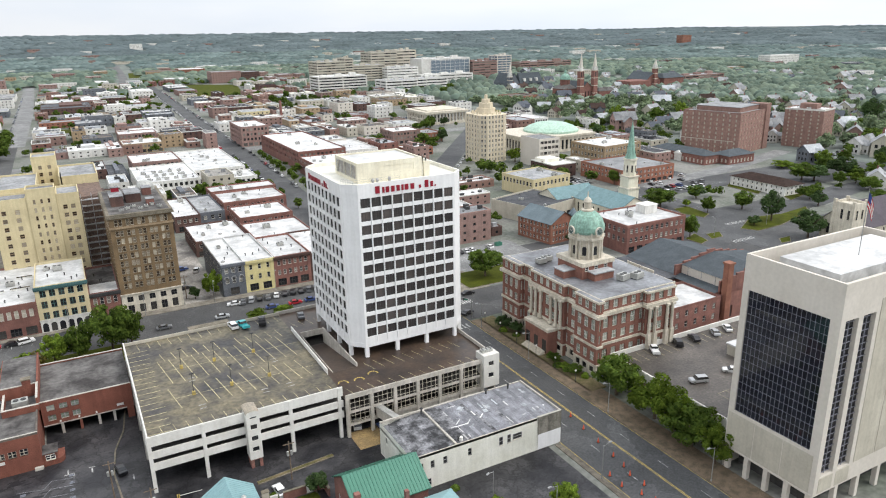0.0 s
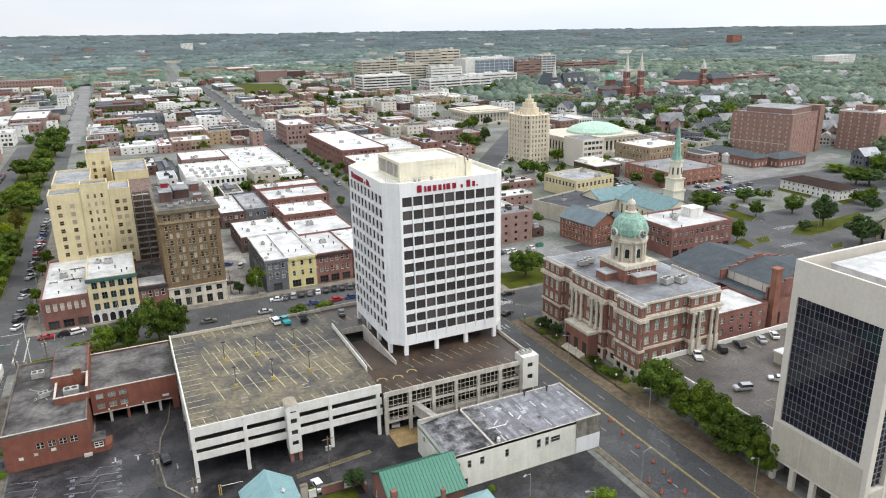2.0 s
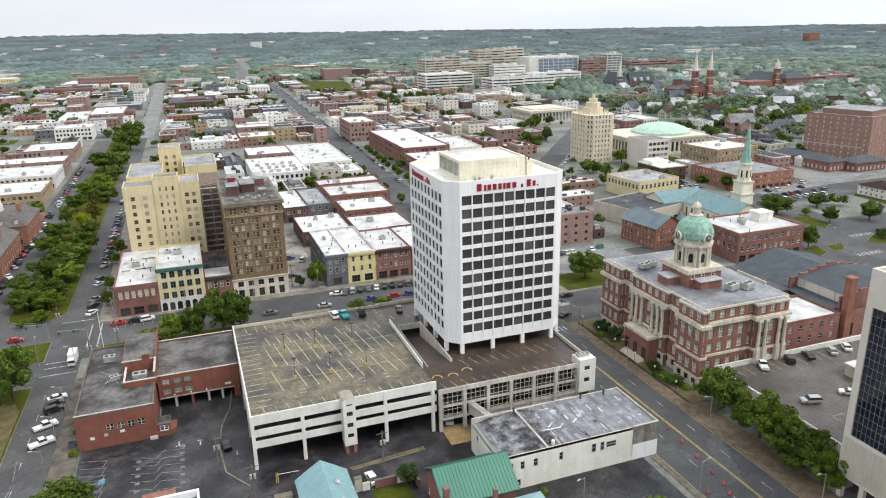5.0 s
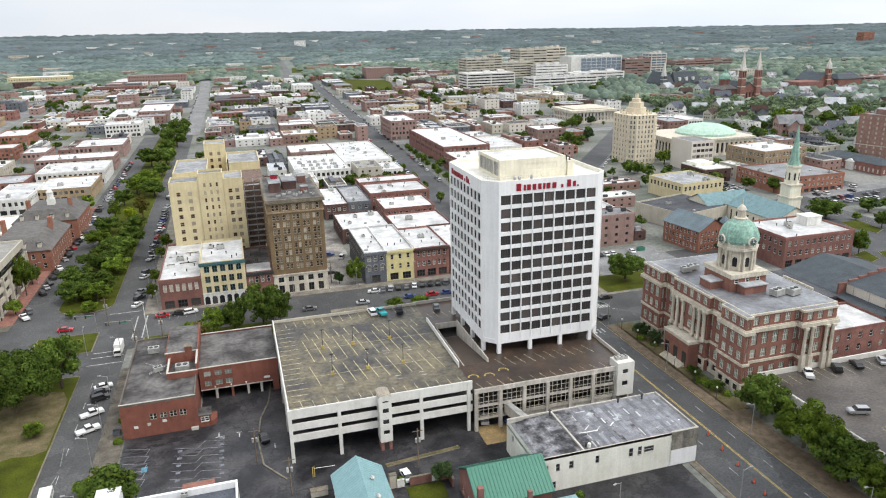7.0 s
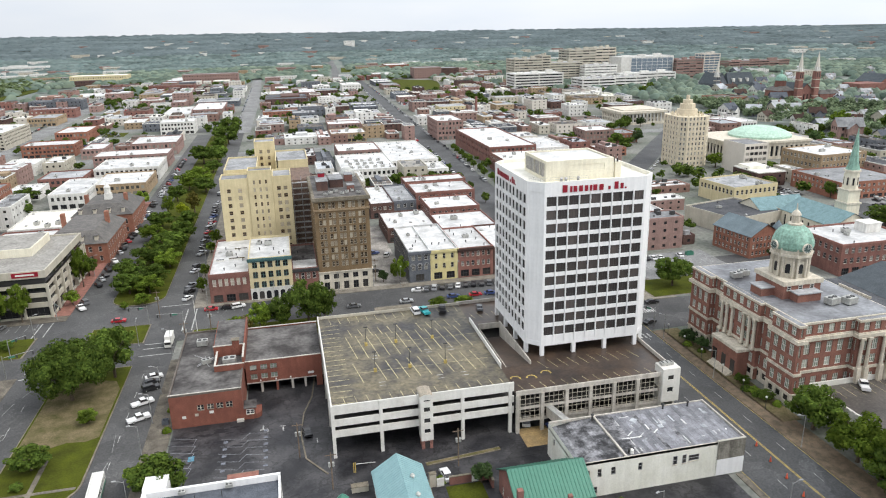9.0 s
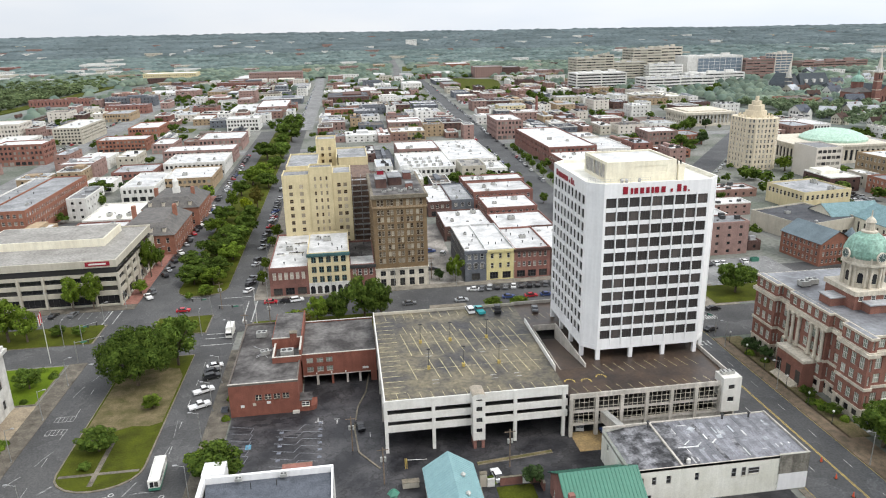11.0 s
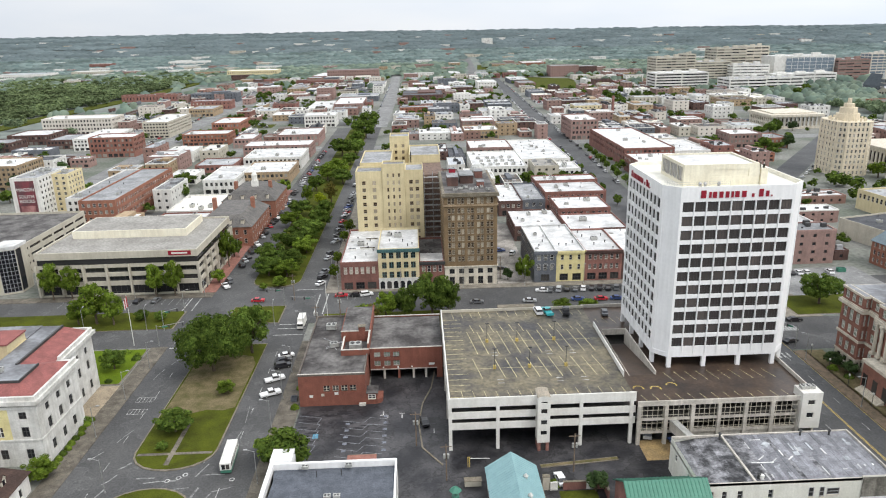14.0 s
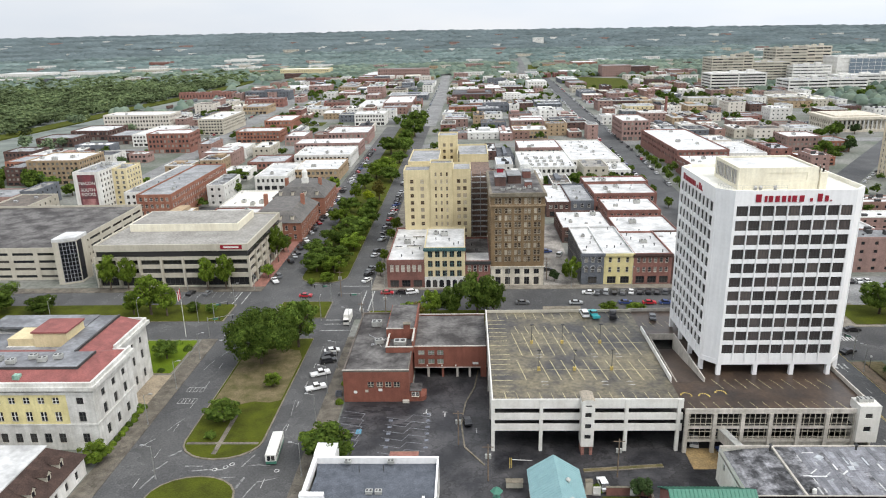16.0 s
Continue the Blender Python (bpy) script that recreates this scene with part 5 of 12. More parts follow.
glazed_wall(s, wb, (51.8, 128.2), 270, 16.6, 0, 8.2, [(3, 4), (10, 11), (14, 15)], [(4.4, 6.0)], (FRAME_GREY, GLASS_DARK, "sash"), 0.3)
part("wall", s, [DIRTY_WHITE, DIRTY_WHITE, GLASS_DARK], wb)
for x, w, z0, z1 in ((73.3, 1.0, 4.6, 6.6), (75.4, 0.9, 4.6, 6.6), (77.6, 2.4, 4.9, 6.3)):
    put("window", window_mesh(w, z1 - z0, FRAME_GREY, GLASS_DARK, "sash"), wb, x, 111.58, (z0 + z1) / 2)
put("window", window_mesh(0.9, 1.6, FRAME_GREY, GLASS_DARK, "sash"), wb, 55.6, 111.58, 1.6)
s = Shape()
s.box(83.2, 89.5, 111.44, 111.54, 0.2, 4.0, 0)
part("white_panel", s, TOWER_WHITE, wb, "fresh white panel at the wall's foot")
s = Shape()
s.box(83.1, 89.55, 111.45, 111.54, 4.05, 8.4, 0)
part("stained_panel", s, surface("blackened_concrete", (0.36, 0.34, 0.29), (0.12, 0.11, 0.09), 0.9, 0.35, 3.0, 0.1, streak=0.35, contrast=0.35), wb, "stained bare concrete panel")
s = Shape()
s.poly([(52.0, 111.8, 6.9), (62.2, 111.8, 7.7), (62.2, 128, 7.7), (52.0, 128, 6.9)], 0)
s.poly([(62.6, 111.8, 8.0), (89.4, 111.8, 8.0), (89.4, 128, 8.0), (62.6, 128, 8.0)], 0)
s.box(62.2, 62.6, 111.8, 128, 7.6, 8.3, 1)
part("roof", s, [ROOF_PATCHED, OLD_CONCRETE], wb, "streaked grey and white patched roof")
random.seed(12)
SHEET = surface("weathered_roof_sheet", (0.25, 0.255, 0.275), (0.115, 0.115, 0.128), 0.5, 0.5, 3.0, 0.15, vary=0.32, contrast=0.5, grain=0.3)
SHEET_DARK = surface("blackened_roof_sheet", (0.2, 0.2, 0.21), (0.035, 0.035, 0.038), 0.6, 0.45, 2.2, 0.15, vary=0.4, contrast=0.2, grain=0.35)
# felt sheets laid from front to back, in uneven lengths
for k in range(29):
    x, y = 62.65 + 0.922 * k, 111.95
    while y < 127.6:
        y1 = min(127.9, y + random.uniform(2.5, 9))
        s, z = Shape(), 8.03 + random.uniform(0, 0.05)
        s.prism([(x + 0.02, y), (x + 0.93, y), (x + 0.93, y1), (x + 0.02, y1)], 8.0, z, 0)
        part("roof_sheet", s, SHEET_DARK if x < 65.5 or random.random() < 0.06 else SHEET, wb)
        y = y1 + 0.03
# the lower end bends down like a barrel
for k in range(9):
    t0, t1 = k / 9, (k + 1) / 9
    za, zb = [6.75 + 1.15 * math.sin(t * math.pi / 2) for t in (t0, t1)]
    y = 111.9
    while y < 127.6:
        y1 = min(127.95, y + random.uniform(2, 8))
        s = Shape()
        s.poly([(52.0 + 10.2 * t0, y, za), (52.0 + 10.2 * t1, y, zb), (52.0 + 10.2 * t1, y1, zb), (52.0 + 10.2 * t0, y1, za)], 0)
        part("roof_sheet", s, SHEET_DARK, wb, "blackened roof sheet")
        y = y1 + 0.04
for a, b, c, d, z in ((51.8, 83, 111.6, 111.9, 8.35), (83, 89.6, 111.6, 111.9, 8.65), (51.8, 89.6, 127.9, 128.2, 8.35), (51.8, 52.1, 111.9, 127.9, 8.2), (89.3, 89.6, 111.9, 127.9, 8.6)):
    s = Shape()
    s.box(a, b, c, d, 7.7 if a > 52.5 or b > 60 else 6.6, z - 0.1 if b > 60 else 7.0, 0)
    part("coping", s, OLD_CONCRETE, wb)
random.seed(11)
for k in range(30):
    s = Shape()
    x, y, a = random.uniform(64, 88), random.uniform(113, 126.5), random.choice((90, 90, 84, 0, 40))
    ln, w = random.uniform(0.5, 3.4), random.uniform(0.14, 0.4)
    if k % 6 == 0:
        ln, w = random.uniform(1.0, 1.8), random.uniform(0.8, 1.3)
    c, d = math.cos(radians(a)) * ln / 2, math.sin(radians(a)) * ln / 2
    s.prism(strip([(x - c, y - d), (x + c, y + d)], w), 8.09, 8.1 + 0.0015 * k, 0)
    part("roof_patch", s, ROOF_WHITE if k % 3 else ROOF_TIN, wb, "pale patch on the roof")
s = Shape()
s.tube(64.0, 112.9, 8.0, 8.9, 0.45, 0.45, 10)
part("roof_cowl", s, FRAME_WHITE, wb, "white round cowl")
for x, y, h in ((61.6, 126.8, 1.1), (63.4, 113.0, 0.9), (79, 127, 0.9), (85, 126.6, 1.0)):
    s = Shape()
    s.tube(x, y, 7.8, 8.2 + h, 0.22, 0.22, 8)
    s.tube(x, y, 8.2 + h, 8.5 + h, 0.42, 0.15, 8)
    part("roof_vent", s, FRAME_DARK, wb)

# ---- brick station with its link to the garage ----
st = thing("brick_station", -22, 180, 0, "red brick station with flat grey roof and chimney", "building")
take(-32.4, 5, 160, 200)
s = Shape()
glazed_wall(s, st, (-32.4, 160.8), 0, 17.0, 0, 8.6, [(6.3, 7.9), (8.6, 10.2), (10.8, 12.4), (13.0, 14.6)], [(4.3, 5.8)], (PANEL_BUFF, GLASS_DARK, "pair"), 0.25)
s.facade((-15.4, 160.8), 90, 38.5, 0, 8.6, [], [], 0.2, 0)
s.facade((-15.4, 199.3), 180, 17, 0, 8.6, [], [], 0.2, 0)
glazed_wall(s, st, (-32.4, 199.3), 270, 38.5, 0, 8.6, spread(38.5, 7, 1.5, 2), [(4.4, 5.9)], (FRAME_WHITE, GLASS_BLIND, "pair"), 0.25)
part("wall", s, BRICK_STATION, st)
roof_and_parapet(st, -32.4, -15.4, 160.8, 199.3, 9.1, ROOF_FELT, ROOF_BROWN, 0.5, 0.35)
for x0, x1, y0, y1, z in ((-22.5, -15.0, 172, 172.4, 10.2), (-22.5, -22.1, 172.4, 181, 10.2), (-15.4, -15.0, 172.4, 181, 11.8)):
    s = Shape()
    s.box(x0, x1, y0, y1, 8.6, z, 0)
    s.box(x0 - 0.05, x1 + 0.05, y0 - 0.05, y1 + 0.05, z, z + 0.14, 1)
    part("roof_court", s, [BRICK_STATION, OLD_CONCRETE], st, "brick walled court on the roof")
s = Shape()
s.box(-23.2, -15.0, 181.02, 199.25, 8.5, 11.6, 0)
s.box(-23.3, -14.95, 180.95, 181.3, 11.6, 11.8, 1)
s.box(-15.3, -14.9, 181.3, 199.3, 11.6, 12.1, 0)
s.box(-23.0, -15.4, 181.4, 199.1, 11.6, 11.66, 2)
part("raised_block", s, [BRICK_STATION, OLD_CONCRETE, ROOF_FELT], st, "raised brick block behind the roof court")
s = Shape()
s.box(-32.45, -15.35, 160.74, 161.1, 9.1, 9.22, 0)
part("front_coping", s, OLD_CONCRETE, st, "pale stone coping")
for k, (x, z, w) in enumerate(((-29.8, 2.6, 0.9), (-26.8, 2.9, 0.8), (-23.4, 3.2, 1.0))):
    q = Shape()
    q.box(x, x + w, 160.72, 160.78, z, z + 0.7, 0)
    part("notice_board", q, FRAME_WHITE if k != 1 else PANEL_BUFF, st, "small pale notice board")
s = Shape()
s.box(-18.3, -16.5, 180.9, 182.3, 8.6, 12.9, 0)
s.box(-18.45, -16.35, 180.75, 182.45, 12.9, 13.15, 1)
part("chimney", s, [BRICK_STATION, KERB], st)
LY = 174.2
link_cols, link_rows = [(1.15, 2.85), (3.85, 5.55), (6.35, 8.05)], [(4.2, 5.6), (6.8, 8.2)]
s = Shape()
glazed_wall(s, st, (-15.0, LY), 0, 19.8, 3.1, 9.0, link_cols, link_rows, (FRAME_GREY, GLASS_GREEN, "pair"), 0.25)
s.facade((4.8, LY), 90, 23, 0, 9.0, [], [], 0.2, 0)
s.facade((4.8, LY + 23), 180, 19.8, 0, 9.0, [], [], 0.2, 0)
s.poly([(-15.0, LY, 3.1), (-15.0, LY + 7, 3.1), (4.8, LY + 7, 3.1), (4.8, LY, 3.1)], 0)
# The carport's back wall is darkened in colour to stand for its shade.
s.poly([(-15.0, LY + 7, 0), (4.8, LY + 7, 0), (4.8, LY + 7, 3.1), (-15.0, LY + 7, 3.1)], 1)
part("link_wall", s, [BRICK_STATION, INSIDE_SHADE], st, "red brick link over an open carport")
s = Shape()
s.box(-14.95, 4.75, LY + 0.3, LY + 22.8, 8.5, 8.8, 0)
part("link_roof", s, ROOF_FELT, st)
for c, d, z in ((LY - 0.06, LY + 0.3, 9.35), (LY + 22.7, LY + 23.06, 9.2)):
    s = Shape()
    s.box(-15.0, 4.85, c, d, 8.9, z, 0)
    s.box(-15.02, 4.9, c - 0.06, d + 0.06, z, z + 0.12, 1)
    part("link_coping", s, [BRICK_STATION, OLD_CONCRETE], st)
s = Shape()
s.box(-15.0, 3.2, LY - 0.1, LY - 0.003, 2.95, 3.2, 0)
part("carport_lintel", s, OLD_CONCRETE, st)
for k, x in enumerate((-11.2, -7.2, -3.2, 0.2)):
    s = Shape()
    s.box(x - 0.3, x + 0.3, LY + 0.1, LY + 0.7, 0.12, 3.1, 0)
    part("carport_post", s, BRICK_STATION if k == 1 else OLD_CONCRETE, st)
s = Shape()
s.box(3.2, 4.8, LY, LY + 7, 0, 3.1, 0)
part("carport_pier", s, BRICK_STATION, st)
s = Shape()
s.box(1.0, 2.6, LY - 0.12, LY - 0.01, 4.0, 4.6, 0)
part("notice_board", s, FRAME_WHITE, st, "small white notice board")
for x in (-11.6, -7.6, -3.8):
    s = Shape()
    s.box(x, x + 0.35, LY - 0.3, LY - 0.003, 3.5, 3.85, 0)
    part("wall_lamp", s, FRAME_WHITE, st, "small white wall lamp")
s = Shape()
plan = [(-15.38, 160.9), (-12.9, 160.9)] + [(-12.9 + 1.7 * math.sin(radians(a)), 162.6 - 1.7 * math.cos(radians(a))) for a in range(15, 91, 15)] + [(-11.2, 165.4), (-15.38, 165.4)]
s.prism(plan, 0, 1.35, 0)
s.prism(rect(-15.38, -12.6, 161.0, 164.6), 1.35, 3.1, 0)
s.prism(rect(-15.38, -12.3, 160.8, 164.9), 3.1, 3.3, 1)
part("porch", s, [BRICK_STATION, ROOF_FELT], st, "low rounded brick porch")
put("window", window_mesh(1.9, 1.2, FRAME_WHITE, GLASS_DARK, "pair"), st, -13.9, 160.94, 2.2)
s = Shape()
s.box(-17.2, -15.5, 160.0, 160.75, 0, 0.75, 0)
part("step", s, OLD_CONCRETE, st, "pale concrete step")
roof_unit(-25, 178, 8.6, 20, 1.0)
roof_unit(-27, 190, 8.6, 0, 1.3)
roof_unit(-18.9, 176, 8.6, 0, 1.5)
# folded lattice aerial that lies on the roof
ra = thing("roof_aerial", -25, 178, 8.65, "grey lattice aerial on the station roof", "aerial")
for a, b in (((-27, 176, 8.9), (-22.9, 179.4, 9.2)), ((-27, 177, 8.9), (-22.9, 180, 9.3)), ((-26, 180, 8.8), (-24, 175, 9.0)), ((-28.5, 183.5, 8.7), (-25, 178, 9.8)), ((-25, 178, 8.65), (-25, 178, 10.6))):
    s = Shape()
    s.bar(a, b, 0.08)
    part("strut", s, FRAME_GREY, ra)
for k in range(9):
    s = Shape()
    x, y = -27 + 0.48 * k, 176 + 0.4 * k
    s.bar((x, y, 8.9 + 0.035 * k), (x, y + 0.9, 8.95 + 0.035 * k), 0.06)
    part("rung", s, FRAME_GREY, ra)

# ---- white-rimmed shop with blue-grey roof ----
wf = thing("white_rimmed_shop", -19, 108, 0, "low shop with white parapet and blue-grey shingle roof", "shop")
s = Shape()
for key, (o, ang, w) in sides(-32.4, -6.4, 88, 124.8).items():
    s.facade(o, ang, w, 0, 7.2, spread(w, int(w / 5), 2.2, 1.2) if key in "EW" else [], [(1.0, 3.0)] if key in "EW" else [], 0.25, 0, 1)
part("wall", s, [STUCCO_WHITE, GLASS_DARK], wf)
s = Shape()
s.poly([(-31.6, 88, 7.2), (-6.8, 88, 7.2), (-6.8, 119.5, 7.3), (-30.8, 119.5, 7.3)], 0)
s.poly([(-30.8, 119.5, 7.3), (-6.8, 119.5, 7.3), (-6.8, 124.2, 6.6), (-31.6, 124.2, 6.6)], 0)
part("roof", s, SHINGLE, wf, "blue-grey shingle roof")
for a, b, c, d, z in ((-32.4, -6.4, 124.2, 124.8, 8.0), (-32.4, -31.6, 88, 124.2, 8.0), (-6.8, -6.4, 88, 124.2, 7.7), (-32.4, -28.0, 124.8, 129.2, 8.4), (-32.4, -27.8, 111, 112.2, 8.7)):
    s = Shape()
    s.box(a, b, c, d, 6.2 if z < 8.2 else 0.1, z, 0)
    part("parapet", s, TOWER_WHITE, wf, "bright white parapet")
for x, y in ((-25.0, 123.3), (-16.2, 123.3), (-19.4, 113.5), (-17.6, 113.5)):
    roof_unit(x, y, 7.35, 0, 0.6)
for x, y in ((-22.3, 120.5), (-17.4, 120.8)):
    s = Shape()
    s.tube(x, y, 7.2, 8.6, 0.09, 0.09, 6)
    part("vent_pipe", s, FRAME_DARK, wf)
s = Shape()
s.box(-9.2, -8.6, 112, 112.6, 7.25, 7.5, 0)
part("skylight", s, FRAME_WHITE, wf)

# ---- cottages behind the garage ----
def cottage(name, x0, x1, y0, y1, ze, zr, along, roof_m, label, wall_m=BRICK_RED, hipped=False):
    root = thing(name, (x0 + x1) / 2, (y0 + y1) / 2, 0, label, "house")
    s = Shape()
    for key, (o, ang, w) in sides(x0, x1, y0, y1).items():
        glazed_wall(s, root, o, ang, w, 0, ze, spread(w, max(2, int(w / 3.4)), 1.0, 1.0), [(1.0, 2.7)], (FRAME_WHITE, GLASS_BLIND, "sash"), 0.2)
    part("wall", s, wall_m, root)
    if hipped:
        hip(root, x0, x1, y0, y1, ze, zr, roof_m)
    else:
        gable(root, x0, x1, y0, y1, ze, zr, along, roof_m, 0.5, wall_m)
    if not hipped:
        # standing seams from ridge to eave
        lo, hi, c0, c1 = (y0, y1, x0, x1) if along == "x" else (x0, x1, y0, y1)
        m, d = (lo + hi) / 2, (hi - lo) / 2 + 0.5
        drop = (zr - ze) / ((hi - lo) / 2) * d
        for side in (-1, 1):
            q = Shape()
            e = (0, side * d, -drop) if along == "x" else (side * d, 0, -drop)
            q.bar((0, 0, 0.03), (e[0], e[1], e[2] + 0.03), 0.055, 0, 4)
            seam = q.mesh("seam", [roof_m])
            for i in range(int((c1 - c0 + 0.8) / 0.75) + 1):
                c = c0 - 0.4 + 0.75 * i
                put("seam", seam, root, c if along == "x" else m, m if along == "x" else c, zr)
    return root


g = cottage("green_roofed_cottage", 37.4, 52.6, 106.2, 118.6, 5.2, 9.2, "x", METAL_GREEN, "brick cottage with green standing-seam metal roof")
s = Shape()
s.box(36.9, 38.0, 105.0, 106.1, 0, 9.4, 0)
s.box(46.5, 47.3, 103.6, 104.4, 0, 7.6, 0)
part("chimney", s, BRICK_RED, g)
t1 = cottage("teal_roofed_cottage", 12.2, 22.0, 100, 124.6, 5.0, 8.2, "y", METAL_TEAL, "small cottage with pale teal metal roof", STUCCO_WHITE)
for y in (112, 118):
    s = Shape()
    s.tube(19.2, y, 5.9, 7.3, 0.35, 0.35, 8)
    s.tube(19.2, y, 7.3, 7.7, 0.55, 0.2, 8)
    part("roof_vent", s, BARE_STEEL, t1)
cottage("teal_roofed_cottage", 5.5, 27, 92, 104.6, 4.5, 7.8, "x", METAL_TEAL, "wide cottage with pale teal metal roof", STUCCO_WHITE, True)
cottage("teal_roofed_cottage", 42.2, 56, 94, 103.4, 4.6, 7.4, "x", METAL_TEAL, "low cottage with teal metal porch roof", BRICK_RED, True)
for x0, x1, y0, y1, z, m in ((23.6, 25.0, 122.8, 123.8, 3.2, PANEL_BUFF), (27.8, 32.6, 122.6, 123.0, 2.0, BRICK_RED), (34.2, 36.6, 122.4, 122.8, 2.0, BRICK_RED), (7.5, 11, 125, 126.4, 1.4, PANEL_BUFF), (22.8, 23.2, 112, 122.6, 2.0, BRICK_RED), (36.2, 36.6, 119.4, 122.4, 2.0, BRICK_RED)):
    s = Shape()
    s.box(x0, x1, y0, y1, 0.12, z, 0)
    s.box(x0 - 0.08, x1 + 0.08, y0 - 0.08, y1 + 0.08, z, z + 0.08, 1)
    solo("yard_wall", s, [m, KERB], "low masonry yard wall with coping", "wall", x0, y0, 0.12)
for x in (25.9, 33.4):
    s = Shape()
    s.box(x - 0.85, x + 0.75, 122.6, 122.72, 0.14, 2.2, 0)
    gt = solo("yard_gate", s, FRAME_WHITE, "white painted yard gate between brick walls", "gate", x, 122.66, 0.14)
    for z in (0.5, 1.9):
        q = Shape()
        q.box(x - 0.8, x + 0.7, 122.52, 122.597, z, z + 0.1, 0)
        part("rail", q, FRAME_WHITE, gt)
s = Shape()
s.prism(rect(26.8, 34.6, 116.5, 122.2), 0.121, 0.2, 0)
solo("garden_plot", s, GRASS, "small green garden behind the yard wall", "garden", 30.5, 119, 0.12, kind="structure")

# ---- bank with long window bands ----
bank = thing("bank_building", -111, 271, 0, "pale concrete bank with long dark window bands", "bank")
take(-142, -82, 247, 296)
BX0, BX1, BY0, BY1 = -141.0, -82.2, 247.6, 295.0
s = Shape()
rows = [(0.6, 3.9), (5.6, 7.5), (9.0, 10.9)]
glazed_wall(s, bank, (BX0, BY0), 0, BX1 - BX0, 0, 12.3, spread(BX1 - BX0, 7, 7.6, 0.5, 0.92), rows, (FRAME_DARK, GLASS_DARK, "bars"), 0.9)
glazed_wall(s, bank, (BX1, BY0), 90, BY1 - BY0, 0, 12.3, spread(BY1 - BY0, 6, 7.0, 0.6, 0.92), rows, (FRAME_DARK, GLASS_DARK, "bars"), 0.9)
s.facade((BX1, BY1), 180, BX1 - BX0, 0, 12.3, [], [], 0.2, 0)
s.facade((BX0, BY1), 270, BY1 - BY0, 0, 12.3, [], [], 0.2, 0)
part("wall", s, PANEL_BUFF, bank)
s = Shape()
s.box(BX0 + 0.5, BX1 - 0.5, BY0 + 0.5, BY1 - 0.5, 12.3, 14.4, 0)
part("window_band", s, GLASS_DARK, bank, "long unbroken band of dark glass")
for x in np.linspace(BX0, BX1, 8):
    s = Shape()
    s.box(x - 0.35, x + 0.35, BY0 - 0.6, BY0 - 0.003, 0, 12.3, 0)
    part("pier", s, PANEL_BUFF, bank)
for y in np.linspace(BY0, BY1, 7)[1:]:
    s = Shape()
    s.box(BX1 + 0.003, BX1 + 0.6, y - 0.35, y + 0.35, 0, 12.3, 0)
    part("pier", s, PANEL_BUFF, bank)
s = Shape()
for a, b, c, d in ((BX0, BX1, BY0, BY0 + 0.5), (BX0, BX1, BY1 - 0.5, BY1), (BX0, BX0 + 0.5, BY0 + 0.5, BY1 - 0.5), (BX1 - 0.5, BX1, BY0 + 0.5, BY1 - 0.5)):
    s.box(a, b, c, d, 14.4, 17.0, 0)
part("fascia", s, PANEL_BUFF, bank)
s = Shape()
s.box(BX0 + 0.5, BX1 - 0.5, BY0 + 0.5, BY1 - 0.5, 16.1, 16.4, 0)
part("roof", s, ROOF_GRAVEL, bank)
s = Shape()
s.box(-136, -92, 268, 290, 16.4, 19.4, 0)
s.box(-135.5, -92.5, 268.5, 289.5, 19.4, 19.45, 1)
part("plant_room", s, [CREAM_PAINT, ROOF_GRAVEL], bank, "cream rooftop plant room")
s = Shape()
s.box(-92.6, -84.4, BY0 - 0.16, BY0 - 0.003, 15.0, 16.6, 0)
s.box(-91.4, -85.6, BY0 - 0.2, BY0 - 0.16, 15.5, 16.1, 1)
sg = solo("bank_sign", s, [RED_SIGN, FRAME_WHITE], "red rectangular sign with a white bar", "sign", -88.5, BY0, 15)
# Dark panes close the open decks and stand for the shade inside.
bg = house_block("bank_garage", -232, -159, 257, 328, 13.4, "pale concrete garage with dark open decks", "garage", PANEL_BUFF, ROOF_FELT, 4, 8.5, 10.0, "SE",
                 glass_m=GLASS_DARK, ground=False, parapet=1.0, wh=0.36)
take(-232, -150, 250, 330)
gs = thing("glass_stair_tower", -155.5, 256, 0, "dark glass stair tower with white roof", "stair tower")
s = Shape()
s.facade((-159, 251.5), 0, 2.2, 0, 18.2, [], [], 0.2, 0)
s.facade((-156.8, 251.5), 25, 6.4, 0, 17.2, [(0.15, 6.25)], [(0.8, 16.9)], 0.15, 0, 1)
s.facade((-151.0, 254.2), 90, 8, 0, 18.2, [(0.3, 4)], [(0.8, 16.9)], 0.15, 0, 1)
s.facade((-151.0, 262.2), 180, 8, 0, 18.2, [], [], 0.2, 0)
s.facade((-159, 262.2), 270, 10.7, 0, 18.2, [], [], 0.2, 0)
part("wall", s, [PANEL_BUFF, GLASS_MIRROR], gs)
ca, sa = math.cos(radians(25)), math.sin(radians(25))
for j in range(11):
    s = Shape()
    z = 0.8 + 1.61 * j
    s.prism([(-156.8 + 0.15 * ca + 0.05 * sa, 251.5 + 0.15 * sa - 0.02), (-156.8 + 6.25 * ca + 0.05 * sa, 251.5 + 6.25 * sa - 0.02), (-156.8 + 6.25 * ca, 251.6 + 6.25 * sa), (-156.8 + 0.15 * ca, 251.6 + 0.15 * sa)], z - 0.05, z + 0.05, 0)
    part("transom", s, FRAME_GREY, gs)
for k in range(6):
    s = Shape()
    u = 0.2 + 1.2 * k
    x, y = -156.8 + u * ca, 251.5 + u * sa
    s.box(x - 0.05, x + 0.05, y - 0.03, y + 0.1, 0.8, 16.9, 0)
    part("mullion", s, FRAME_GREY, gs)
s = Shape()
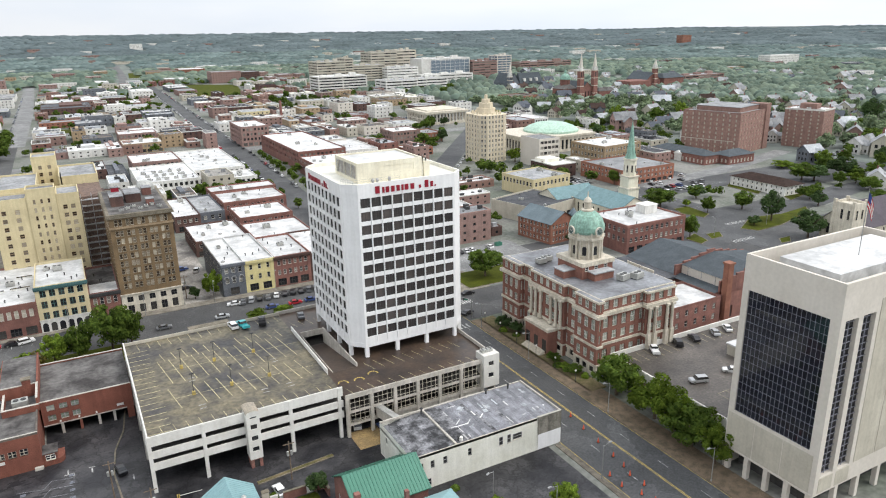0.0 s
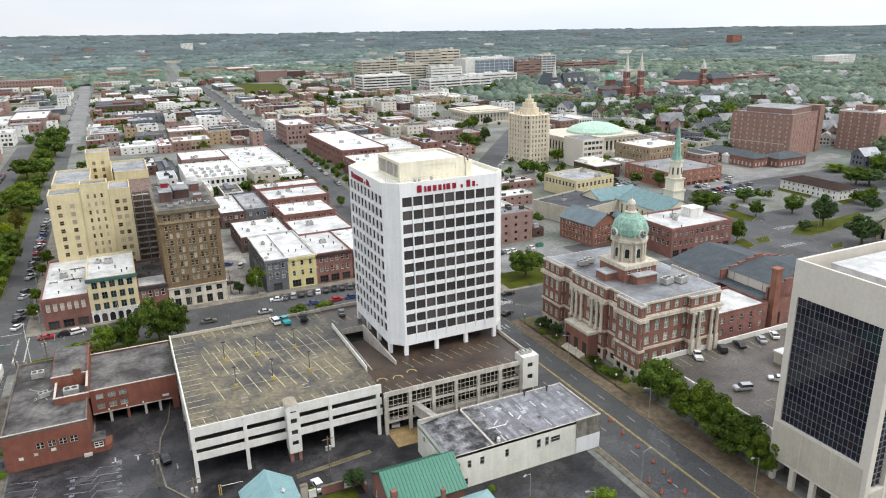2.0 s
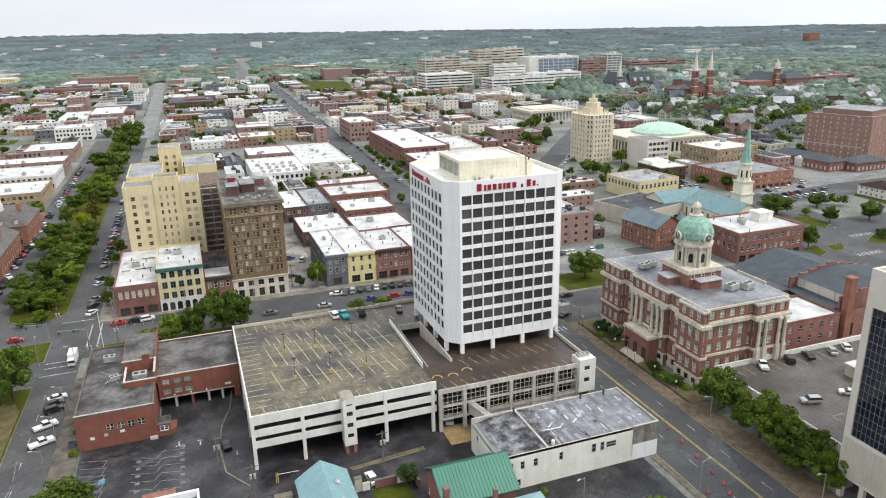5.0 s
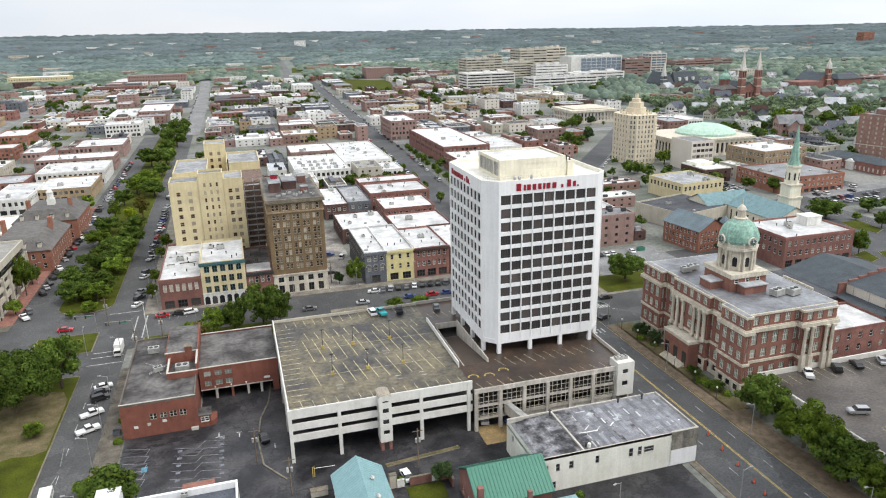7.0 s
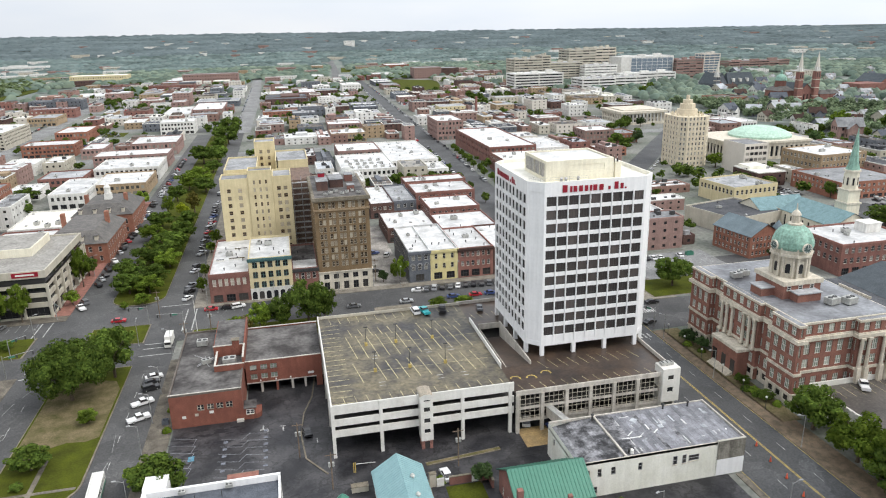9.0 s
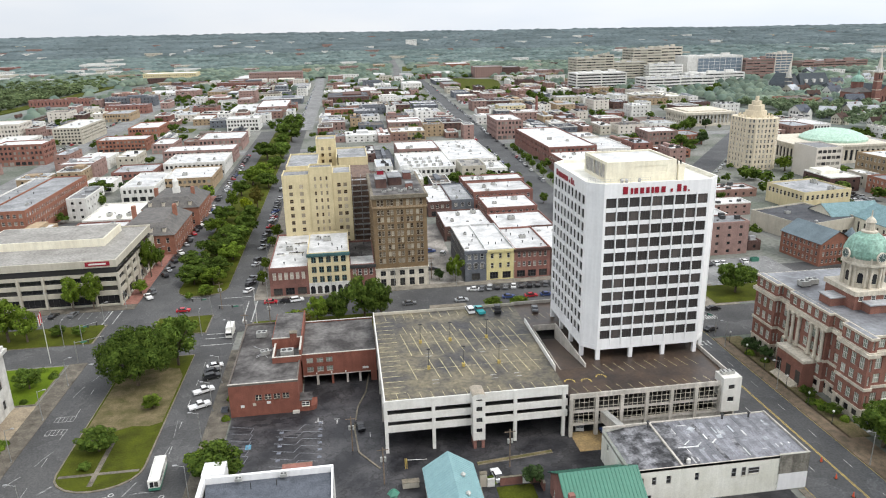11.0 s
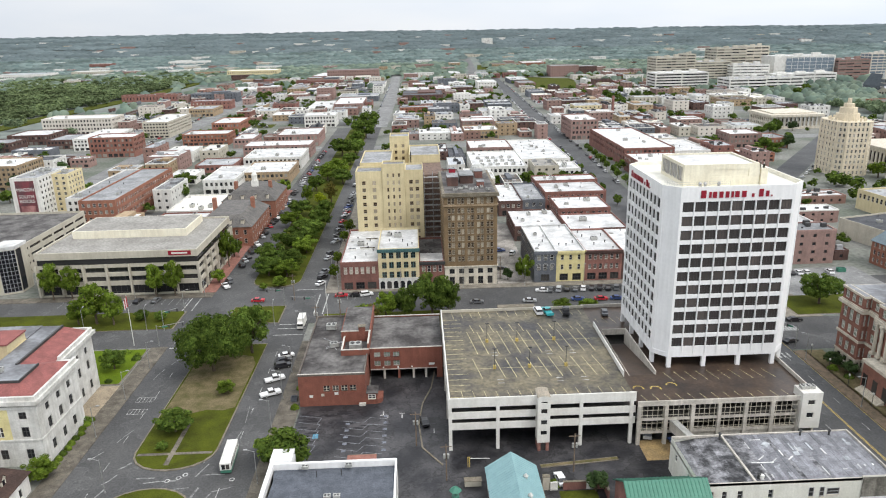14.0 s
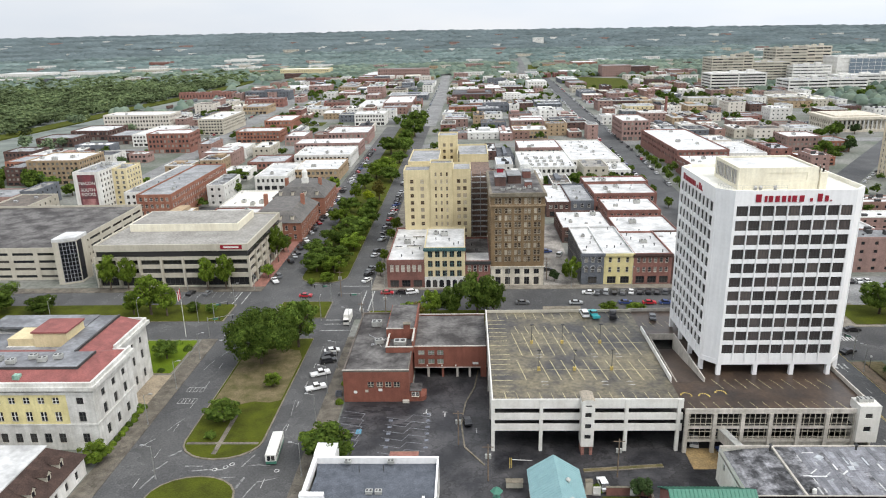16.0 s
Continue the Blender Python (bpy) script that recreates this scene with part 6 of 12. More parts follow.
s.prism([(-159, 251.4), (-156.8, 251.4), (-150.9, 254.1), (-150.9, 262.2), (-159, 262.2)], 17.2, 18.4, 0)
part("roof", s, ROOF_WHITE, gs)

# ---- marble federal hall ----
po = thing("marble_hall", -105, 158, 0, "weathered white marble hall with red tile roof", "public building")
take(-130, -85, 138, 180)
rows_s = [(1.9, 4.4), (7.5, 10.0), (12.0, 13.7)]
s = Shape()
glazed_wall(s, po, (-91.8, 139.2), 0, 6.3, 0, 15.8, [(2.2, 3.9)], rows_s, (FRAME_DARK, GLASS_DARK, "pair"), 0.35)
glazed_wall(s, po, (-85.5, 139.2), 90, 19, 0, 15.8, spread(19, 3, 1.7, 2.0), rows_s, (FRAME_DARK, GLASS_DARK, "pair"), 0.35)
glazed_wall(s, po, (-128, 139.2), 0, 36.2, 0, 6.6, spread(36.2, 10, 1.7, 0.9), [(1.9, 4.4)], (FRAME_DARK, GLASS_DARK, "pair"), 0.35)
s.facade((-85.5, 158.2), 180, 4, 0, 15.8, [], [], 0.2, 0)
glazed_wall(s, po, (-89.5, 158.2), 90, 18, 0, 15.8, spread(18, 3, 1.5, 1.6), rows_s, (FRAME_DARK, GLASS_DARK, "pair"), 0.35)
s.facade((-89.5, 176.2), 180, 38.5, 0, 15.8, spread(38.5, 9, 1.6, 1.5), rows_s, 0.3, 0, 1)
s.facade((-128, 176.2), 270, 37, 0, 15.8, [], [], 0.3, 0)
part("wall", s, [MARBLE, GLASS_DARK], po)
s = Shape()
glazed_wall(s, po, (-128, 139.25), 0, 36.2, 6.9, 14.6, spread(36.2, 10, 1.6, 0.9), [(7.5, 10.0), (12.0, 13.7)], (FRAME_WHITE, GLASS_DARK, "pair"), 0.3)
part("yellow_wall", s, STUCCO_YELLOW, po, "ochre yellow wall between the marble")
for z0, z1, d in ((6.6, 6.95, 0.2), (14.5, 15.2, 0.25), (15.8, 16.7, 0.9)):
    s = Shape()
    if z0 > 15:
        s.box(-128.9, -84.6, 138.3, 159.1, z0, z1, 0)
        s.box(-128.9, -88.6, 159.1, 177.1, z0, z1, 0)
    else:
        s.box(-128, -85.5 + d, 139.2 - d, 139.2, z0, z1, 0)
        s.box(-85.5, -85.5 + d, 139.2, 158.2, z0, z1, 0)
    part("cornice", s, MARBLE, po)
s = Shape()
for a, b, c, d in ((-128.4, -85.1, 138.8, 139.4), (-85.7, -85.1, 139.4, 158.6), (-89.7, -89.1, 158.6, 176.6), (-128.4, -89.7, 176.0, 176.6)):
    s.box(a, b, c, d, 16.7, 17.6, 0)
part("balustrade", s, MARBLE, po)
s = Shape()
s.prism([(-128, 139.4), (-85.7, 139.4), (-85.7, 158.0), (-128, 158.0)], 16.8, 18.4, 0, [(-123, 143.6), (-89.5, 143.6), (-89.5, 153.5), (-123, 153.5)])
part("roof", s, ROOF_RED_TILE, po, "red clay tile roof slopes")
s = Shape()
s.prism([(-102, 150), (-89.8, 150), (-89.8, 176.0), (-102, 176.0)], 16.8, 18.4, 0, [(-101.6, 154), (-95.4, 154), (-95.4, 175.5), (-101.6, 175.5)])
part("roof", s, ROOF_RED_TILE, po)
s = Shape()
s.box(-127, -91.0, 144.2, 152.8, 18.2, 18.75, 0)
s.box(-128, -101.5, 168, 176, 18.2, 18.75, 0)
s.box(-101.2, -96, 152.8, 175.5, 18.2, 18.74, 0)
s.box(-128, -101.5, 153.6, 159.4, 16.72, 16.85, 0)
s.box(-128, -118.2, 159.4, 168, 16.72, 16.85, 0)
part("flat_roof", s, ROOF_SLATY, po, "grey flat roof within the tiles")
s = Shape()
s.box(-118, -101.5, 160.5, 167.9, 14, 18.6, 0)
s.box(-110.5, -101.8, 159.6, 168, 16.8, 20.6, 1)
s.box(-110.8, -101.5, 159.3, 168.3, 20.6, 21.0, 2)
part("light_court", s, [STUCCO_CREAM, STUCCO_CREAM, ROOF_RED_TILE], po, "cream walled block within the roof")
for x, y in ((-112, 148), (-108, 146.5), (-104, 149), (-101, 147.5), (-98, 149)):
    roof_unit(x, y, 18.75, 10, 0.9)
for a, b, c, d in ((-127.2, -90.8, 144.0, 144.3), (-91.1, -90.8, 144.3, 152.8), (-96.3, -95.8, 152.8, 175.5)):
    s = Shape()
    s.box(a, b, c, d, 18.3, 19.0, 0)
    part("roof_kerb", s, FRAME_DARK, po)
s = Shape()
s.box(-104.5, -103, 140.8, 142.2, 17.2, 18.4, 0)
part("roof_vent", s, COPPER, po, "green copper vent")
bh = thing("mansard_house", -100, 116, 0, "house with white flat roof and brown shingle slopes", "house")
s = Shape()
for key, (o, ang, w) in sides(-124, -84.5, 96, 130).items():
    s.facade(o, ang, w, 0, 4.6, spread(w, int(w / 4), 1.2, 1.5), [(1.0, 3.0)], 0.25, 0, 1)
part("wall", s, [STUCCO_WHITE, GLASS_DARK], bh)
s = Shape()
s.prism([(-124.6, 95.4), (-83.9, 95.4), (-83.9, 130.6), (-124.6, 130.6)], 4.5, 8.0, 0, [(-120, 100), (-91, 100), (-91, 128), (-120, 128)])
part("slope", s, SHINGLE_BROWN, bh)
s = Shape()
s.prism(rect(-121, -91, 99, 128.4), 8.0, 8.3, 0)
part("roof", s, ROOF_WHITE, bh)
for y in (100.5, 107.5, 114.6, 120, 124.6):
    s = Shape()
    s.box(-89.5, -86.1, y - 0.75, y + 0.75, 5.0, 7.0, 0)
    s.poly([(-85.8, y - 1.05, 6.8), (-85.8, y, 8.0), (-91.5, y, 8.0), (-91.5, y - 1.05, 6.8)][::-1], 1)
    s.poly([(-85.8, y + 1.05, 6.8), (-85.8, y, 8.0), (-91.5, y, 8.0), (-91.5, y + 1.05, 6.8)], 1)
    s.poly([(-86.0, y - 0.95, 6.85), (-86.0, y + 0.95, 6.85), (-86.0, y, 7.9)], 0)
    s.box(-86.12, -86.06, y - 0.4, y + 0.4, 5.6, 6.7, 2)
    part("dormer", s, [PANEL_BUFF, SHINGLE_BROWN, GLASS_DARK], bh, "small cream dormer with brown roof")

# ---- domed courthouse ----
ch = thing("courthouse", 131, 154, 0, "red brick courthouse with stone bands and green dome", "courthouse")
take(115, 171, 128, 181)


def court_block(x0, x1, y0, y1, faces, top=22.2, ncol=3.2):
    s = Shape()
    for key, (o, ang, w) in sides(x0, x1, y0, y1).items():
        if key in faces:
            cols = spread(w, max(1, int(round(w / ncol))), 1.75, 0.5)
            s.facade(o, ang, w, 0, 3.6, cols, [(1.2, 2.9)], 0.3, 1, 2)
            glazed_wall(s, ch, o, ang, w, 3.6, top - 0.6, cols, [(4.6, 7.3), (9.9, 12.3), (13.5, 16.6), (19.0, 21.2)], (FRAME_WHITE, GLASS_GREEN, "triple"), 0.35)
        else:
            s.facade(o, ang, w, 0, top - 0.6, [], [], 0.2, 0)
    part("wall", s, [BRICK_COURT, STONE, GLASS_DARK], ch)
    for z0, z1, d in ((3.4, 3.8, 0.2), (8.6, 9.3, 0.3), (17.3, 18.2, 0.7), (18.2, 18.5, 0.3), (top - 0.6, top, 0.25)):
        s = Shape()
        s.box(x0 - d, x1 + d, y0 - d, y1 + d, z0, z1, 0)
        part("stone_band", s, STONE, ch)
    s = Shape()
    s.box(x0 + 0.1, x1 - 0.1, y0 + 0.1, y1 - 0.1, top, top + 0.06, 0)
    part("roof", s, ROOF_SLATY, ch)


court_block(118.4, 145.0, 132.6, 176.5, "SW", 22.2)
court_block(116.7, 118.38, 131.4, 141.0, "SW", 22.1)
court_block(116.7, 118.38, 168.0, 177.4, "SW", 22.1)
court_block(117.2, 118.39, 146.5, 162.5, "W", 22.15)
court_block(133.5, 144.0, 131.0, 132.58, "SW", 21.9)
for k, y in enumerate((147.4, 149.6, 152.0, 157.0, 159.4, 161.6)):
    s = Shape()
    s.tube(116.7, y, 9.3, 16.7, 0.48, 0.4, 12)
    s.box(116.05, 117.3, y - 0.6, y + 0.6, 16.7, 17.3, 0)
    s.box(116.05, 117.3, y - 0.6, y + 0.6, 8.6, 9.3, 0)
    part("column", s, STONE, ch)
for x in (134.4, 136.6, 141.0, 143.0):
    s = Shape()
    s.tube(x, 130.5, 9.3, 16.7, 0.48, 0.4, 12)
    s.box(x - 0.6, x + 0.6, 129.9, 131.0, 16.7, 17.3, 0)
    s.box(x - 0.6, x + 0.6, 129.9, 131.0, 3.8, 9.3, 0)
    part("column", s, STONE, ch)
s = Shape()
s.box(113.6, 117.2, 149.0, 160.0, 0, 7.4, 0)
s.box(113.3, 117.2, 148.6, 160.4, 7.4, 8.2, 1)
for y in (150.5, 154.5, 158.5):
    s.box(113.5, 113.58, y - 0.9, y + 0.9, 0.6, 4.6, 2)
part("porch", s, [BRICK_COURT, STONE, GLASS_DARK], ch, "brick and stone entrance porch")
s = Shape()
for k in range(6):
    s.box(111.5 + 0.35 * k, 113.6, 150 + 0.0 * k, 159, 0.2 + 0.16 * k, 0.36 + 0.16 * k, 0)
part("steps", s, STONE, ch)
DXC, DYC = 129.3, 152.6
s = Shape()
s.box(DXC - 5.6, DXC + 5.6, DYC - 5.6, DYC + 5.6, 22.2, 26.0, 0)
s.box(DXC - 9.5, DXC - 5.6, DYC - 2.2, DYC + 2.2, 22.2, 24.4, 0)
s.box(DXC - 3.5, DXC + 3.5, DYC - 8.6, DYC - 5.6, 22.2, 24.4, 0)
s.box(DXC - 9.8, DXC - 5.6, DYC - 2.5, DYC + 2.5, 24.4, 24.7, 2)
s.box(DXC - 3.8, DXC + 3.8, DYC - 8.9, DYC - 5.6, 24.4, 24.7, 2)
s.box(DXC - 6.0, DXC + 6.0, DYC - 6.0, DYC + 6.0, 26.0, 27.2, 1)
part("dome_base", s, [BRICK_COURT, STONE, ROOF_GREY], ch, "square brick and stone base")
for k in range(8):
    a = math.tau * (k + 0.5) / 8
    put("window", window_mesh(1.2, 1.2, FRAME_WHITE, GLASS_DARK, "sash"), ch, DXC - 4 + k * 1.15, DYC - 5.63, 25.2) if k % 3 == 0 else None
oc = lambda r: [(DXC + r * math.cos(math.tau * (k + 0.5) / 8), DYC + r * math.sin(math.tau * (k + 0.5) / 8)) for k in range(8)]
s = Shape()
s.prism(oc(4.4), 27.2, 33.0, 0)
part("drum", s, STONE, ch)
for k in range(8):
    a = math.tau * k / 8
    r = 4.4 * math.cos(math.pi / 8)
    w = Shape()
    w.box(-1.0, 1.0, -0.2, 0.15, -2.0, 1.2, 0)
    w.poly([(-0.62, -0.21, -1.8), (0.62, -0.21, -1.8), (0.62, -0.21, 0.4), (0.3, -0.21, 0.85), (-0.3, -0.21, 0.85), (-0.62, -0.21, 0.4)], 1)
    put("window", w.mesh("window", [STONE, GLASS_DARK]), ch, DXC + r * math.cos(a), DYC + r * math.sin(a), 30.2, math.degrees(a) + 90)
    for d in (-0.22, 0.22):
        b = math.tau * (k + 0.5) / 8 + d * 0.55
        s = Shape()
        s.tube(DXC + 4.7 * math.cos(b), DYC + 4.7 * math.sin(b), 27.2, 33.0, 0.32, 0.27, 8)
        part("drum_column", s, STONE, ch)
s = Shape()
s.prism(oc(5.5), 33.0, 33.7, 0)
s.prism(oc(5.0), 33.7, 34.7, 0)
part("drum_cornice", s, STONE, ch)
for k in range(8):
    b = math.tau * (k + 0.5) / 8
    s = Shape()
    s.tube(DXC + 4.9 * math.cos(b), DYC + 4.9 * math.sin(b), 34.7, 35.6, 0.3, 0.22, 6)
    part("urn", s, STONE, ch)
s = Shape()
s.lathe(DXC, DYC, [(4.9, 34.7), (5.2, 35.4), (5.1, 36.7), (4.5, 38.4), (3.4, 39.8), (2.1, 40.7), (1.1, 41.1)], 28)
part("dome", s, COPPER, ch, "pale green copper dome", True)
for k in range(4):
    a = math.tau * k / 4 + math.pi / 4 + math.pi / 4
    w = Shape()
    w.prism([(1.35 * math.cos(t), 1.35 * math.sin(t)) for t in np.linspace(0, math.tau, 20)[:-1]], -0.2, 0.2, 0)
    w.prism([(1.1 * math.cos(t), 1.1 * math.sin(t)) for t in np.linspace(0, math.tau, 20)[:-1]], 0.2, 0.24, 1)
    w.box(-0.85, 0.0, -0.06, 0.06, 0.24, 0.27, 2)
    w.box(-0.05, 0.05, 0.0, 0.6, 0.24, 0.27, 2)
    for h in range(12):
        cx, cy = 0.93 * math.cos(math.tau * h / 12), 0.93 * math.sin(math.tau * h / 12)
        w.box(cx - 0.09, cx + 0.09, cy - 0.09, cy + 0.09, 0.24, 0.27, 2)
    ob = put("clock", w.mesh("clock", [STONE, CLOCK_FACE, FRAME_WHITE]), ch, DXC + 5.5 * math.cos(a), DYC + 5.5 * math.sin(a), 35.7)
    ob.matrix_local = Matrix.Translation((DXC + 5.5 * math.cos(a) - OFF[ch.name][0], DYC + 5.5 * math.sin(a) - OFF[ch.name][1], 35.7 - OFF[ch.name][2])) @ Matrix.Rotation(a, 4, "Z") @ Matrix.Rotation(radians(90), 4, "Y")
s = Shape()
s.lathe(DXC, DYC, [(1.9, 40.6), (1.9, 41.2), (1.1, 41.4), (1.0, 43.2), (1.3, 43.4), (0.9, 44.2), (0.2, 44.9), (0.12, 46.4), (0.0, 46.6)], 14)
part("lantern", s, STONE, ch, "stone lantern with finial", True)
roof_unit(133.6, 141.0, 22.3, 12, 1.5)
roof_unit(138.0, 140.0, 22.3, 12, 1.5)
roof_unit(122.5, 165.0, 22.3, 0, 1.3)
roof_unit(125.5, 166.0, 22.3, 0, 1.3)
roof_unit(138.5, 156, 22.3, 0, 0.9)
# brick annex and halls behind the courthouse
an = house_block("brick_annex", 145.3, 170, 136.5, 152, 11.5, "red brick annex with white flat roof", "building", BRICK_RED, ROOF_WHITE, 3, 1.3, 4, "S", near=True, ground=False)
for k in range(9):
    x, y = 147.4 + 1.35 * (k // 2) + 0.6 * (k % 2), 150.6 - 1.5 * (k // 2) - 1.6 * (k % 2)
    s = Shape()
    s.bar((x - 0.9, y, 11.75), (x + 0.9, y + 0.4, 11.75), 0.68, 0, 12)
    s.box(x - 0.6, x + 0.6, y - 0.2, y + 0.4, 10.8, 11.2, 0)
    solo("roof_tank", s, BARE_STEEL, "pale round metal tank on the annex roof", "tank", x, y, 10.8, "tanks on the annex roof")
rail = Shape()
rail.box(145.3, 145.6, 141, 152, 22.3, 22.9, 0)
part("roof_kerb", rail, STONE, ch)
hl = thing("brick_hall", 178, 160, 0, "red brick hall with stepped gables and dark roofs", "hall")
take(145, 206, 134, 186)
s = Shape()
for key, (o, ang, w) in sides(171, 204, 137, 180).items():
    s.facade(o, ang, w, 0, 11.5, spread(w, 5, 0.9, 2), [(3, 7)], 0.25, 0, 1)
s.facade((150, 156), 0, 21, 0, 11, [], [], 0.2, 0)
s.facade((150, 180), 270, 24, 0, 11, [], [], 0.2, 0)
part("wall", s, [BRICK_RED, GLASS_DARK], hl)
s = Shape()
s.box(149.6, 171.2, 155.6, 180.4, 11, 11.9, 0)
part("flat_roof", s, ROOF_DARK, hl)
s = Shape()
s.box(174.0, 174.3, 139.2, 156.4, 11.5, 15.2, 0)
for y in (142.4, 148.0, 153.6):
    s.box(173.93, 174.0, y, y + 0.15, 11.9, 15.1, 1)
part("clerestory", s, [PANEL_GREY, ROOF_GREY], hl, "pale grey panelled wall above the roof")
s = Shape()
s.prism(rect(174.3, 204.2, 139.2, 156.4), 11.4, 15.2, 1)
s.poly([(173.7, 139.1, 15.21), (189, 139.1, 17.4), (189, 156.5, 17.4), (173.7, 156.5, 15.21)], 0)
s.poly([(189, 139.1, 17.4), (204.3, 139.1, 15.21), (204.3, 156.5, 15.21), (189, 156.5, 17.4)], 0)
part("upper_roof", s, [SLATE_BLUE, PANEL_GREY], hl, "dark slate-coloured pitched roof")
s = Shape()
s.poly([(169.9, 138.9, 11.56), (174.02, 138.9, 12.3), (174.02, 157, 12.3), (169.9, 157, 11.56)], 0)
part("lean_to_roof", s, SLATE_BLUE, hl, "dark lean-to roof below the panels")
s = Shape()
s.poly([(171.2, 157.1, 11.95), (188, 157.1, 16.2), (188, 180.4, 16.2), (171.2, 180.4, 11.95)], 0)
s.poly([(188, 157.1, 16.2), (204.3, 157.1, 11.95), (204.3, 180.4, 11.95), (188, 180.4, 16.2)], 0)
s.poly([(171.2, 180.4, 11.4), (171.2, 180.4, 11.95), (188, 180.4, 16.2), (204.3, 180.4, 11.95), (204.3, 180.4, 11.4)], 1)
part("north_roof", s, [SLATE_BLUE, BRICK_RED], hl, "dark slate-coloured pitched roof")
for y in (138.2, 156.5):
    for k in range(9):
        s = Shape()
        z = 15.4 + 2.9 * (1 - abs(k - 4) / 4)
        s.box(171.2 + 3.66 * k, 174.85 + 3.66 * k, y, y + 0.6, 10, z, 0)
        part("gable_step", s, BRICK_RED, hl)
s = Shape()
s.box(171.2, 173.4, 135.6, 137.6, 0, 21.5, 0)
s.box(170.9, 173.7, 135.3, 137.9, 21.5, 22.0, 0)
part("chimney", s, BRICK_ORANGE, hl)
s = Shape()
s.lathe(153.5, 160.5, [(2.8, 11.9), (2.9, 13.6), (2.4, 15.2), (1.1, 16.2), (0, 16.5)], 12)
solo("roof_cupola", s, COPPER, "green copper cupola on the hall roof", "cupola", 153.5, 160.5, 11.9)

# ---- concrete office block with curtain glass ----
of = thing("office_block", 132, 76, 0, "pale concrete office block with blue-black curtain glass", "office block")
take(112, 172, 50, 90)
OX0, OX1, OY0, OY1, OZ = 114.5, 152.0, 66.4, 87.0, 48.4
s = Shape()
s.facade((OX0, OY1), 270, OY1 - OY0, 5.0, 44.0, [(1.4, 18.6)], [(14.2, 41.2)], 0.5, 0)
s.facade((OX0, OY0), 0, OX1 - OX0, 5.0, 44.0, [(1.4, 5.2), (6.6, 10.4)], [(9.0, 41.2)], 0.9, 0, 1)
s.facade((OX1, OY0), 90, OY1 - OY0, 0, 44.0, [], [], 0.3, 0)
s.facade((OX1, OY1), 180, OX1 - OX0, 0, 44.0, [(3, 33)], [(14.2, 41.2)], 0.5, 0, 1)
s.poly([(OX0, OY0, 5.0), (OX0, OY1, 5.0), (OX1, OY1, 5.0), (OX1, OY0, 5.0)], 0)
part("wall", s, [PANEL_GREY, GLASS_MIRROR], of)
pw, ph = 17.2 / 18, 27.0 / 16
ps = Shape()
ps.poly([(-pw / 2 + 0.01, 0, -ph / 2 + 0.01), (pw / 2 - 0.01, 0, -ph / 2 + 0.01), (pw / 2 - 0.01, 0, ph / 2 - 0.01), (-pw / 2 + 0.01, 0, ph / 2 - 0.01)], 0)
pane = ps.mesh("pane", [GLASS_MIRROR])
for i in range(18):
    for j in range(16):
        put("pane", pane, of, OX0 + 0.4, OY1 - 1.4 - pw * (i + 0.5), 14.2 + ph * (j + 0.5), 270)
s = Shape()
for i in range(19):
    y = OY1 - 1.4 - pw * i
    s.box(OX0 + 0.28, OX0 + 0.42, y - 0.025, y + 0.025, 14.2, 41.2, 0)
for j in range(17):
    z = 14.2 + ph * j
    s.box(OX0 + 0.3, OX0 + 0.43, OY1 - 18.6, OY1 - 1.4, z - 0.028, z + 0.028, 0)
part("mullions", s, MULLION, of)
s = Shape()
for x in (116.9, 118.0, 122.2, 123.3):
    s.box(x - 0.06, x + 0.06, OY0 + 0.6, OY0 + 0.75, 9.0, 41.2, 0)
for j in range(24):
    for a, b in ((115.95, 119.65), (121.15, 124.85)):
        s.box(a, b, OY0 + 0.62, OY0 + 0.76, 9.3 + 1.35 * j, 9.4 + 1.35 * j, 0)
part("mullions", s, MULLION, of)
for k in range(3):
    s = Shape()
    y = OY0 + 1.0 + 6.5 * k
    s.box(OX0 - 0.06, OX0 - 0.003, y, y + 6.3, 5.45, 13.6, 0)
    part("wall_panel", s, PANEL_BUFF, of, "tan concrete wall panel")
for k in range(2):
    s = Shape()
    s.box(OX0 + 1.2 + 5.2 * k, OX0 + 5.4 + 5.2 * k, OY0 - 0.06, OY0 - 0.003, 5.45, 8.7, 0)
    part("wall_panel", s, PANEL_BUFF, of, "tan concrete wall panel")
for x in (OX0 + 11.6, OX0 + 18.4, OX0 + 25.2, OX0 + 32.0):
    s = Shape()
    s.box(x, x + 6.5, OY0 - 0.08, OY0 - 0.003, 9.0, 43.6, 0)
    part("wall_panel", s, PANEL_BUFF, of, "tan concrete wall panel")
for a, b, c, d in ((OX0, OX1, OY0, OY0 + 0.6), (OX0, OX1, OY1 - 0.6, OY1), (OX0, OX0 + 0.6, OY0 + 0.6, OY1 - 0.6), (OX1 - 0.6, OX1, OY0 + 0.6, OY1 - 0.6)):
    s = Shape()
    s.box(a, b, c, d, 44.0, OZ + 0.05, 0)
    part("parapet", s, PANEL_GREY, of)
s = Shape()
s.box(OX0 + 0.6, OX1 - 0.6, OY0 + 0.6, OY1 - 0.6, 43.6, 44.4, 0)
part("roof", s, ROOF_GRAVEL, of)
s = Shape()
s.box(OX0 + 6.0, OX1 - 2, OY0 + 5.0, OY1 - 3, 44.4, 47.6, 0)
part("roof_block", s, ROOF_WHITE, of, "pale raised roof block")
for k in range(5):
    s = Shape()
    y = OY0 + 1.0 + k * 4.65
    s.box(OX0, OX0 + 1.0, y - 0.5, y + 0.5, 0, 5.0, 0)
    part("column", s, PANEL_GREY, of)
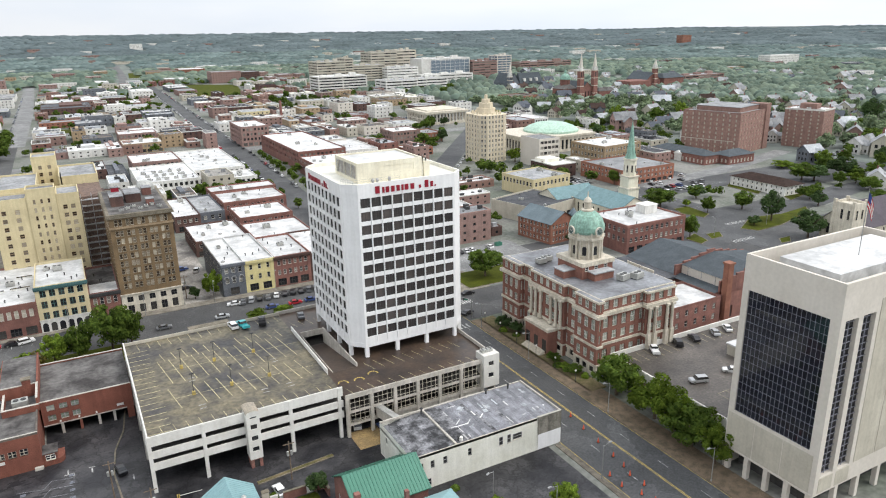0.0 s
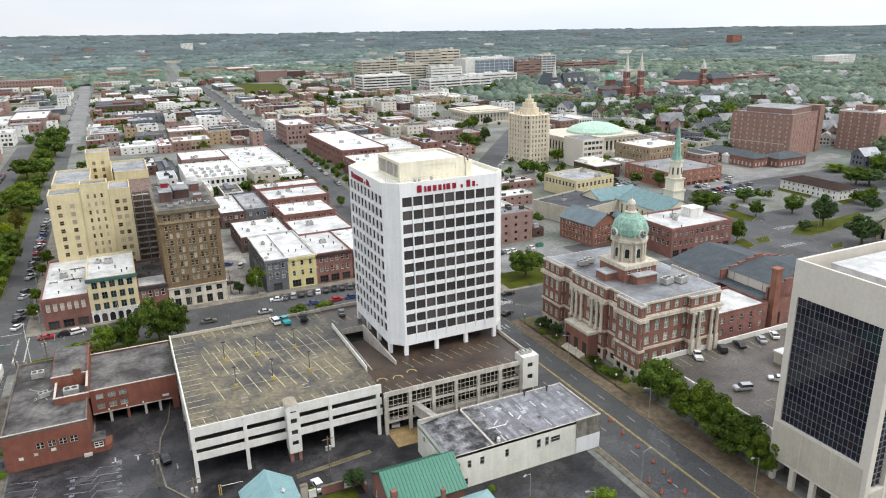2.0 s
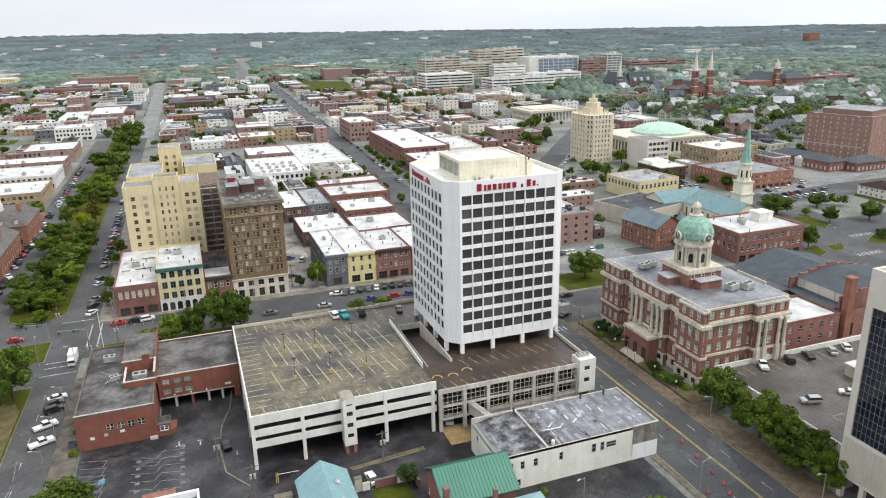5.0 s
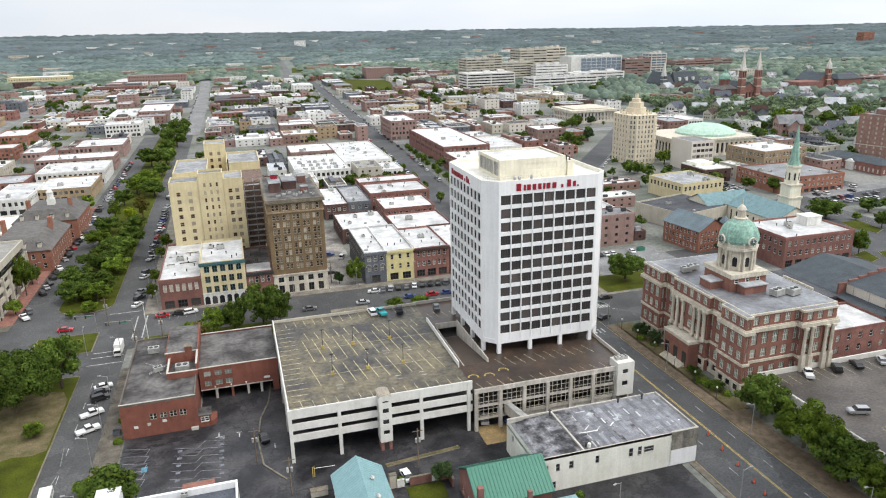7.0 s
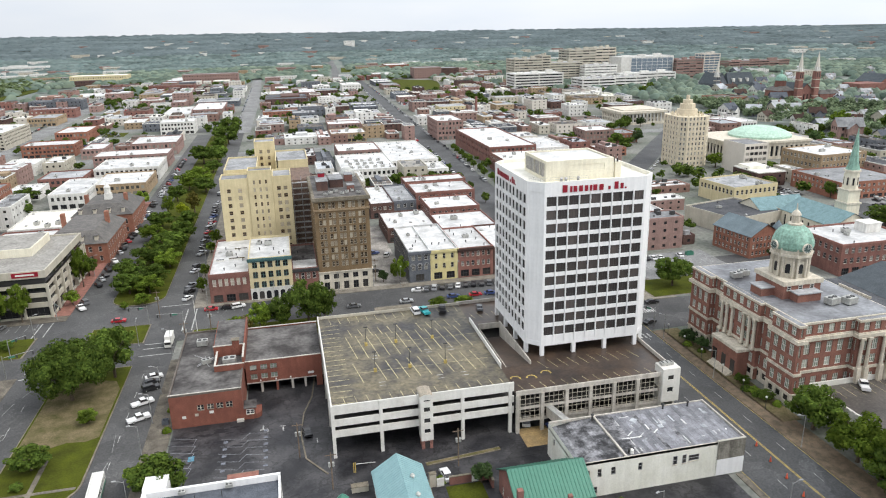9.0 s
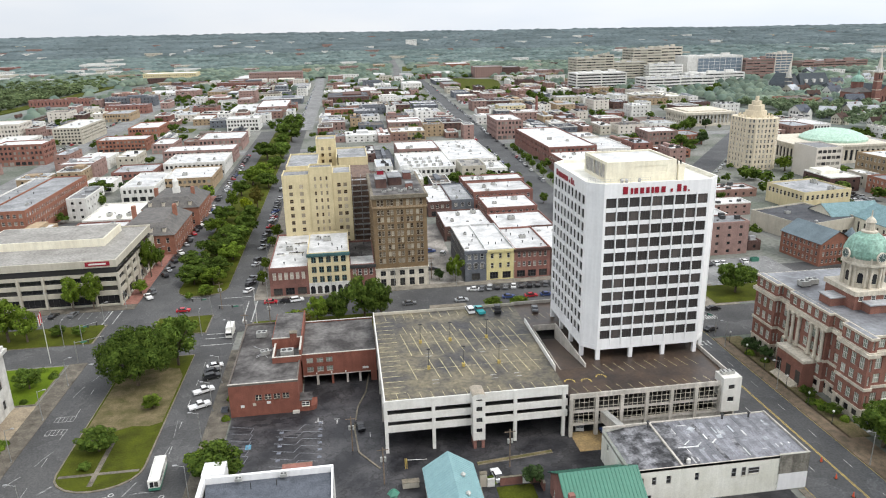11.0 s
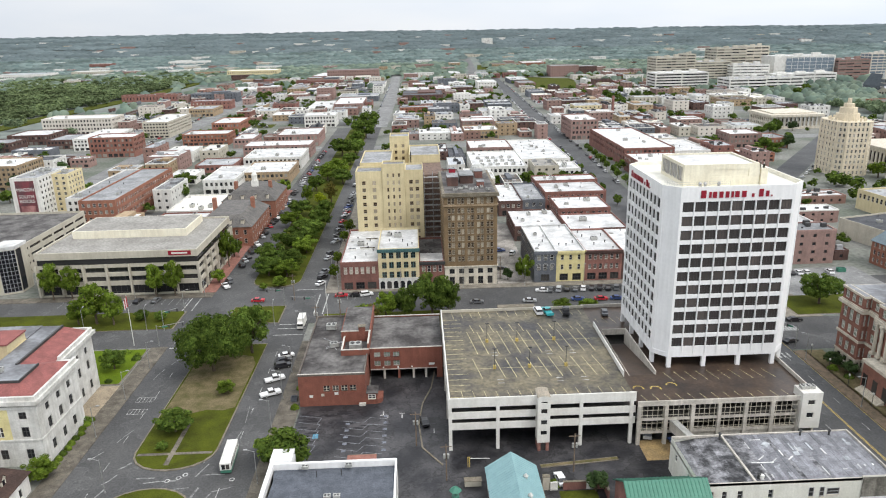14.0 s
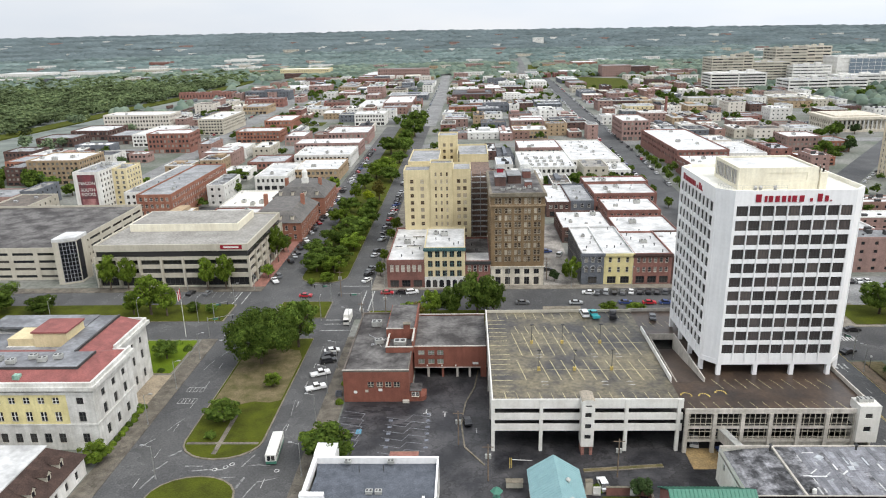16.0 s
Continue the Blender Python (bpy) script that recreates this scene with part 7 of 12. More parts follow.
for k in range(1, 6):
    s = Shape()
    s.box(OX0 + 7 * k, OX0 + 7 * k + 1.0, OY0, OY0 + 1.0, 0, 5.0, 0)
    part("column", s, PANEL_GREY, of)
# A box coloured for shade fills the open ground floor.
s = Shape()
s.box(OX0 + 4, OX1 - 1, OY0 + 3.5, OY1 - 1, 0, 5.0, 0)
part("lobby", s, INSIDE_SHADE, of)
s = Shape()
s.box(OX0 + 0.003 - 0.12, OX0 - 0.003, OY0 + 0.2, OY1 - 0.2, 5.0, 5.4, 0)
part("base_band", s, PANEL_GREY, of)
for x, y in ((118.5, 68.6), (119.9, 68.4), (117.0, 68.9)):
    roof_unit(x, y, 44.4, 15, 0.8)
fp = thing("flagpole", 133.9, 76.5, 47.6, "grey rooftop flagpole with a striped flag", "flagpole")
s = Shape()
s.tube(133.9, 76.5, 47.6, 61.6, 0.1, 0.05, 8)
part("pole", s, POLE_METAL, fp)
RED_CLOTH = surface("red_cloth", (0.45, 0.04, 0.05), None, 0.9)
BLUE_CLOTH = surface("blue_cloth", (0.04, 0.06, 0.2), None, 0.9)
s = Shape()
for k in range(7):
    z = 60.4 - 0.42 * k
    for i in range(4):
        x, y = 133.95 - 0.16 * i, 76.5 - 0.42 * i
        dz = -0.25 * i - 0.1 * i * i
        s.poly([(x, y, z + dz), (x - 0.16, y - 0.42, z + dz - 0.25 - 0.1 * (2 * i + 1)), (x - 0.16, y - 0.42, z + dz - 0.67 - 0.1 * (2 * i + 1)), (x, y, z + dz - 0.42)],
               2 if (k < 4 and i < 2) else (0 if k % 2 == 0 else 1))
part("flag", s, [RED_CLOTH, FRAME_WHITE, BLUE_CLOTH], fp, "drooping red, white and blue flag")

# ---- raised parking platform ----
pp = thing("parking_platform", 150, 110, 0, "raised concrete parking platform behind a white wall", "platform")
take(120, 176, 86, 133)
s = Shape()
s.box(121.8, 174, 88.2, 130.8, 0, 5.0, 0)
part("slab", s, PLATFORM, pp, "dark grey platform surface")
for a, b, c, d in ((121.4, 121.8, 88.2, 131.2), (121.8, 174, 130.8, 131.2)):
    s = Shape()
    s.box(a, b, c, d, 0, 6.4, 0)
    part("wall", s, DECK_WALL, pp)
s = Shape()
for k in range(28):
    s.box(121.2, 121.397, 89 + 1.5 * k, 89.5 + 1.5 * k, 0, 6.3, 0)
part("wall_ribs", s, DECK_WALL, pp)
marks("platform_stalls", [(124 + 2.8 * k, 124.12 + 2.8 * k, 124.8, 130) for k in range(16)] + [(131 + 2.8 * k, 131.12 + 2.8 * k, 98, 103) for k in range(9)] + [(131, 156, 103, 103.12)], PAINT_OLIVE, 5.012, "faded stall lines on the platform")
s = Shape()
s.box(150.5, 155.5, 112, 117, 5.0, 8.0, 0)
s.box(150.2, 155.8, 111.7, 117.3, 8.0, 8.4, 1)
solo("stair_hut", s, [PANEL_BUFF, ROOF_WHITE], "pale concrete stair hut on the platform", "hut", 153, 114, 5.0)


# ---- the row across the street ----
def row(name, x0, x1, y0, y1, z, label, cat, wall, roof, storeys, **kw):
    take(x0, x1, y0, y1)
    return house_block(name, x0, x1, y0, y1, z, label, cat, wall, roof, storeys, **kw)


row("brick_shop", -30, -16.02, 244.6, 289, 11, "two-storey red brick shop with white roof", "shop", BRICK_RED, ROOF_WHITE, 2, win=1.2, pitch=2.0, faces="SW", near=True, first=0.9, glass_m=PANEL_BUFF)
row("painted_shop", -16, -1.02, 244.5, 272, 15.8, "tan painted shop with teal cornice and trim", "shop", STUCCO_CREAM, ROOF_WHITE, 4, win=1.7, pitch=2.85, faces="S", near=True, wh=0.62,
    glass_m=GLASS_DARK, frame_m=STUCCO_GREEN, style="pair", cornice=STUCCO_GREEN, cope=STUCCO_CREAM)
narrow = row("brick_shop", -1, 8.3, 246, 277, 10, "narrow red brick shop with dark cornice", "shop", BRICK_RED, ROOF_FELT, 2, win=1.2, pitch=2.2, faces="S", near=True, cornice=FRAME_DARK)
s = Shape()
s.prism(rect(-0.6, 7.9, 246.5, 257.5), 9.2, 9.38, 0)
part("roof_sheet", s, ROOF_WHITE, narrow, "white membrane over the front of the roof")
row("painted_shop", 42, 50.2, 246.4, 282, 12.4, "blue-grey painted shop with arched windows", "shop", STUCCO_GREY, ROOF_WHITE, 3, win=1.3, pitch=2.6, faces="SW", near=True, cornice=STUCCO_GREY, cope=ROOF_WHITE)
row("painted_shop", 50.25, 61, 246.6, 283, 12.2, "yellow painted shop with white roof", "shop", STUCCO_YELLOW, ROOF_WHITE, 3, win=1.1, pitch=2.7, faces="S", near=True, glass_m=GLASS_DARK, cornice=STUCCO_YELLOW, cope=ROOF_WHITE)
row("brick_shop", 61.05, 75, 246.6, 276, 12, "three-storey red brick shop with white roof", "shop", BRICK_RED, ROOF_WHITE, 3, win=1.1, pitch=2.0, faces="S", near=True, cornice=BRICK_DARK)
row("brick_shop", 75.1, 91, 246.6, 280, 11, "red brick corner shop with white roof", "shop", BRICK_DARK, ROOF_WHITE, 3, win=1.1, pitch=2.2, faces="SE", near=True)
row("painted_shop", 112, 132, 248, 274, 11.5, "grey painted shop with white flat roof", "shop", STUCCO_WHITE, ROOF_WHITE, 3, win=1.4, pitch=3.2, faces="SW", near=True, glass_m=GLASS_DARK)
row("brick_shop", 112, 140, 276, 312, 11, "red brick shop with pale flat roof", "shop", BRICK_RED, ROOF_GREY, 3, win=1.2, pitch=3, faces="SW")
row("brick_shop", 110, 134, 318, 352, 10, "red brick shop with white flat roof", "shop", BRICK_RED, ROOF_WHITE, 2, win=1.2, pitch=3, faces="SW")
row("brick_shop", 140, 178, 318, 352, 7, "low red brick shop with long white canopy", "shop", BRICK_ORANGE, ROOF_WHITE, 2, win=1.6, pitch=3.6, faces="SW")

# arched hoods over the grey shop's windows, shop cornice brackets
for i in range(3):
    for z in (6.55, 10.4):
        s = Shape()
        cx = 43.45 + 2.65 * i
        for k in range(8):
            a, b = math.pi * k / 8, math.pi * (k + 1) / 8
            s.poly([(cx + r * math.cos(t), 246.2, z + r * math.sin(t)) for r, t in ((1.05, a), (1.05, b), (0.75, b), (0.75, a))][::-1], 0)
            s.poly([(cx + 1.05 * math.cos(a), 246.2, z + 1.05 * math.sin(a)), (cx + 1.05 * math.cos(a), 246.39, z + 1.05 * math.sin(a)),
                    (cx + 1.05 * math.cos(b), 246.39, z + 1.05 * math.sin(b)), (cx + 1.05 * math.cos(b), 246.2, z + 1.05 * math.sin(b))], 0)
        solo("arched_hood", s, FRAME_GREY, "pale grey arched hood over a window", "moulding", cx, 246.3, z, "arched hoods")
# white arcade along the foot of the tan shop
s = Shape()
s.box(-16, -1.02, 244.1, 244.25, 0.2, 4.1, 0)
s.box(-16.1, -0.95, 244.0, 244.25, 4.1, 4.5, 0)
for k in range(6):
    cx = -14.7 + 2.45 * k
    arch = [(cx - 0.85, 0.4), (cx + 0.85, 0.4)] + [(cx + 0.85 * math.cos(t), 2.5 + 0.85 * math.sin(t)) for t in np.linspace(0, math.pi, 9)]
    s.poly([(x, 244.09, z) for x, z in arch], 1)
solo("shop_arcade", s, [STUCCO_WHITE, GLASS_DARK], "white arcade of arched shop windows", "shop front", -8.5, 244.2, 0.2)
for k in range(5):
    s = Shape()
    cx = -14.3 + 2.9 * k
    for i in range(8):
        a, b = math.pi * i / 8, math.pi * (i + 1) / 8
        s.poly([(cx + r * math.cos(t), 244.4, 14.0 + 0.6 * r * math.sin(t)) for r, t in ((1.2, a), (1.2, b), (0.95, b), (0.95, a))][::-1], 0)
        s.poly([(cx + 1.2 * math.cos(t), y, 14.0 + 0.72 * math.sin(t)) for t, y in ((a, 244.4), (a, 244.49), (b, 244.49), (b, 244.4))], 0)
    solo("arched_hood", s, STONE, "pale arched hood over a window", "moulding", cx, 244.4, 14.0, "arched hoods")
# skylights behind the brick shop
for x, y, w, d_ in ((-27, 262, 3, 1.4), (-21, 262.5, 6, 1.2), (-20, 275, 5, 1.2)):
    s = Shape()
    s.box(x - w / 2, x + w / 2, y - d_ / 2, y + d_ / 2, 10.25, 10.8, 0)
    s.box(x - w / 2 + 0.1, x + w / 2 - 0.1, y - d_ / 2 + 0.1, y + d_ / 2 - 0.1, 10.8, 10.9, 1)
    solo("roof_skylight", s, [FRAME_WHITE, GLASS_DARK], "long dark skylight on a white roof", "skylight", x, y, 10.3)
# vents and hatches on the white roofs
s = Shape()
s.tube(0, 0, 0, 0.75, 0.16, 0.16, 8)
s.tube(0, 0, 0.75, 1.05, 0.36, 0.1, 8)
VENT = s.mesh("roof_vent", [FRAME_DARK])
s = Shape()
s.box(-0.7, 0.7, -0.5, 0.5, 0, 0.45, 0)
s.prism([(-0.6, -0.4), (0.6, -0.4), (0.6, 0.4), (-0.6, 0.4)], 0.45, 0.7, 1, [(-0.3, -0.2), (0.3, -0.2), (0.3, 0.2), (-0.3, 0.2)])
HATCH = s.mesh("roof_hatch", [BARE_STEEL, FRAME_GREY])


def roof_bits(x0, x1, y0, y1, z, n):
    for k in range(n):
        vent = random.random() < 0.65
        ob = new("roof_vent" if vent else "roof_hatch", VENT if vent else HATCH)
        ob.matrix_world = pose(random.uniform(x0 + 1.2, x1 - 1.2), random.uniform(y0 + 1.2, y1 - 1.2), z, 0, 0, random.choice((0, 90)))
        tagged(ob, "small dark vent pipe on a flat roof" if vent else "grey metal hatch on a flat roof", "roof vent", "vents on roofs")


random.seed(14)
for q in ((-30, -16, 246, 288, 10.3, 9), (-15, -2, 246, 270, 15.1, 6), (-0.5, 8, 247, 276, 9.3, 4), (42, 50, 247, 281, 11.7, 4), (50.5, 60.5, 248, 282, 11.5, 4), (62, 74, 248, 275, 11.3, 8), (76, 90, 248, 279, 10.3, 6),
          (112, 131, 249, 273, 10.8, 5), (199, 230, 209, 232, 11.9, 6), (35, 67, 434, 488, 8.3, 16), (69, 99, 458, 536, 8.3, 14)):
    roof_bits(*q)
roof_unit(-9, 262, 15.1, 0, 1.3)
roof_unit(-12.5, 264, 15.1, 90, 1.0)
roof_unit(-24, 268, 10.3, 0, 1.2)
roof_unit(68, 262, 11.3, 0, 1.1)
roof_unit(46, 270, 11.7, 90, 0.8)

# brown brick tower
GLASS_WARM = glass("brown_shaded_window", (0.05, 0.034, 0.022), (0.5, 0.44, 0.34), 0.2)
bt = thing("brick_tower", 18, 267, 0, "ochre brown brick tower on a stone base", "tower block")
take(8.5, 28, 246, 289)
s = Shape()
R1 = [(9.5 + 2.62 * k, 11.35 + 2.62 * k) for k in range(8)]
for key, (o, ang, w) in sides(8.5, 28.0, 246.2, 288).items():
    nb = 5 if key in "SN" else 9
    cols = []
    for a, b in spread(w, nb, 2.3, 0.9):
        m = (a + b) / 2
        cols += [(m - 1.2, m - 0.16), (m + 0.16, m + 1.2)]
    if key in "SWE":
        glazed_wall(s, bt, o, ang, w, 7.6, 30.4, cols, R1, (PANEL_BUFF, GLASS_WARM, "sash"), 0.25)
        glazed_wall(s, bt, o, ang, w, 31.0, 34.0, cols, [(31.3, 33.5)], (PANEL_BUFF, GLASS_WARM, "sash"), 0.25)
        glazed_wall(s, bt, o, ang, w, 0, 7.2, spread(w, nb, 1.9, 0.9), [(0.5, 3.4), (4.6, 6.5)], (FRAME_DARK, GLASS_DARK, "pair"), 0.3, 1)
    else:
        s.facade(o, ang, w, 0, 34, [], [], 0.2, 0)
part("wall", s, [BRICK_BROWN, STONE], bt)
for z0, z1, d in ((7.2, 7.6, 0.3), (30.4, 31.0, 0.3), (34.0, 34.7, 0.7), (34.7, 35.3, 0.45)):
    s = Shape()
    s.box(8.5 - d, 28 + d, 246.2 - d, 288 + d, z0, z1, 0)
    part("cornice", s, STONE if z0 < 8 else (BRICK_TAN if z0 < 33 else KERB), bt)
s = Shape()
s.box(9, 27.5, 246.7, 287.5, 35.3, 35.34, 0)
part("roof", s, ROOF_FELT, bt)
for x0, x1, y0, y1, h, m in ((10.5, 14.5, 258, 268, 3.4, BRICK_DARK), (15.5, 20.5, 262, 272, 3.0, BRICK_DARK), (21.5, 24, 255, 258.5, 2.0, BRICK_RED), (22, 25, 272, 277, 2.6, BRICK_RED), (11.5, 14.0, 266, 267.9, 5.0, RED_SIGN)):
    s = Shape()
    s.box(x0, x1, y0, y1, 35.34, 35.34 + h, 0)
    s.box(x0 - 0.15, x1 + 0.15, y0 - 0.15, y1 + 0.15, 35.34 + h, 35.5 + h, 1)
    part("roof_hut", s, [m, ROOF_GREY], bt)
s = Shape()
s.lathe(24, 283, [(3.4, 35.34), (3.3, 36.6), (2.6, 38.0), (1.3, 38.8), (0, 39.0)], 14)
part("tank", s, BARE_STEEL, bt, "grey domed roof tank", True)
for k in range(7):
    roof_unit(13 + 2.0 * k, 250 + (k % 3) * 2.2, 35.34, 20 * k, 0.7)

# cream hotel with stepped blocks
hb = thing("cream_hotel", -12, 310, 0, "tall cream stuccoed hotel with small windows", "hotel")
take(-28, 10, 286, 362)


def hotel_block(x0, x1, y0, y1, z, ncols, faces="SW", wide=1.35):
    s = Shape()
    rows = [(2.9 + 3.05 * k, 4.5 + 3.05 * k) for k in range(int((z - 5) / 3.05))]
    for key, (o, ang, w) in sides(x0, x1, y0, y1).items():
        if key in faces:
            glazed_wall(s, hb, o, ang, w, 0, z - 0.7, spread(w, ncols if key == "S" else 6, wide, 1.2), rows, (BRICK_TAN, GLASS_WARM, "sash"), 0.2)
        else:
            s.facade(o, ang, w, 0, z - 0.7, [], [], 0.2, 0)
    part("wall", s, STUCCO_CREAM, hb)
    roof_and_parapet(hb, x0, x1, y0, y1, z, ROOF_GREY, STUCCO_CREAM, 0.7, 0.35)


hotel_block(-26.5, -15.5, 288, 300, 36, 2, wide=1.5)
hotel_block(-15.45, -6.0, 287.6, 296, 39.0, 3, "S", 0.8)
hotel_block(-5.95, 1.6, 288, 304, 36.2, 2, "S", 1.5)
hotel_block(-26.4, -12.5, 311, 345, 35.5, 3, "SW")
hotel_block(-14, -4.5, 345.2, 358, 42, 2, "S")
hotel_block(-4.4, 10, 322, 352, 36.5, 5, "S")
s = Shape()
s.box(-26.4, -4.5, 300.2, 310.9, 0, 30, 0)
part("court_block", s, STUCCO_CREAM, hb)
for k in range(12):
    z = 6 + 2.4 * k
    s = Shape()
    s.box(1.7, 9.8, 289, 291.2, z, z + 0.16, 0)
    landing = part("landing", s, FRAME_GREY, hb, "grey fire stair landing")
    for x in (1.8, 3.8, 5.8, 7.8, 9.6):
        r = Shape()
        r.box(x - 0.05, x + 0.05, 289, 289.1, z + 0.16, z + 1.1, 0)
        part("baluster", r, RUST, landing)
    r = Shape()
    r.box(1.7, 9.8, 288.95, 289.05, z + 1.1, z + 1.2, 0)
    part("handrail", r, RUST, landing)
    s = Shape()
    s.bar((2.4 if k % 2 else 9.2, 290, z + 0.1), (9.2 if k % 2 else 2.4, 290, z + 2.4), 0.16)
    part("stair_flight", s, RUST, hb, "rusty iron stair flight")
for x in (2.0, 5.6, 9.5):
    s = Shape()
    s.box(x - 0.12, x + 0.12, 289.1, 289.3, 0, 35, 0)
    part("stair_post", s, FRAME_GREY, hb)
s = Shape()
s.box(1.65, 9.9, 293, 321, 0, 33, 0)
part("rear_block", s, RUST, hb)
s = Shape()
s.box(-3.9, -3.4, 322, 324, 33, 38, 0)
part("stack", s, FRAME_DARK, hb)

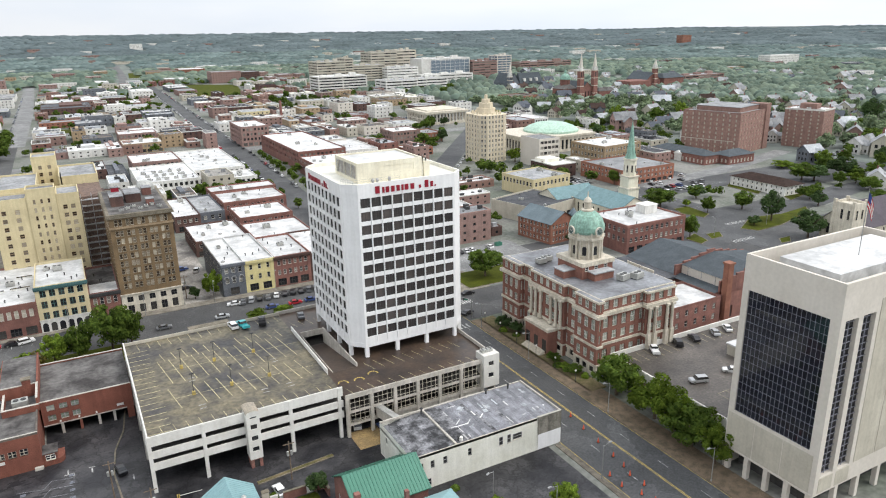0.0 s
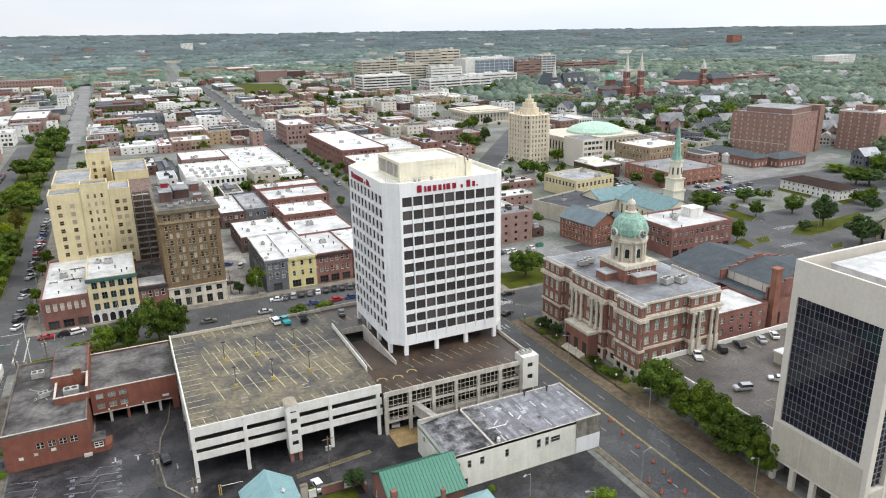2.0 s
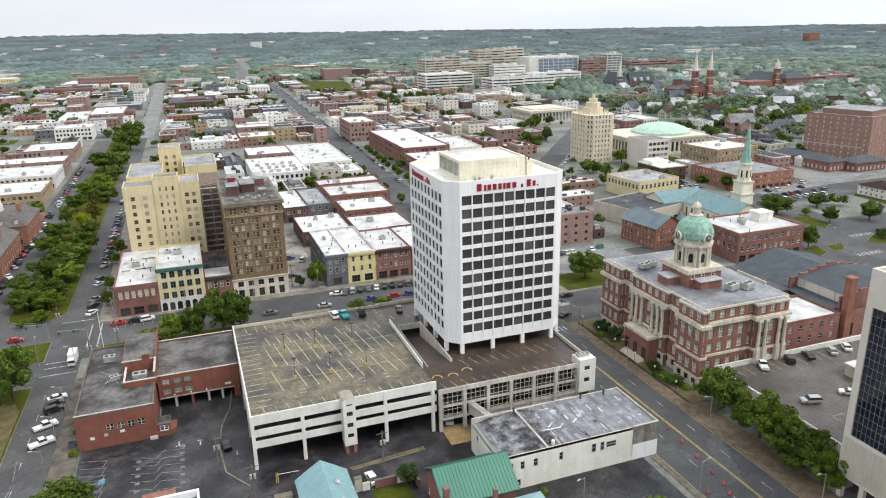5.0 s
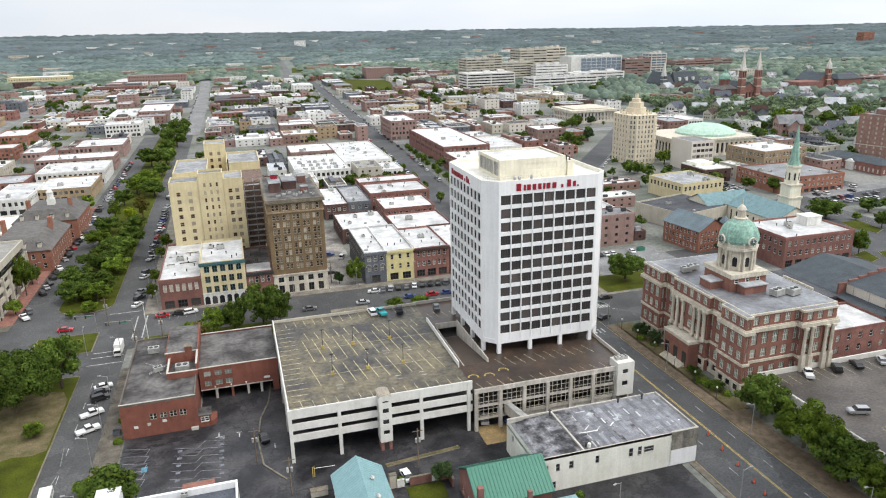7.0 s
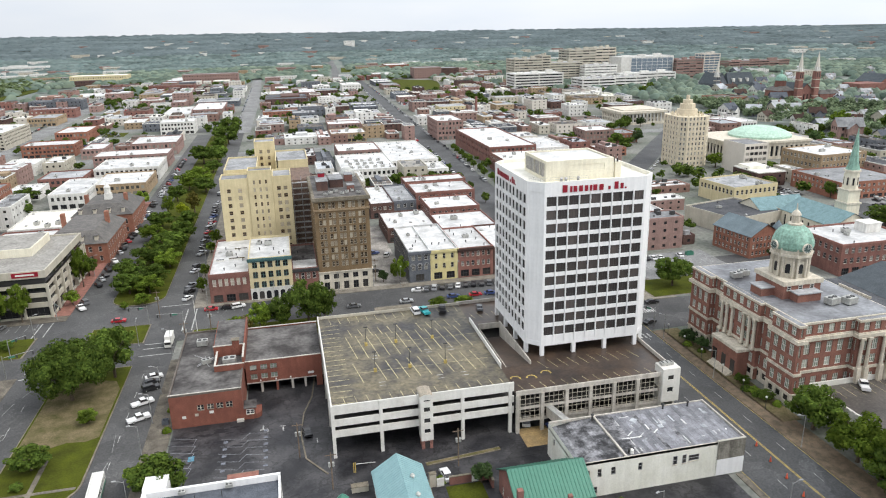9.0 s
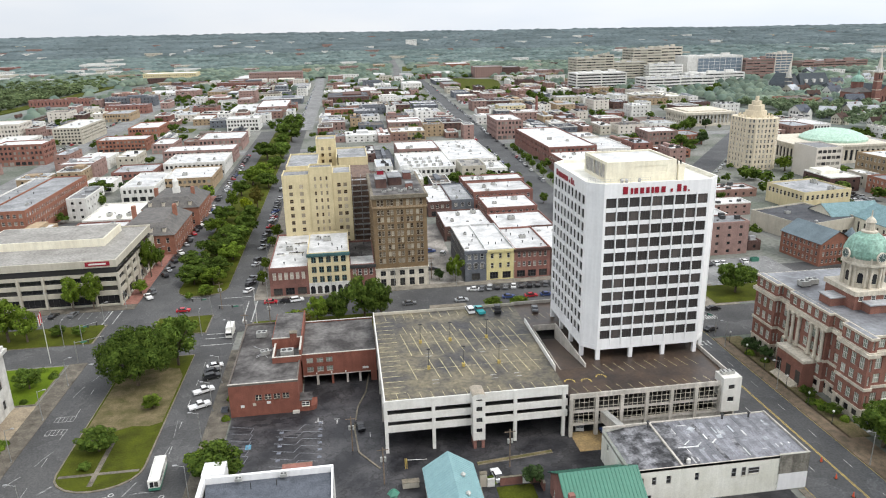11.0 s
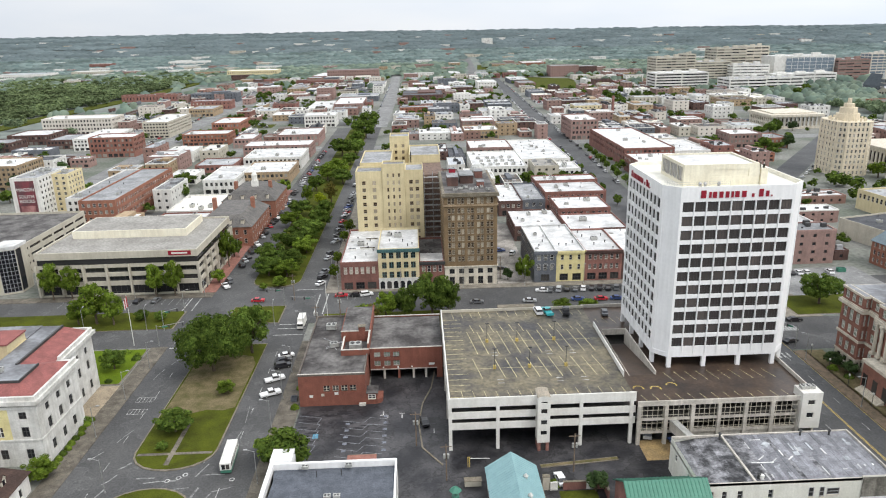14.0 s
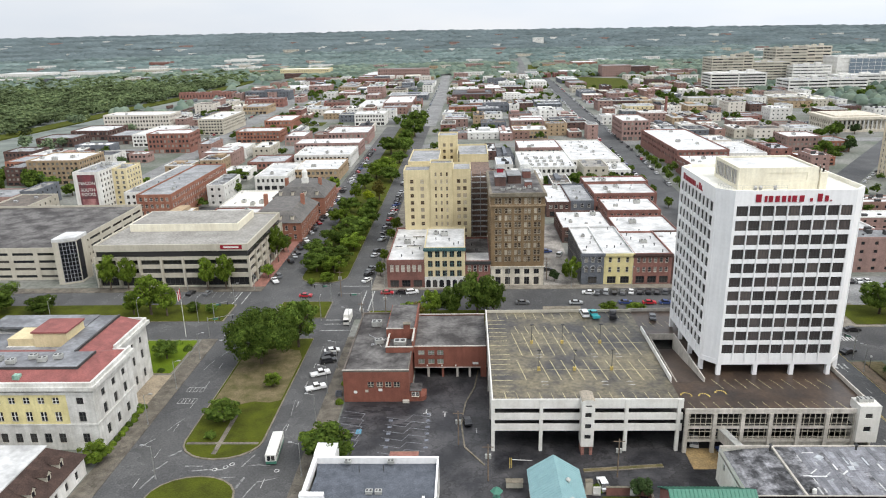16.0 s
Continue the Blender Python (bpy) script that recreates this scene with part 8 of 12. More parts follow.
# ---- buildings further up the streets ----
W, GR, DK = ROOF_WHITE, ROOF_GREY, ROOF_DARK
MID = [
    # name, x0, x1, y0, y1, z, storeys, wall, roof, label, cat, faces
    ("brick_warehouse", -286, -251, 442, 475, 16, 5, BRICK_TAN, W, "five-storey brown brick warehouse with many windows", "warehouse", "SE"),
    ("brick_warehouse", -300, -287, 440, 470, 12, 4, BRICK_DARK, GR, "lower wing of brown brick warehouse", "warehouse", "SE"),
    ("brick_block", -168, -150, 342, 427, 15, 4, BRICK_ORANGE, GR, "plain orange brick block with grey roof", "building", "SE"),
    ("grey_block", -178, -168.1, 350, 427, 14.6, 4, STUCCO_WHITE, GR, "grey fronted block with flat roof", "building", "S"),
    ("brick_hotel", -259, -224, 561, 585, 16, 4, BRICK_COURT, W, "five-storey red brick block with white trim", "building", "SE"),
    ("white_block", -289, -262, 598, 660, 10.4, 3, STUCCO_WHITE, W, "long white apartment block", "building", "SE"),
    ("apartment_block", -364, -297, 699, 730, 16.3, 4, PANEL_GREY, W, "long pale grey apartment block with white roof", "apartment", "SE"),
    ("brick_shed", -376, -343, 601, 629, 8, 2, BRICK_DARK, GR, "dark red brick shed", "shed", "SE"),
    ("brick_shed", -366, -330, 640, 678, 9, 2, BRICK_DARK, W, "dark red brick depot with white roof", "shed", "SE"),
    ("brick_shed", -318, -290, 612, 650, 8, 2, BRICK_DARK, GR, "dark red brick row shed", "shed", "SE"),
    ("dark_shop", -326, -296, 572, 588, 6, 1, STUCCO_GREY, W, "low dark blue shop with white roof", "shop", "SE"),
    ("brick_shed", -356, -333, 525, 548, 9, 2, BRICK_DARK, GR, "old grey brick shed", "shed", "SE"),
    ("brick_shed", -330, -300, 486, 512, 8, 2, BRICK_ORANGE, GR, "low brick shed with grey roof", "shed", "SE"),
    ("brick_shop", -278, -257, 514, 532, 7, 2, BRICK_DARK, GR, "low brown brick shop", "shop", "SE"),
    ("brick_shop", -255, -241, 518, 530, 7, 2, BRICK_RED, W, "red brick shop with white roof", "shop", "SE"),
    ("apartment_block", -255, -231, 664, 733, 15, 5, PANEL_BUFF, W, "five-storey tan and white apartment block", "apartment", "SE"),
    ("tan_shop", -264, -236, 833, 875, 9, 2, BRICK_TAN, GR, "tan brick corner shop", "shop", "SE"),
    ("brown_shop", -200, -173, 694, 740, 9, 2, BRICK_ORANGE, W, "brown brick block with white roof", "shop", "SE"),
    ("brick_block", -202, -163, 610, 636, 10, 3, BRICK_ORANGE, W, "three-storey brown brick block", "building", "SE"),
    ("brick_shop", -154, -137, 590, 622, 8, 2, BRICK_RED, W, "dark red shop with white roof", "shop", "SE"),
    ("brick_row", -118, -83, 592, 634, 10, 2, BRICK_RED, W, "long red brick row with white roof", "shop", "SE"),
    ("brick_row", -133, -82, 536, 563, 10, 3, BRICK_RED, W, "red brick row with white roof and parapet", "shop", "SE"),
    ("brick_row", -122, -82, 489, 527, 9, 2, STUCCO_WHITE, W, "white sided shop row", "shop", "SE"),
    ("brick_row", -112, -82, 440, 479, 8, 2, BRICK_TAN, W, "tan brick shop row with white roof", "shop", "SE"),
    ("brick_shop", -150, -124, 470, 498, 8, 2, BRICK_RED, GR, "red brick shop with grey roof", "shop", "SE"),
    ("white_shop", -113, -82, 712, 740, 12, 3, STUCCO_WHITE, W, "white framed shop with tall dark windows", "shop", "SE"),
    ("brick_shop", -98, -64, 842, 925, 10, 2, BRICK_RED, W, "red brick hall with yellow flank", "shop", "SE"),
    ("white_shed", -128, -99, 829, 915, 7, 2, STUCCO_WHITE, W, "low shed with broad white roof", "shed", "SE"),
    ("white_shed", -129, -110, 415, 460, 9, 2, STUCCO_WHITE, W, "white ribbed warehouse", "warehouse", "SE"),
    ("white_shop", -160, -143, 447, 468, 6, 1, STUCCO_WHITE, W, "low white flat-roofed shop", "shop", "SE"),
    ("brick_shop", -128, -104, 318, 345, 7, 2, BRICK_RED, W, "low red brick shop with pale roof", "shop", "SE"),
    ("white_shop", -128, -104, 348, 385, 7, 2, STUCCO_WHITE, ROOF_CREAM, "low cream building with pale roof", "shop", "SE"),
    ("white_market", 34, 68, 432, 490, 9, 2, STUCCO_WHITE, W, "white flat-roofed market with many roof units", "market", "SW"),
    ("white_shop", 68.1, 100, 455, 538, 9, 2, STUCCO_WHITE, W, "white roofed shops in a row", "shop", "SE"),
    ("brick_shop", 37, 67, 500, 536, 10, 2, BRICK_RED, W, "red brick shop with white roof", "shop", "SW"),
    ("arched_shop", 86, 100, 424, 448, 8, 2, STUCCO_WHITE, W, "white shop with arched front", "shop", "SW"),
    ("brick_shop", 66, 102, 391, 406, 8, 2, BRICK_RED, W, "long red brick shop with white roof", "shop", "SW"),
    ("brick_shop", 65, 97, 353, 378, 10, 2, BRICK_RED, W, "long red brick building with white roof", "shop", "SW"),
    ("brick_shop", 66, 91, 322, 347, 9, 2, BRICK_RED, W, "red brick shop with white roof and mural", "shop", "SW"),
    ("white_shop", 40, 52, 344, 386, 8, 2, BRICK_DARK, W, "low shop with broad white roof", "shop", "SW"),
    ("grey_shop", 52.1, 64, 346, 386, 8, 2, STUCCO_GREY, GR, "low shop with grey metal roof", "shop", "SW"),
    ("white_shop", 42, 64, 300, 330, 7, 2, BRICK_DARK, W, "low brick shop behind the street row", "shop", "SW"),
    ("brick_shop", 64.5, 90, 286, 316, 8, 2, BRICK_RED, W, "low brick shop with white roof", "shop", "SW"),
    ("brick_shop", -30, -3, 366, 395, 9, 2, BRICK_DARK, GR, "dark brick shop with grey roof", "shop", "SW"),
    ("grey_shop", 12, 34, 340, 372, 8, 2, STUCCO_GREY, W, "small grey shop with pale roof", "shop", "SW"),
    ("green_shop", 10, 30, 296, 330, 12, 3, BRICK_DARK, GR, "dark brick building with green stained wall", "building", "SW"),
    ("tan_block", 71, 89, 626, 644, 10, 3, BRICK_TAN, GR, "tan brick block with tall windows", "building", "SW"),
    ("brick_shop", 40, 70, 605, 635, 8, 2, BRICK_TAN, W, "brown brick shops with white roof", "shop", "SW"),
    ("brick_shop", 42, 73, 670, 694, 8, 2, BRICK_RED, W, "red brick shop with white roof", "shop", "SW"),
    ("brick_palazzo", 129, 152, 588, 630, 16.5, 4, BRICK_RED, W, "tall red brick palazzo with arched windows", "building", "SW"),
    ("brick_department_store", 138, 172, 462, 560, 13, 3, BRICK_RED, W, "large red brick store with white roof", "store", "SW"),
    ("brick_shop", 136, 168, 400, 455, 11, 3, BRICK_RED, W, "red brick shop with white roof", "shop", "SW"),
    ("brick_shop", 174, 200, 470, 520, 9, 2, STUCCO_WHITE, W, "white roofed workshop with ridges", "shop", "SW"),
    ("brick_church_hall", 237, 262, 525, 551, 11, 3, BRICK_RED, W, "red brick hall with white roof", "hall", "SW"),
    ("tan_hall", 263, 280, 520, 545, 8, 2, BRICK_ORANGE, GR, "orange brick hall with grey roof", "hall", "SW"),
    ("brick_shop", 222, 244, 468, 488, 6, 2, BRICK_ORANGE, W, "low orange brick shop", "shop", "SW"),
    ("white_shed", 378, 405, 540, 575, 9, 2, STUCCO_WHITE, W, "white hall with red brick end", "hall", "SW"),
    ("cream_hall", 223.5, 252, 314, 341, 10.1, 2, STUCCO_CREAM, GR, "long cream hall with grey roof", "hall", "SW"),
    ("cream_theatre", 189, 221, 268, 298, 8.3, 1, PANEL_BUFF, DK, "cream theatre with dark roof", "theatre", "SW"),
    ("brick_office", 198, 231, 208, 233, 12.6, 3, BRICK_RED, W, "red brick offices with bright white roof", "office", "SW"),
    ("orange_brick_office", 285.4, 327, 307, 345, 9.6, 3, BRICK_ORANGE, GR, "orange brick offices with flat roof", "office", "SW"),
    ("columned_office", 316, 352, 362, 394, 13.5, 3, BRICK_TAN, W, "tan office with tall columns and white roof", "office", "SW"),
    ("brick_apartments", 416, 462, 344, 388, 30, 9, BRICK_BROWNED, GR, "large red brick apartment block", "apartment", "SW"),
    ("brick_apartments", 489, 511, 326, 354, 29, 10, BRICK_BROWNED, W, "tall red brick apartment tower with balconies", "apartment", "SW"),
    ("grey_mural_block", -208, -194, 358, 390, 24, 8, STUCCO_WHITE, GR, "grey white block with painted end wall", "building", "E"),
    ("cream_annex", -193.9, -186, 372, 390, 23, 8, STUCCO_CREAM, GR, "dark windowed annex of painted block", "building", "SE"),
]
for name, x0, x1, y0, y1, z, st_, wall, roof, lab, cat, fc in MID:
    take(x0, x1, y0, y1)
    # beyond y 480 red brick takes the paler tone that stands for haze
    if wall is BRICK_RED and y0 > 480:
        wall = BRICK_PALE
    if len(lab.split()) < 4:
        lab += " in the town"
    big = y0 < 420 and abs(x0) < 340
    blk = house_block(name, x0, x1, y0, y1, z, lab, cat, wall, roof, st_, win=1.5 if big else 1.15 if x0 > 400 else 1.7, pitch=3.0 if z < 22 else 4.8 if x0 > 400 else 3.4, faces=fc,
                near=big and wall not in (STUCCO_WHITE,), ground=z < 22, glass_m=GLASS_DARK if wall in (STUCCO_WHITE, PANEL_BUFF, STUCCO_CREAM) else PANEL_BUFF if x0 > 400 else GLASS_BLIND)
    if name == "brick_apartments" and z == 30:
        # set-back top storey, taller stair wing and pale string course
        s = Shape()
        s.box(x0 + 9, x1 - 6, y0 + 5, y1 - 6, z - 0.8, z + 2.6, 0)
        s.box(x1 - 6, x1 + 1.5, y0 - 1.0, y0 + 12, 0, z + 3.4, 0)
        s.box(x0 + 8.6, x1 - 5.6, y0 + 4.6, y1 - 5.6, z + 2.6, z + 2.9, 2)
        s.box(x0 - 0.12, x0, y0 + 4, y1, 9.2, 9.7, 1)
        ob = part("top_storey", s, [BRICK_BROWNED, STONE, ROOF_GREY], blk)
    elif name == "brick_apartments":
        s = Shape()
        s.box(x0 - 0.15, x1 + 0.15, y0 - 0.15, y0, z - 1.3, z - 0.1, 1)
        s.box(x0 - 0.15, x0, y0, y1, z - 1.3, z - 0.1, 1)
        s.box(x0 + 7, x1 - 6, y0 + 8, y1 - 8, z - 0.8, z + 3, 0)
        part("top_storey", s, [BRICK_BROWNED, FRAME_WHITE], blk)
    turn = {"cream_hall": 7, "cream_theatre": 14, "columned_office": 6, "brick_apartments": 15}.get(name, 15 if x0 > 400 else 0)
    blk.rotation_euler.z = radians(turn)
random.seed(21)
for name, x0, x1, y0, y1, z, *_ in MID:
    if y0 < 560:
        roof_bits(x0, x1, y0, y1, z - 0.7, 3)
    for k in range(random.choice((1, 2, 3)) if z < 20 else 3):
        roof_unit(random.uniform(x0 + 3, x1 - 3), random.uniform(y0 + 3, y1 - 3), z - 0.75, random.choice((0, 90)), random.uniform(0.8, 1.5))
for i in range(5):
    for j in range(3):
        roof_unit(40 + 5 * i + random.uniform(-1, 1), 440 + 12 * j, 8.25, 0, 1.1)

# painted end wall
s = Shape()
s.box(-205.6, -196.2, 357.75, 357.9, 3, 22.5, 0)
s.box(-204.6, -197.4, 357.68, 357.75, 4.2, 9.5, 1)
mural = solo("wall_mural", s, [surface("mural_dark_red", (0.2, 0.05, 0.06), (0.1, 0.05, 0.055), 0.9), surface("mural_pink", (0.4, 0.2, 0.19), (0.2, 0.08, 0.08), 0.9)],
             "dark red painted wall mural with white words", "mural", -201, 357.9, 3)
for text, z, size in (("MACON", 17.2, 2.4), ("SOUTH", 13.6, 2.4), ("ROCKS", 11.2, 2.4)):
    cu = bpy.data.curves.new("lettering", "FONT")
    cu.body, cu.size, cu.align_x, cu.extrude = text, size, "CENTER", 0.03
    cu.materials.append(FRAME_WHITE)
    ob = new("lettering", cu)
    ob.parent = mural
    ob.matrix_local = pose(0.1, -0.2, z - 3, 90, 0, 0)

# slate-roofed museum with cupola
mu = thing("slate_roofed_hall", -86, 345, 0, "brick hall with slate mansard roof and white cupola", "hall")
take(-104, -73, 304, 388)
for x0, x1, y0, y1, z in ((-101, -76, 306, 346, 9), (-101, -74, 352, 386, 10)):
    s = Shape()
    for key, (o, ang, w) in sides(x0, x1, y0, y1).items():
        glazed_wall(s, mu, o, ang, w, 0, z, spread(w, int(w / 4), 1.3, 1), [(1.4, 3.6), (5.4, 7.6)], (FRAME_WHITE, GLASS_DARK, "sash"), 0.25)
    part("wall", s, BRICK_ORANGE, mu)
    hip(mu, x0, x1, y0, y1, z, z + 4.5, SLATE, 0.5, 0.55)
    for k in range(4):
        s = Shape()
        x = x0 + 4 + k * (x1 - x0 - 8) / 3
        s.box(x - 0.7, x + 0.7, y0 + 0.9, y0 + 3, z + 1.0, z + 3.0, 0)
        s.box(x - 0.9, x + 0.9, y0 + 0.6, y0 + 3.2, z + 3.0, z + 3.25, 1)
        part("dormer", s, [STONE, SLATE], mu)
for x, y in ((-98, 330), (-80, 330), (-97, 368), (-79, 368)):
    s = Shape()
    s.box(x - 0.8, x + 0.8, y - 1.2, y + 1.2, 9, 17.2, 0)
    part("chimney", s, BRICK_ORANGE, mu)
s = Shape()
s.box(-88.6, -85.4, 366.4, 369.6, 13.8, 17.5, 0)
s.tube(-87, 368, 17.5, 20.4, 1.5, 1.4, 8)
s.tube(-87, 368, 20.4, 22.8, 1.7, 0.1, 8)
part("cupola", s, FRAME_WHITE, mu, "white wooden cupola")

# art deco tower
STONE_CREAM = surface("warm_cream_stone", (0.7, 0.62, 0.47), (0.58, 0.5, 0.37), 0.85, 0.3, 3.0, 0.1, streak=0.15, grain=0.1)
ad = thing("art_deco_tower", 262, 425, 0, "stepped cream art deco tower", "tower block")
take(250, 276, 412, 442)
s = Shape()
oct2 = [(256, 413.5), (270, 413.5), (274, 417.5), (274, 437), (270, 441), (256, 441), (252, 437), (252, 417.5)]
fr = [((252, 437), 270, 19.5, 5), ((252, 417.5), -45, 5.66, 2), ((256, 413.5), 0, 14, 5), ((270, 413.5), 45, 5.66, 2)]
for o, ang, w, n in fr:
    glazed_wall(s, ad, o, ang, w, 0, 33, spread(w, n, 1.2, 0.6), [(1.5 + 3.25 * k, 3.4 + 3.25 * k) for k in range(10)], (FRAME_WHITE, GLASS_BLIND, "sash"), 0.25)
s.facade((274, 417.5), 90, 19.5, 0, 33, [], [], 0.2, 0)
s.facade((274, 437), 135, 5.66, 0, 33, [], [], 0.2, 0)
s.facade((270, 441), 180, 14, 0, 33, [], [], 0.2, 0)
s.facade((256, 441), 225, 5.66, 0, 33, [], [], 0.2, 0)
s.poly([(*p, 33) for p in oct2], 0)
part("wall", s, STONE_CREAM, ad)
for r, z0, z1 in ((7.0, 33, 37), (5.2, 37, 40.5), (3.2, 40.5, 43), (1.2, 43, 46)):
    s = Shape()
    s.tube(263, 427, z0, z1, r, r * 0.97, 8)
    part("crown_step", s, STONE_CREAM, ad)
for k in range(18):
    s = Shape()
    a = math.tau * k / 18
    s.box(263 + 9.4 * math.cos(a) - 0.4, 263 + 9.4 * math.cos(a) + 0.4, 427 + 11.6 * math.sin(a) - 0.4, 427 + 11.6 * math.sin(a) + 0.4, 33, 34.6, 0)
    part("merlon", s, STONE_CREAM, ad)

ad.location.x += 2.5

# columned temple front
tc = thing("columned_courthouse", 335, 638, 0, "white columned public building with flat roof", "public building")
take(308, 362, 612, 662)
s = Shape()
for key, (o, ang, w) in sides(314, 360, 618, 658).items():
    s.facade(o, ang, w, 0, 10.5, spread(w, int(w / 4), 1.5, 2), [(2, 4.5), (6, 9)], 0.4, 0, 1)
part("wall", s, [STONE, GLASS_DARK], tc)
s = Shape()
s.box(312.5, 361.5, 614.4, 659.5, 10.5, 12.6, 0)
s.box(318, 356, 620, 654, 12.6, 13.6, 0)
part("entablature", s, STONE, tc)
s = Shape()
s.box(312.5, 361.5, 614.4, 618, 0, 2.2, 0)
part("plinth", s, STONE, tc)
for k in range(13):
    s = Shape()
    s.tube(315 + 3.65 * k, 615.8, 2.2, 10.5, 0.75, 0.62, 10)
    part("column", s, MARBLE, tc)

# domed auditorium and ribbed white block
au = thing("domed_auditorium", 330, 450, 0, "stone auditorium with wide green copper dome", "auditorium")
take(290, 366, 404, 486)
s = Shape()
for key, (o, ang, w) in sides(300, 360, 421, 474).items():
    s.facade(o, ang, w, 0, 11.2, spread(w, int(w / 4), 2.2, 1), [(2, 9)], 0.6, 0, 1)
part("wall", s, [STONE, GLASS_DARK], au)
s = Shape()
s.box(299, 361, 420, 475, 11.2, 12.6, 0)
part("cornice", s, STONE, au)
s = Shape()
s.lathe(338, 447, [(21.5, 12.6), (21.5, 14.0), (18, 16.4), (12, 18.6), (6, 19.6), (0, 19.9)], 36)
part("dome", s, MINT, au, "wide pale green dome", True)
rbx = row("ribbed_block", 279, 296, 381, 403, 19.2, "white ribbed concrete block with open frame side", "office", PANEL_GREY, GR, 5, win=2.6, pitch=3.4, faces="S", ground=False)

# church with copper steeple
cc = thing("steepled_church", 232, 255, 0, "cream church with teal roof and green steeple", "church")
take(214, 252, 238, 292)
s = Shape()
for key, (o, ang, w) in sides(222, 241, 240, 272).items():
    s.facade(o, ang, w, 0, 9, spread(w, int(w / 4), 1.2, 1), [(2, 7)], 0.3, 0, 1)
for key, (o, ang, w) in sides(214, 240, 276, 292).items():
    s.facade(o, ang, w, 0, 8, spread(w, int(w / 4), 1.2, 1), [(2, 6)], 0.3, 0, 1)
part("wall", s, [CREAM_PAINT, GLASS_DARK], cc)
gable(cc, 222, 241, 240, 272, 9, 14, "y", METAL_SEA, 0.5, CREAM_PAINT)
gable(cc, 214, 240, 276, 292, 8, 12, "x", METAL_SEA, 0.5, CREAM_PAINT)
SX, SY = 245.4, 259.0
stp = thing("steeple_tower", SX, SY, 0, "cream stepped church steeple with green spire", "steeple")
for q, z0, z1, m in ((3.5, 0, 13, CREAM_PAINT), (3.9, 13, 13.8, STONE), (3.1, 13.8, 19, CREAM_PAINT), (3.5, 19, 19.6, STONE)):
    s = Shape()
    s.box(SX - q, SX + q, SY - q, SY + q, z0, z1, 0)
    part("stage" if z1 - z0 > 1 else "stage_cornice", s, m, stp)
s = Shape()
s.tube(SX, SY, 19.6, 27.5, 3.2, 3.0, 8)
part("belfry", s, CREAM_PAINT, stp)
for k in range(8):
    a = math.tau * (k + 0.5) / 8
    w = Shape()
    w.box(-0.5, 0.5, -0.12, 0.02, -2.2, 1.6, 0)
    w.poly([(-0.34, -0.125, -2.0), (0.34, -0.125, -2.0), (0.34, -0.125, 1.0), (0, -0.125, 1.45), (-0.34, -0.125, 1.0)], 1)
    put("louvre", w.mesh("louvre", [STONE, GLASS_DARK]), stp, SX + 2.88 * math.cos(a), SY + 2.88 * math.sin(a), 23.6, math.degrees(a) + 90)
s = Shape()
s.tube(SX, SY, 27.5, 28.3, 3.6, 3.4, 8)
part("belfry_cornice", s, STONE, stp)
s = Shape()
s.tube(SX, SY, 28.3, 30.2, 2.9, 2.4, 8)
s.tube(SX, SY, 30.2, 47.0, 2.2, 0.06, 8)
part("spire", s, COPPER, stp, "green copper spire")

s = Shape()
s.box(219, 226, 220, 226, 11.9, 15.4, 0)
s.box(218.8, 226.2, 219.8, 226.2, 15.4, 15.7, 0)
solo("roof_hut", s, STUCCO_WHITE, "white stair hut on a white roof", "hut", 222, 223, 11.9)
# school with blue-grey roof
sc = thing("brick_school", 182, 245, 0, "orange brick school with blue-grey roof", "school")
take(176, 198, 233, 258)
BLUE_SLATE = surface("blue_slate", (0.13, 0.17, 0.19), (0.09, 0.12, 0.135), 0.6)
s = Shape()
for key, (o, ang, w) in sides(178.5, 194, 236, 257).items():
    glazed_wall(s, sc, o, ang, w, 0, 9.5, spread(w, int(w / 2.2), 1.1, 0.8), [(1.2, 2.8), (4.0, 5.8), (7.0, 8.6)], (FRAME_WHITE, GLASS_BLIND, "sash"), 0.25)
part("wall", s, BRICK_ORANGE, sc)
gable(sc, 178.5, 194, 236, 257, 9.5, 13.8, "y", BLUE_SLATE, 0.5, BRICK_ORANGE)
s = Shape()
s.tube(192.6, 236.4, 0, 11.2, 2.2, 2.2, 8)
part("turret", s, BRICK_ORANGE, sc)
s = Shape()
s.tube(192.6, 236.4, 11.2, 14.6, 2.6, 0.1, 8)
part("turret_roof", s, BLUE_SLATE, sc)
sc.rotation_euler.z = radians(8)

# stone church near the office
ch2 = thing("stone_church", 290, 180, 0, "pale stone church with square tower", "church")
take(272, 330, 164, 200)
s = Shape()
s.box(276, 285, 172, 181, 0, 18.4, 0)
for a, b, c, d in ((276, 285, 172, 172.5), (276, 285, 180.5, 181), (276, 276.5, 172.5, 180.5), (284.5, 285, 172.5, 180.5)):
    s.box(a, b, c, d, 18.4, 19.4, 0)
for a, b in ((275.8, 171.8), (284.0, 171.8), (275.8, 180.0), (284.0, 180.0)):
    s.box(a, a + 1.2, b, b + 1.2, 0, 20.4, 0)
part("tower", s, STONE, ch2)
s = Shape()
for key, (o, ang, w) in sides(286, 328, 172, 192).items():
    s.facade(o, ang, w, 0, 8, spread(w, int(w / 5), 1.4, 1.5), [(2, 6.5)], 0.3, 0, 1)
part("wall", s, [STONE, GLASS_DARK], ch2)
gable(ch2, 286, 328, 172, 192, 8, 17, "x", surface("plum_slate", (0.085, 0.07, 0.085), (0.06, 0.05, 0.06), 0.7), 0.4, STONE)


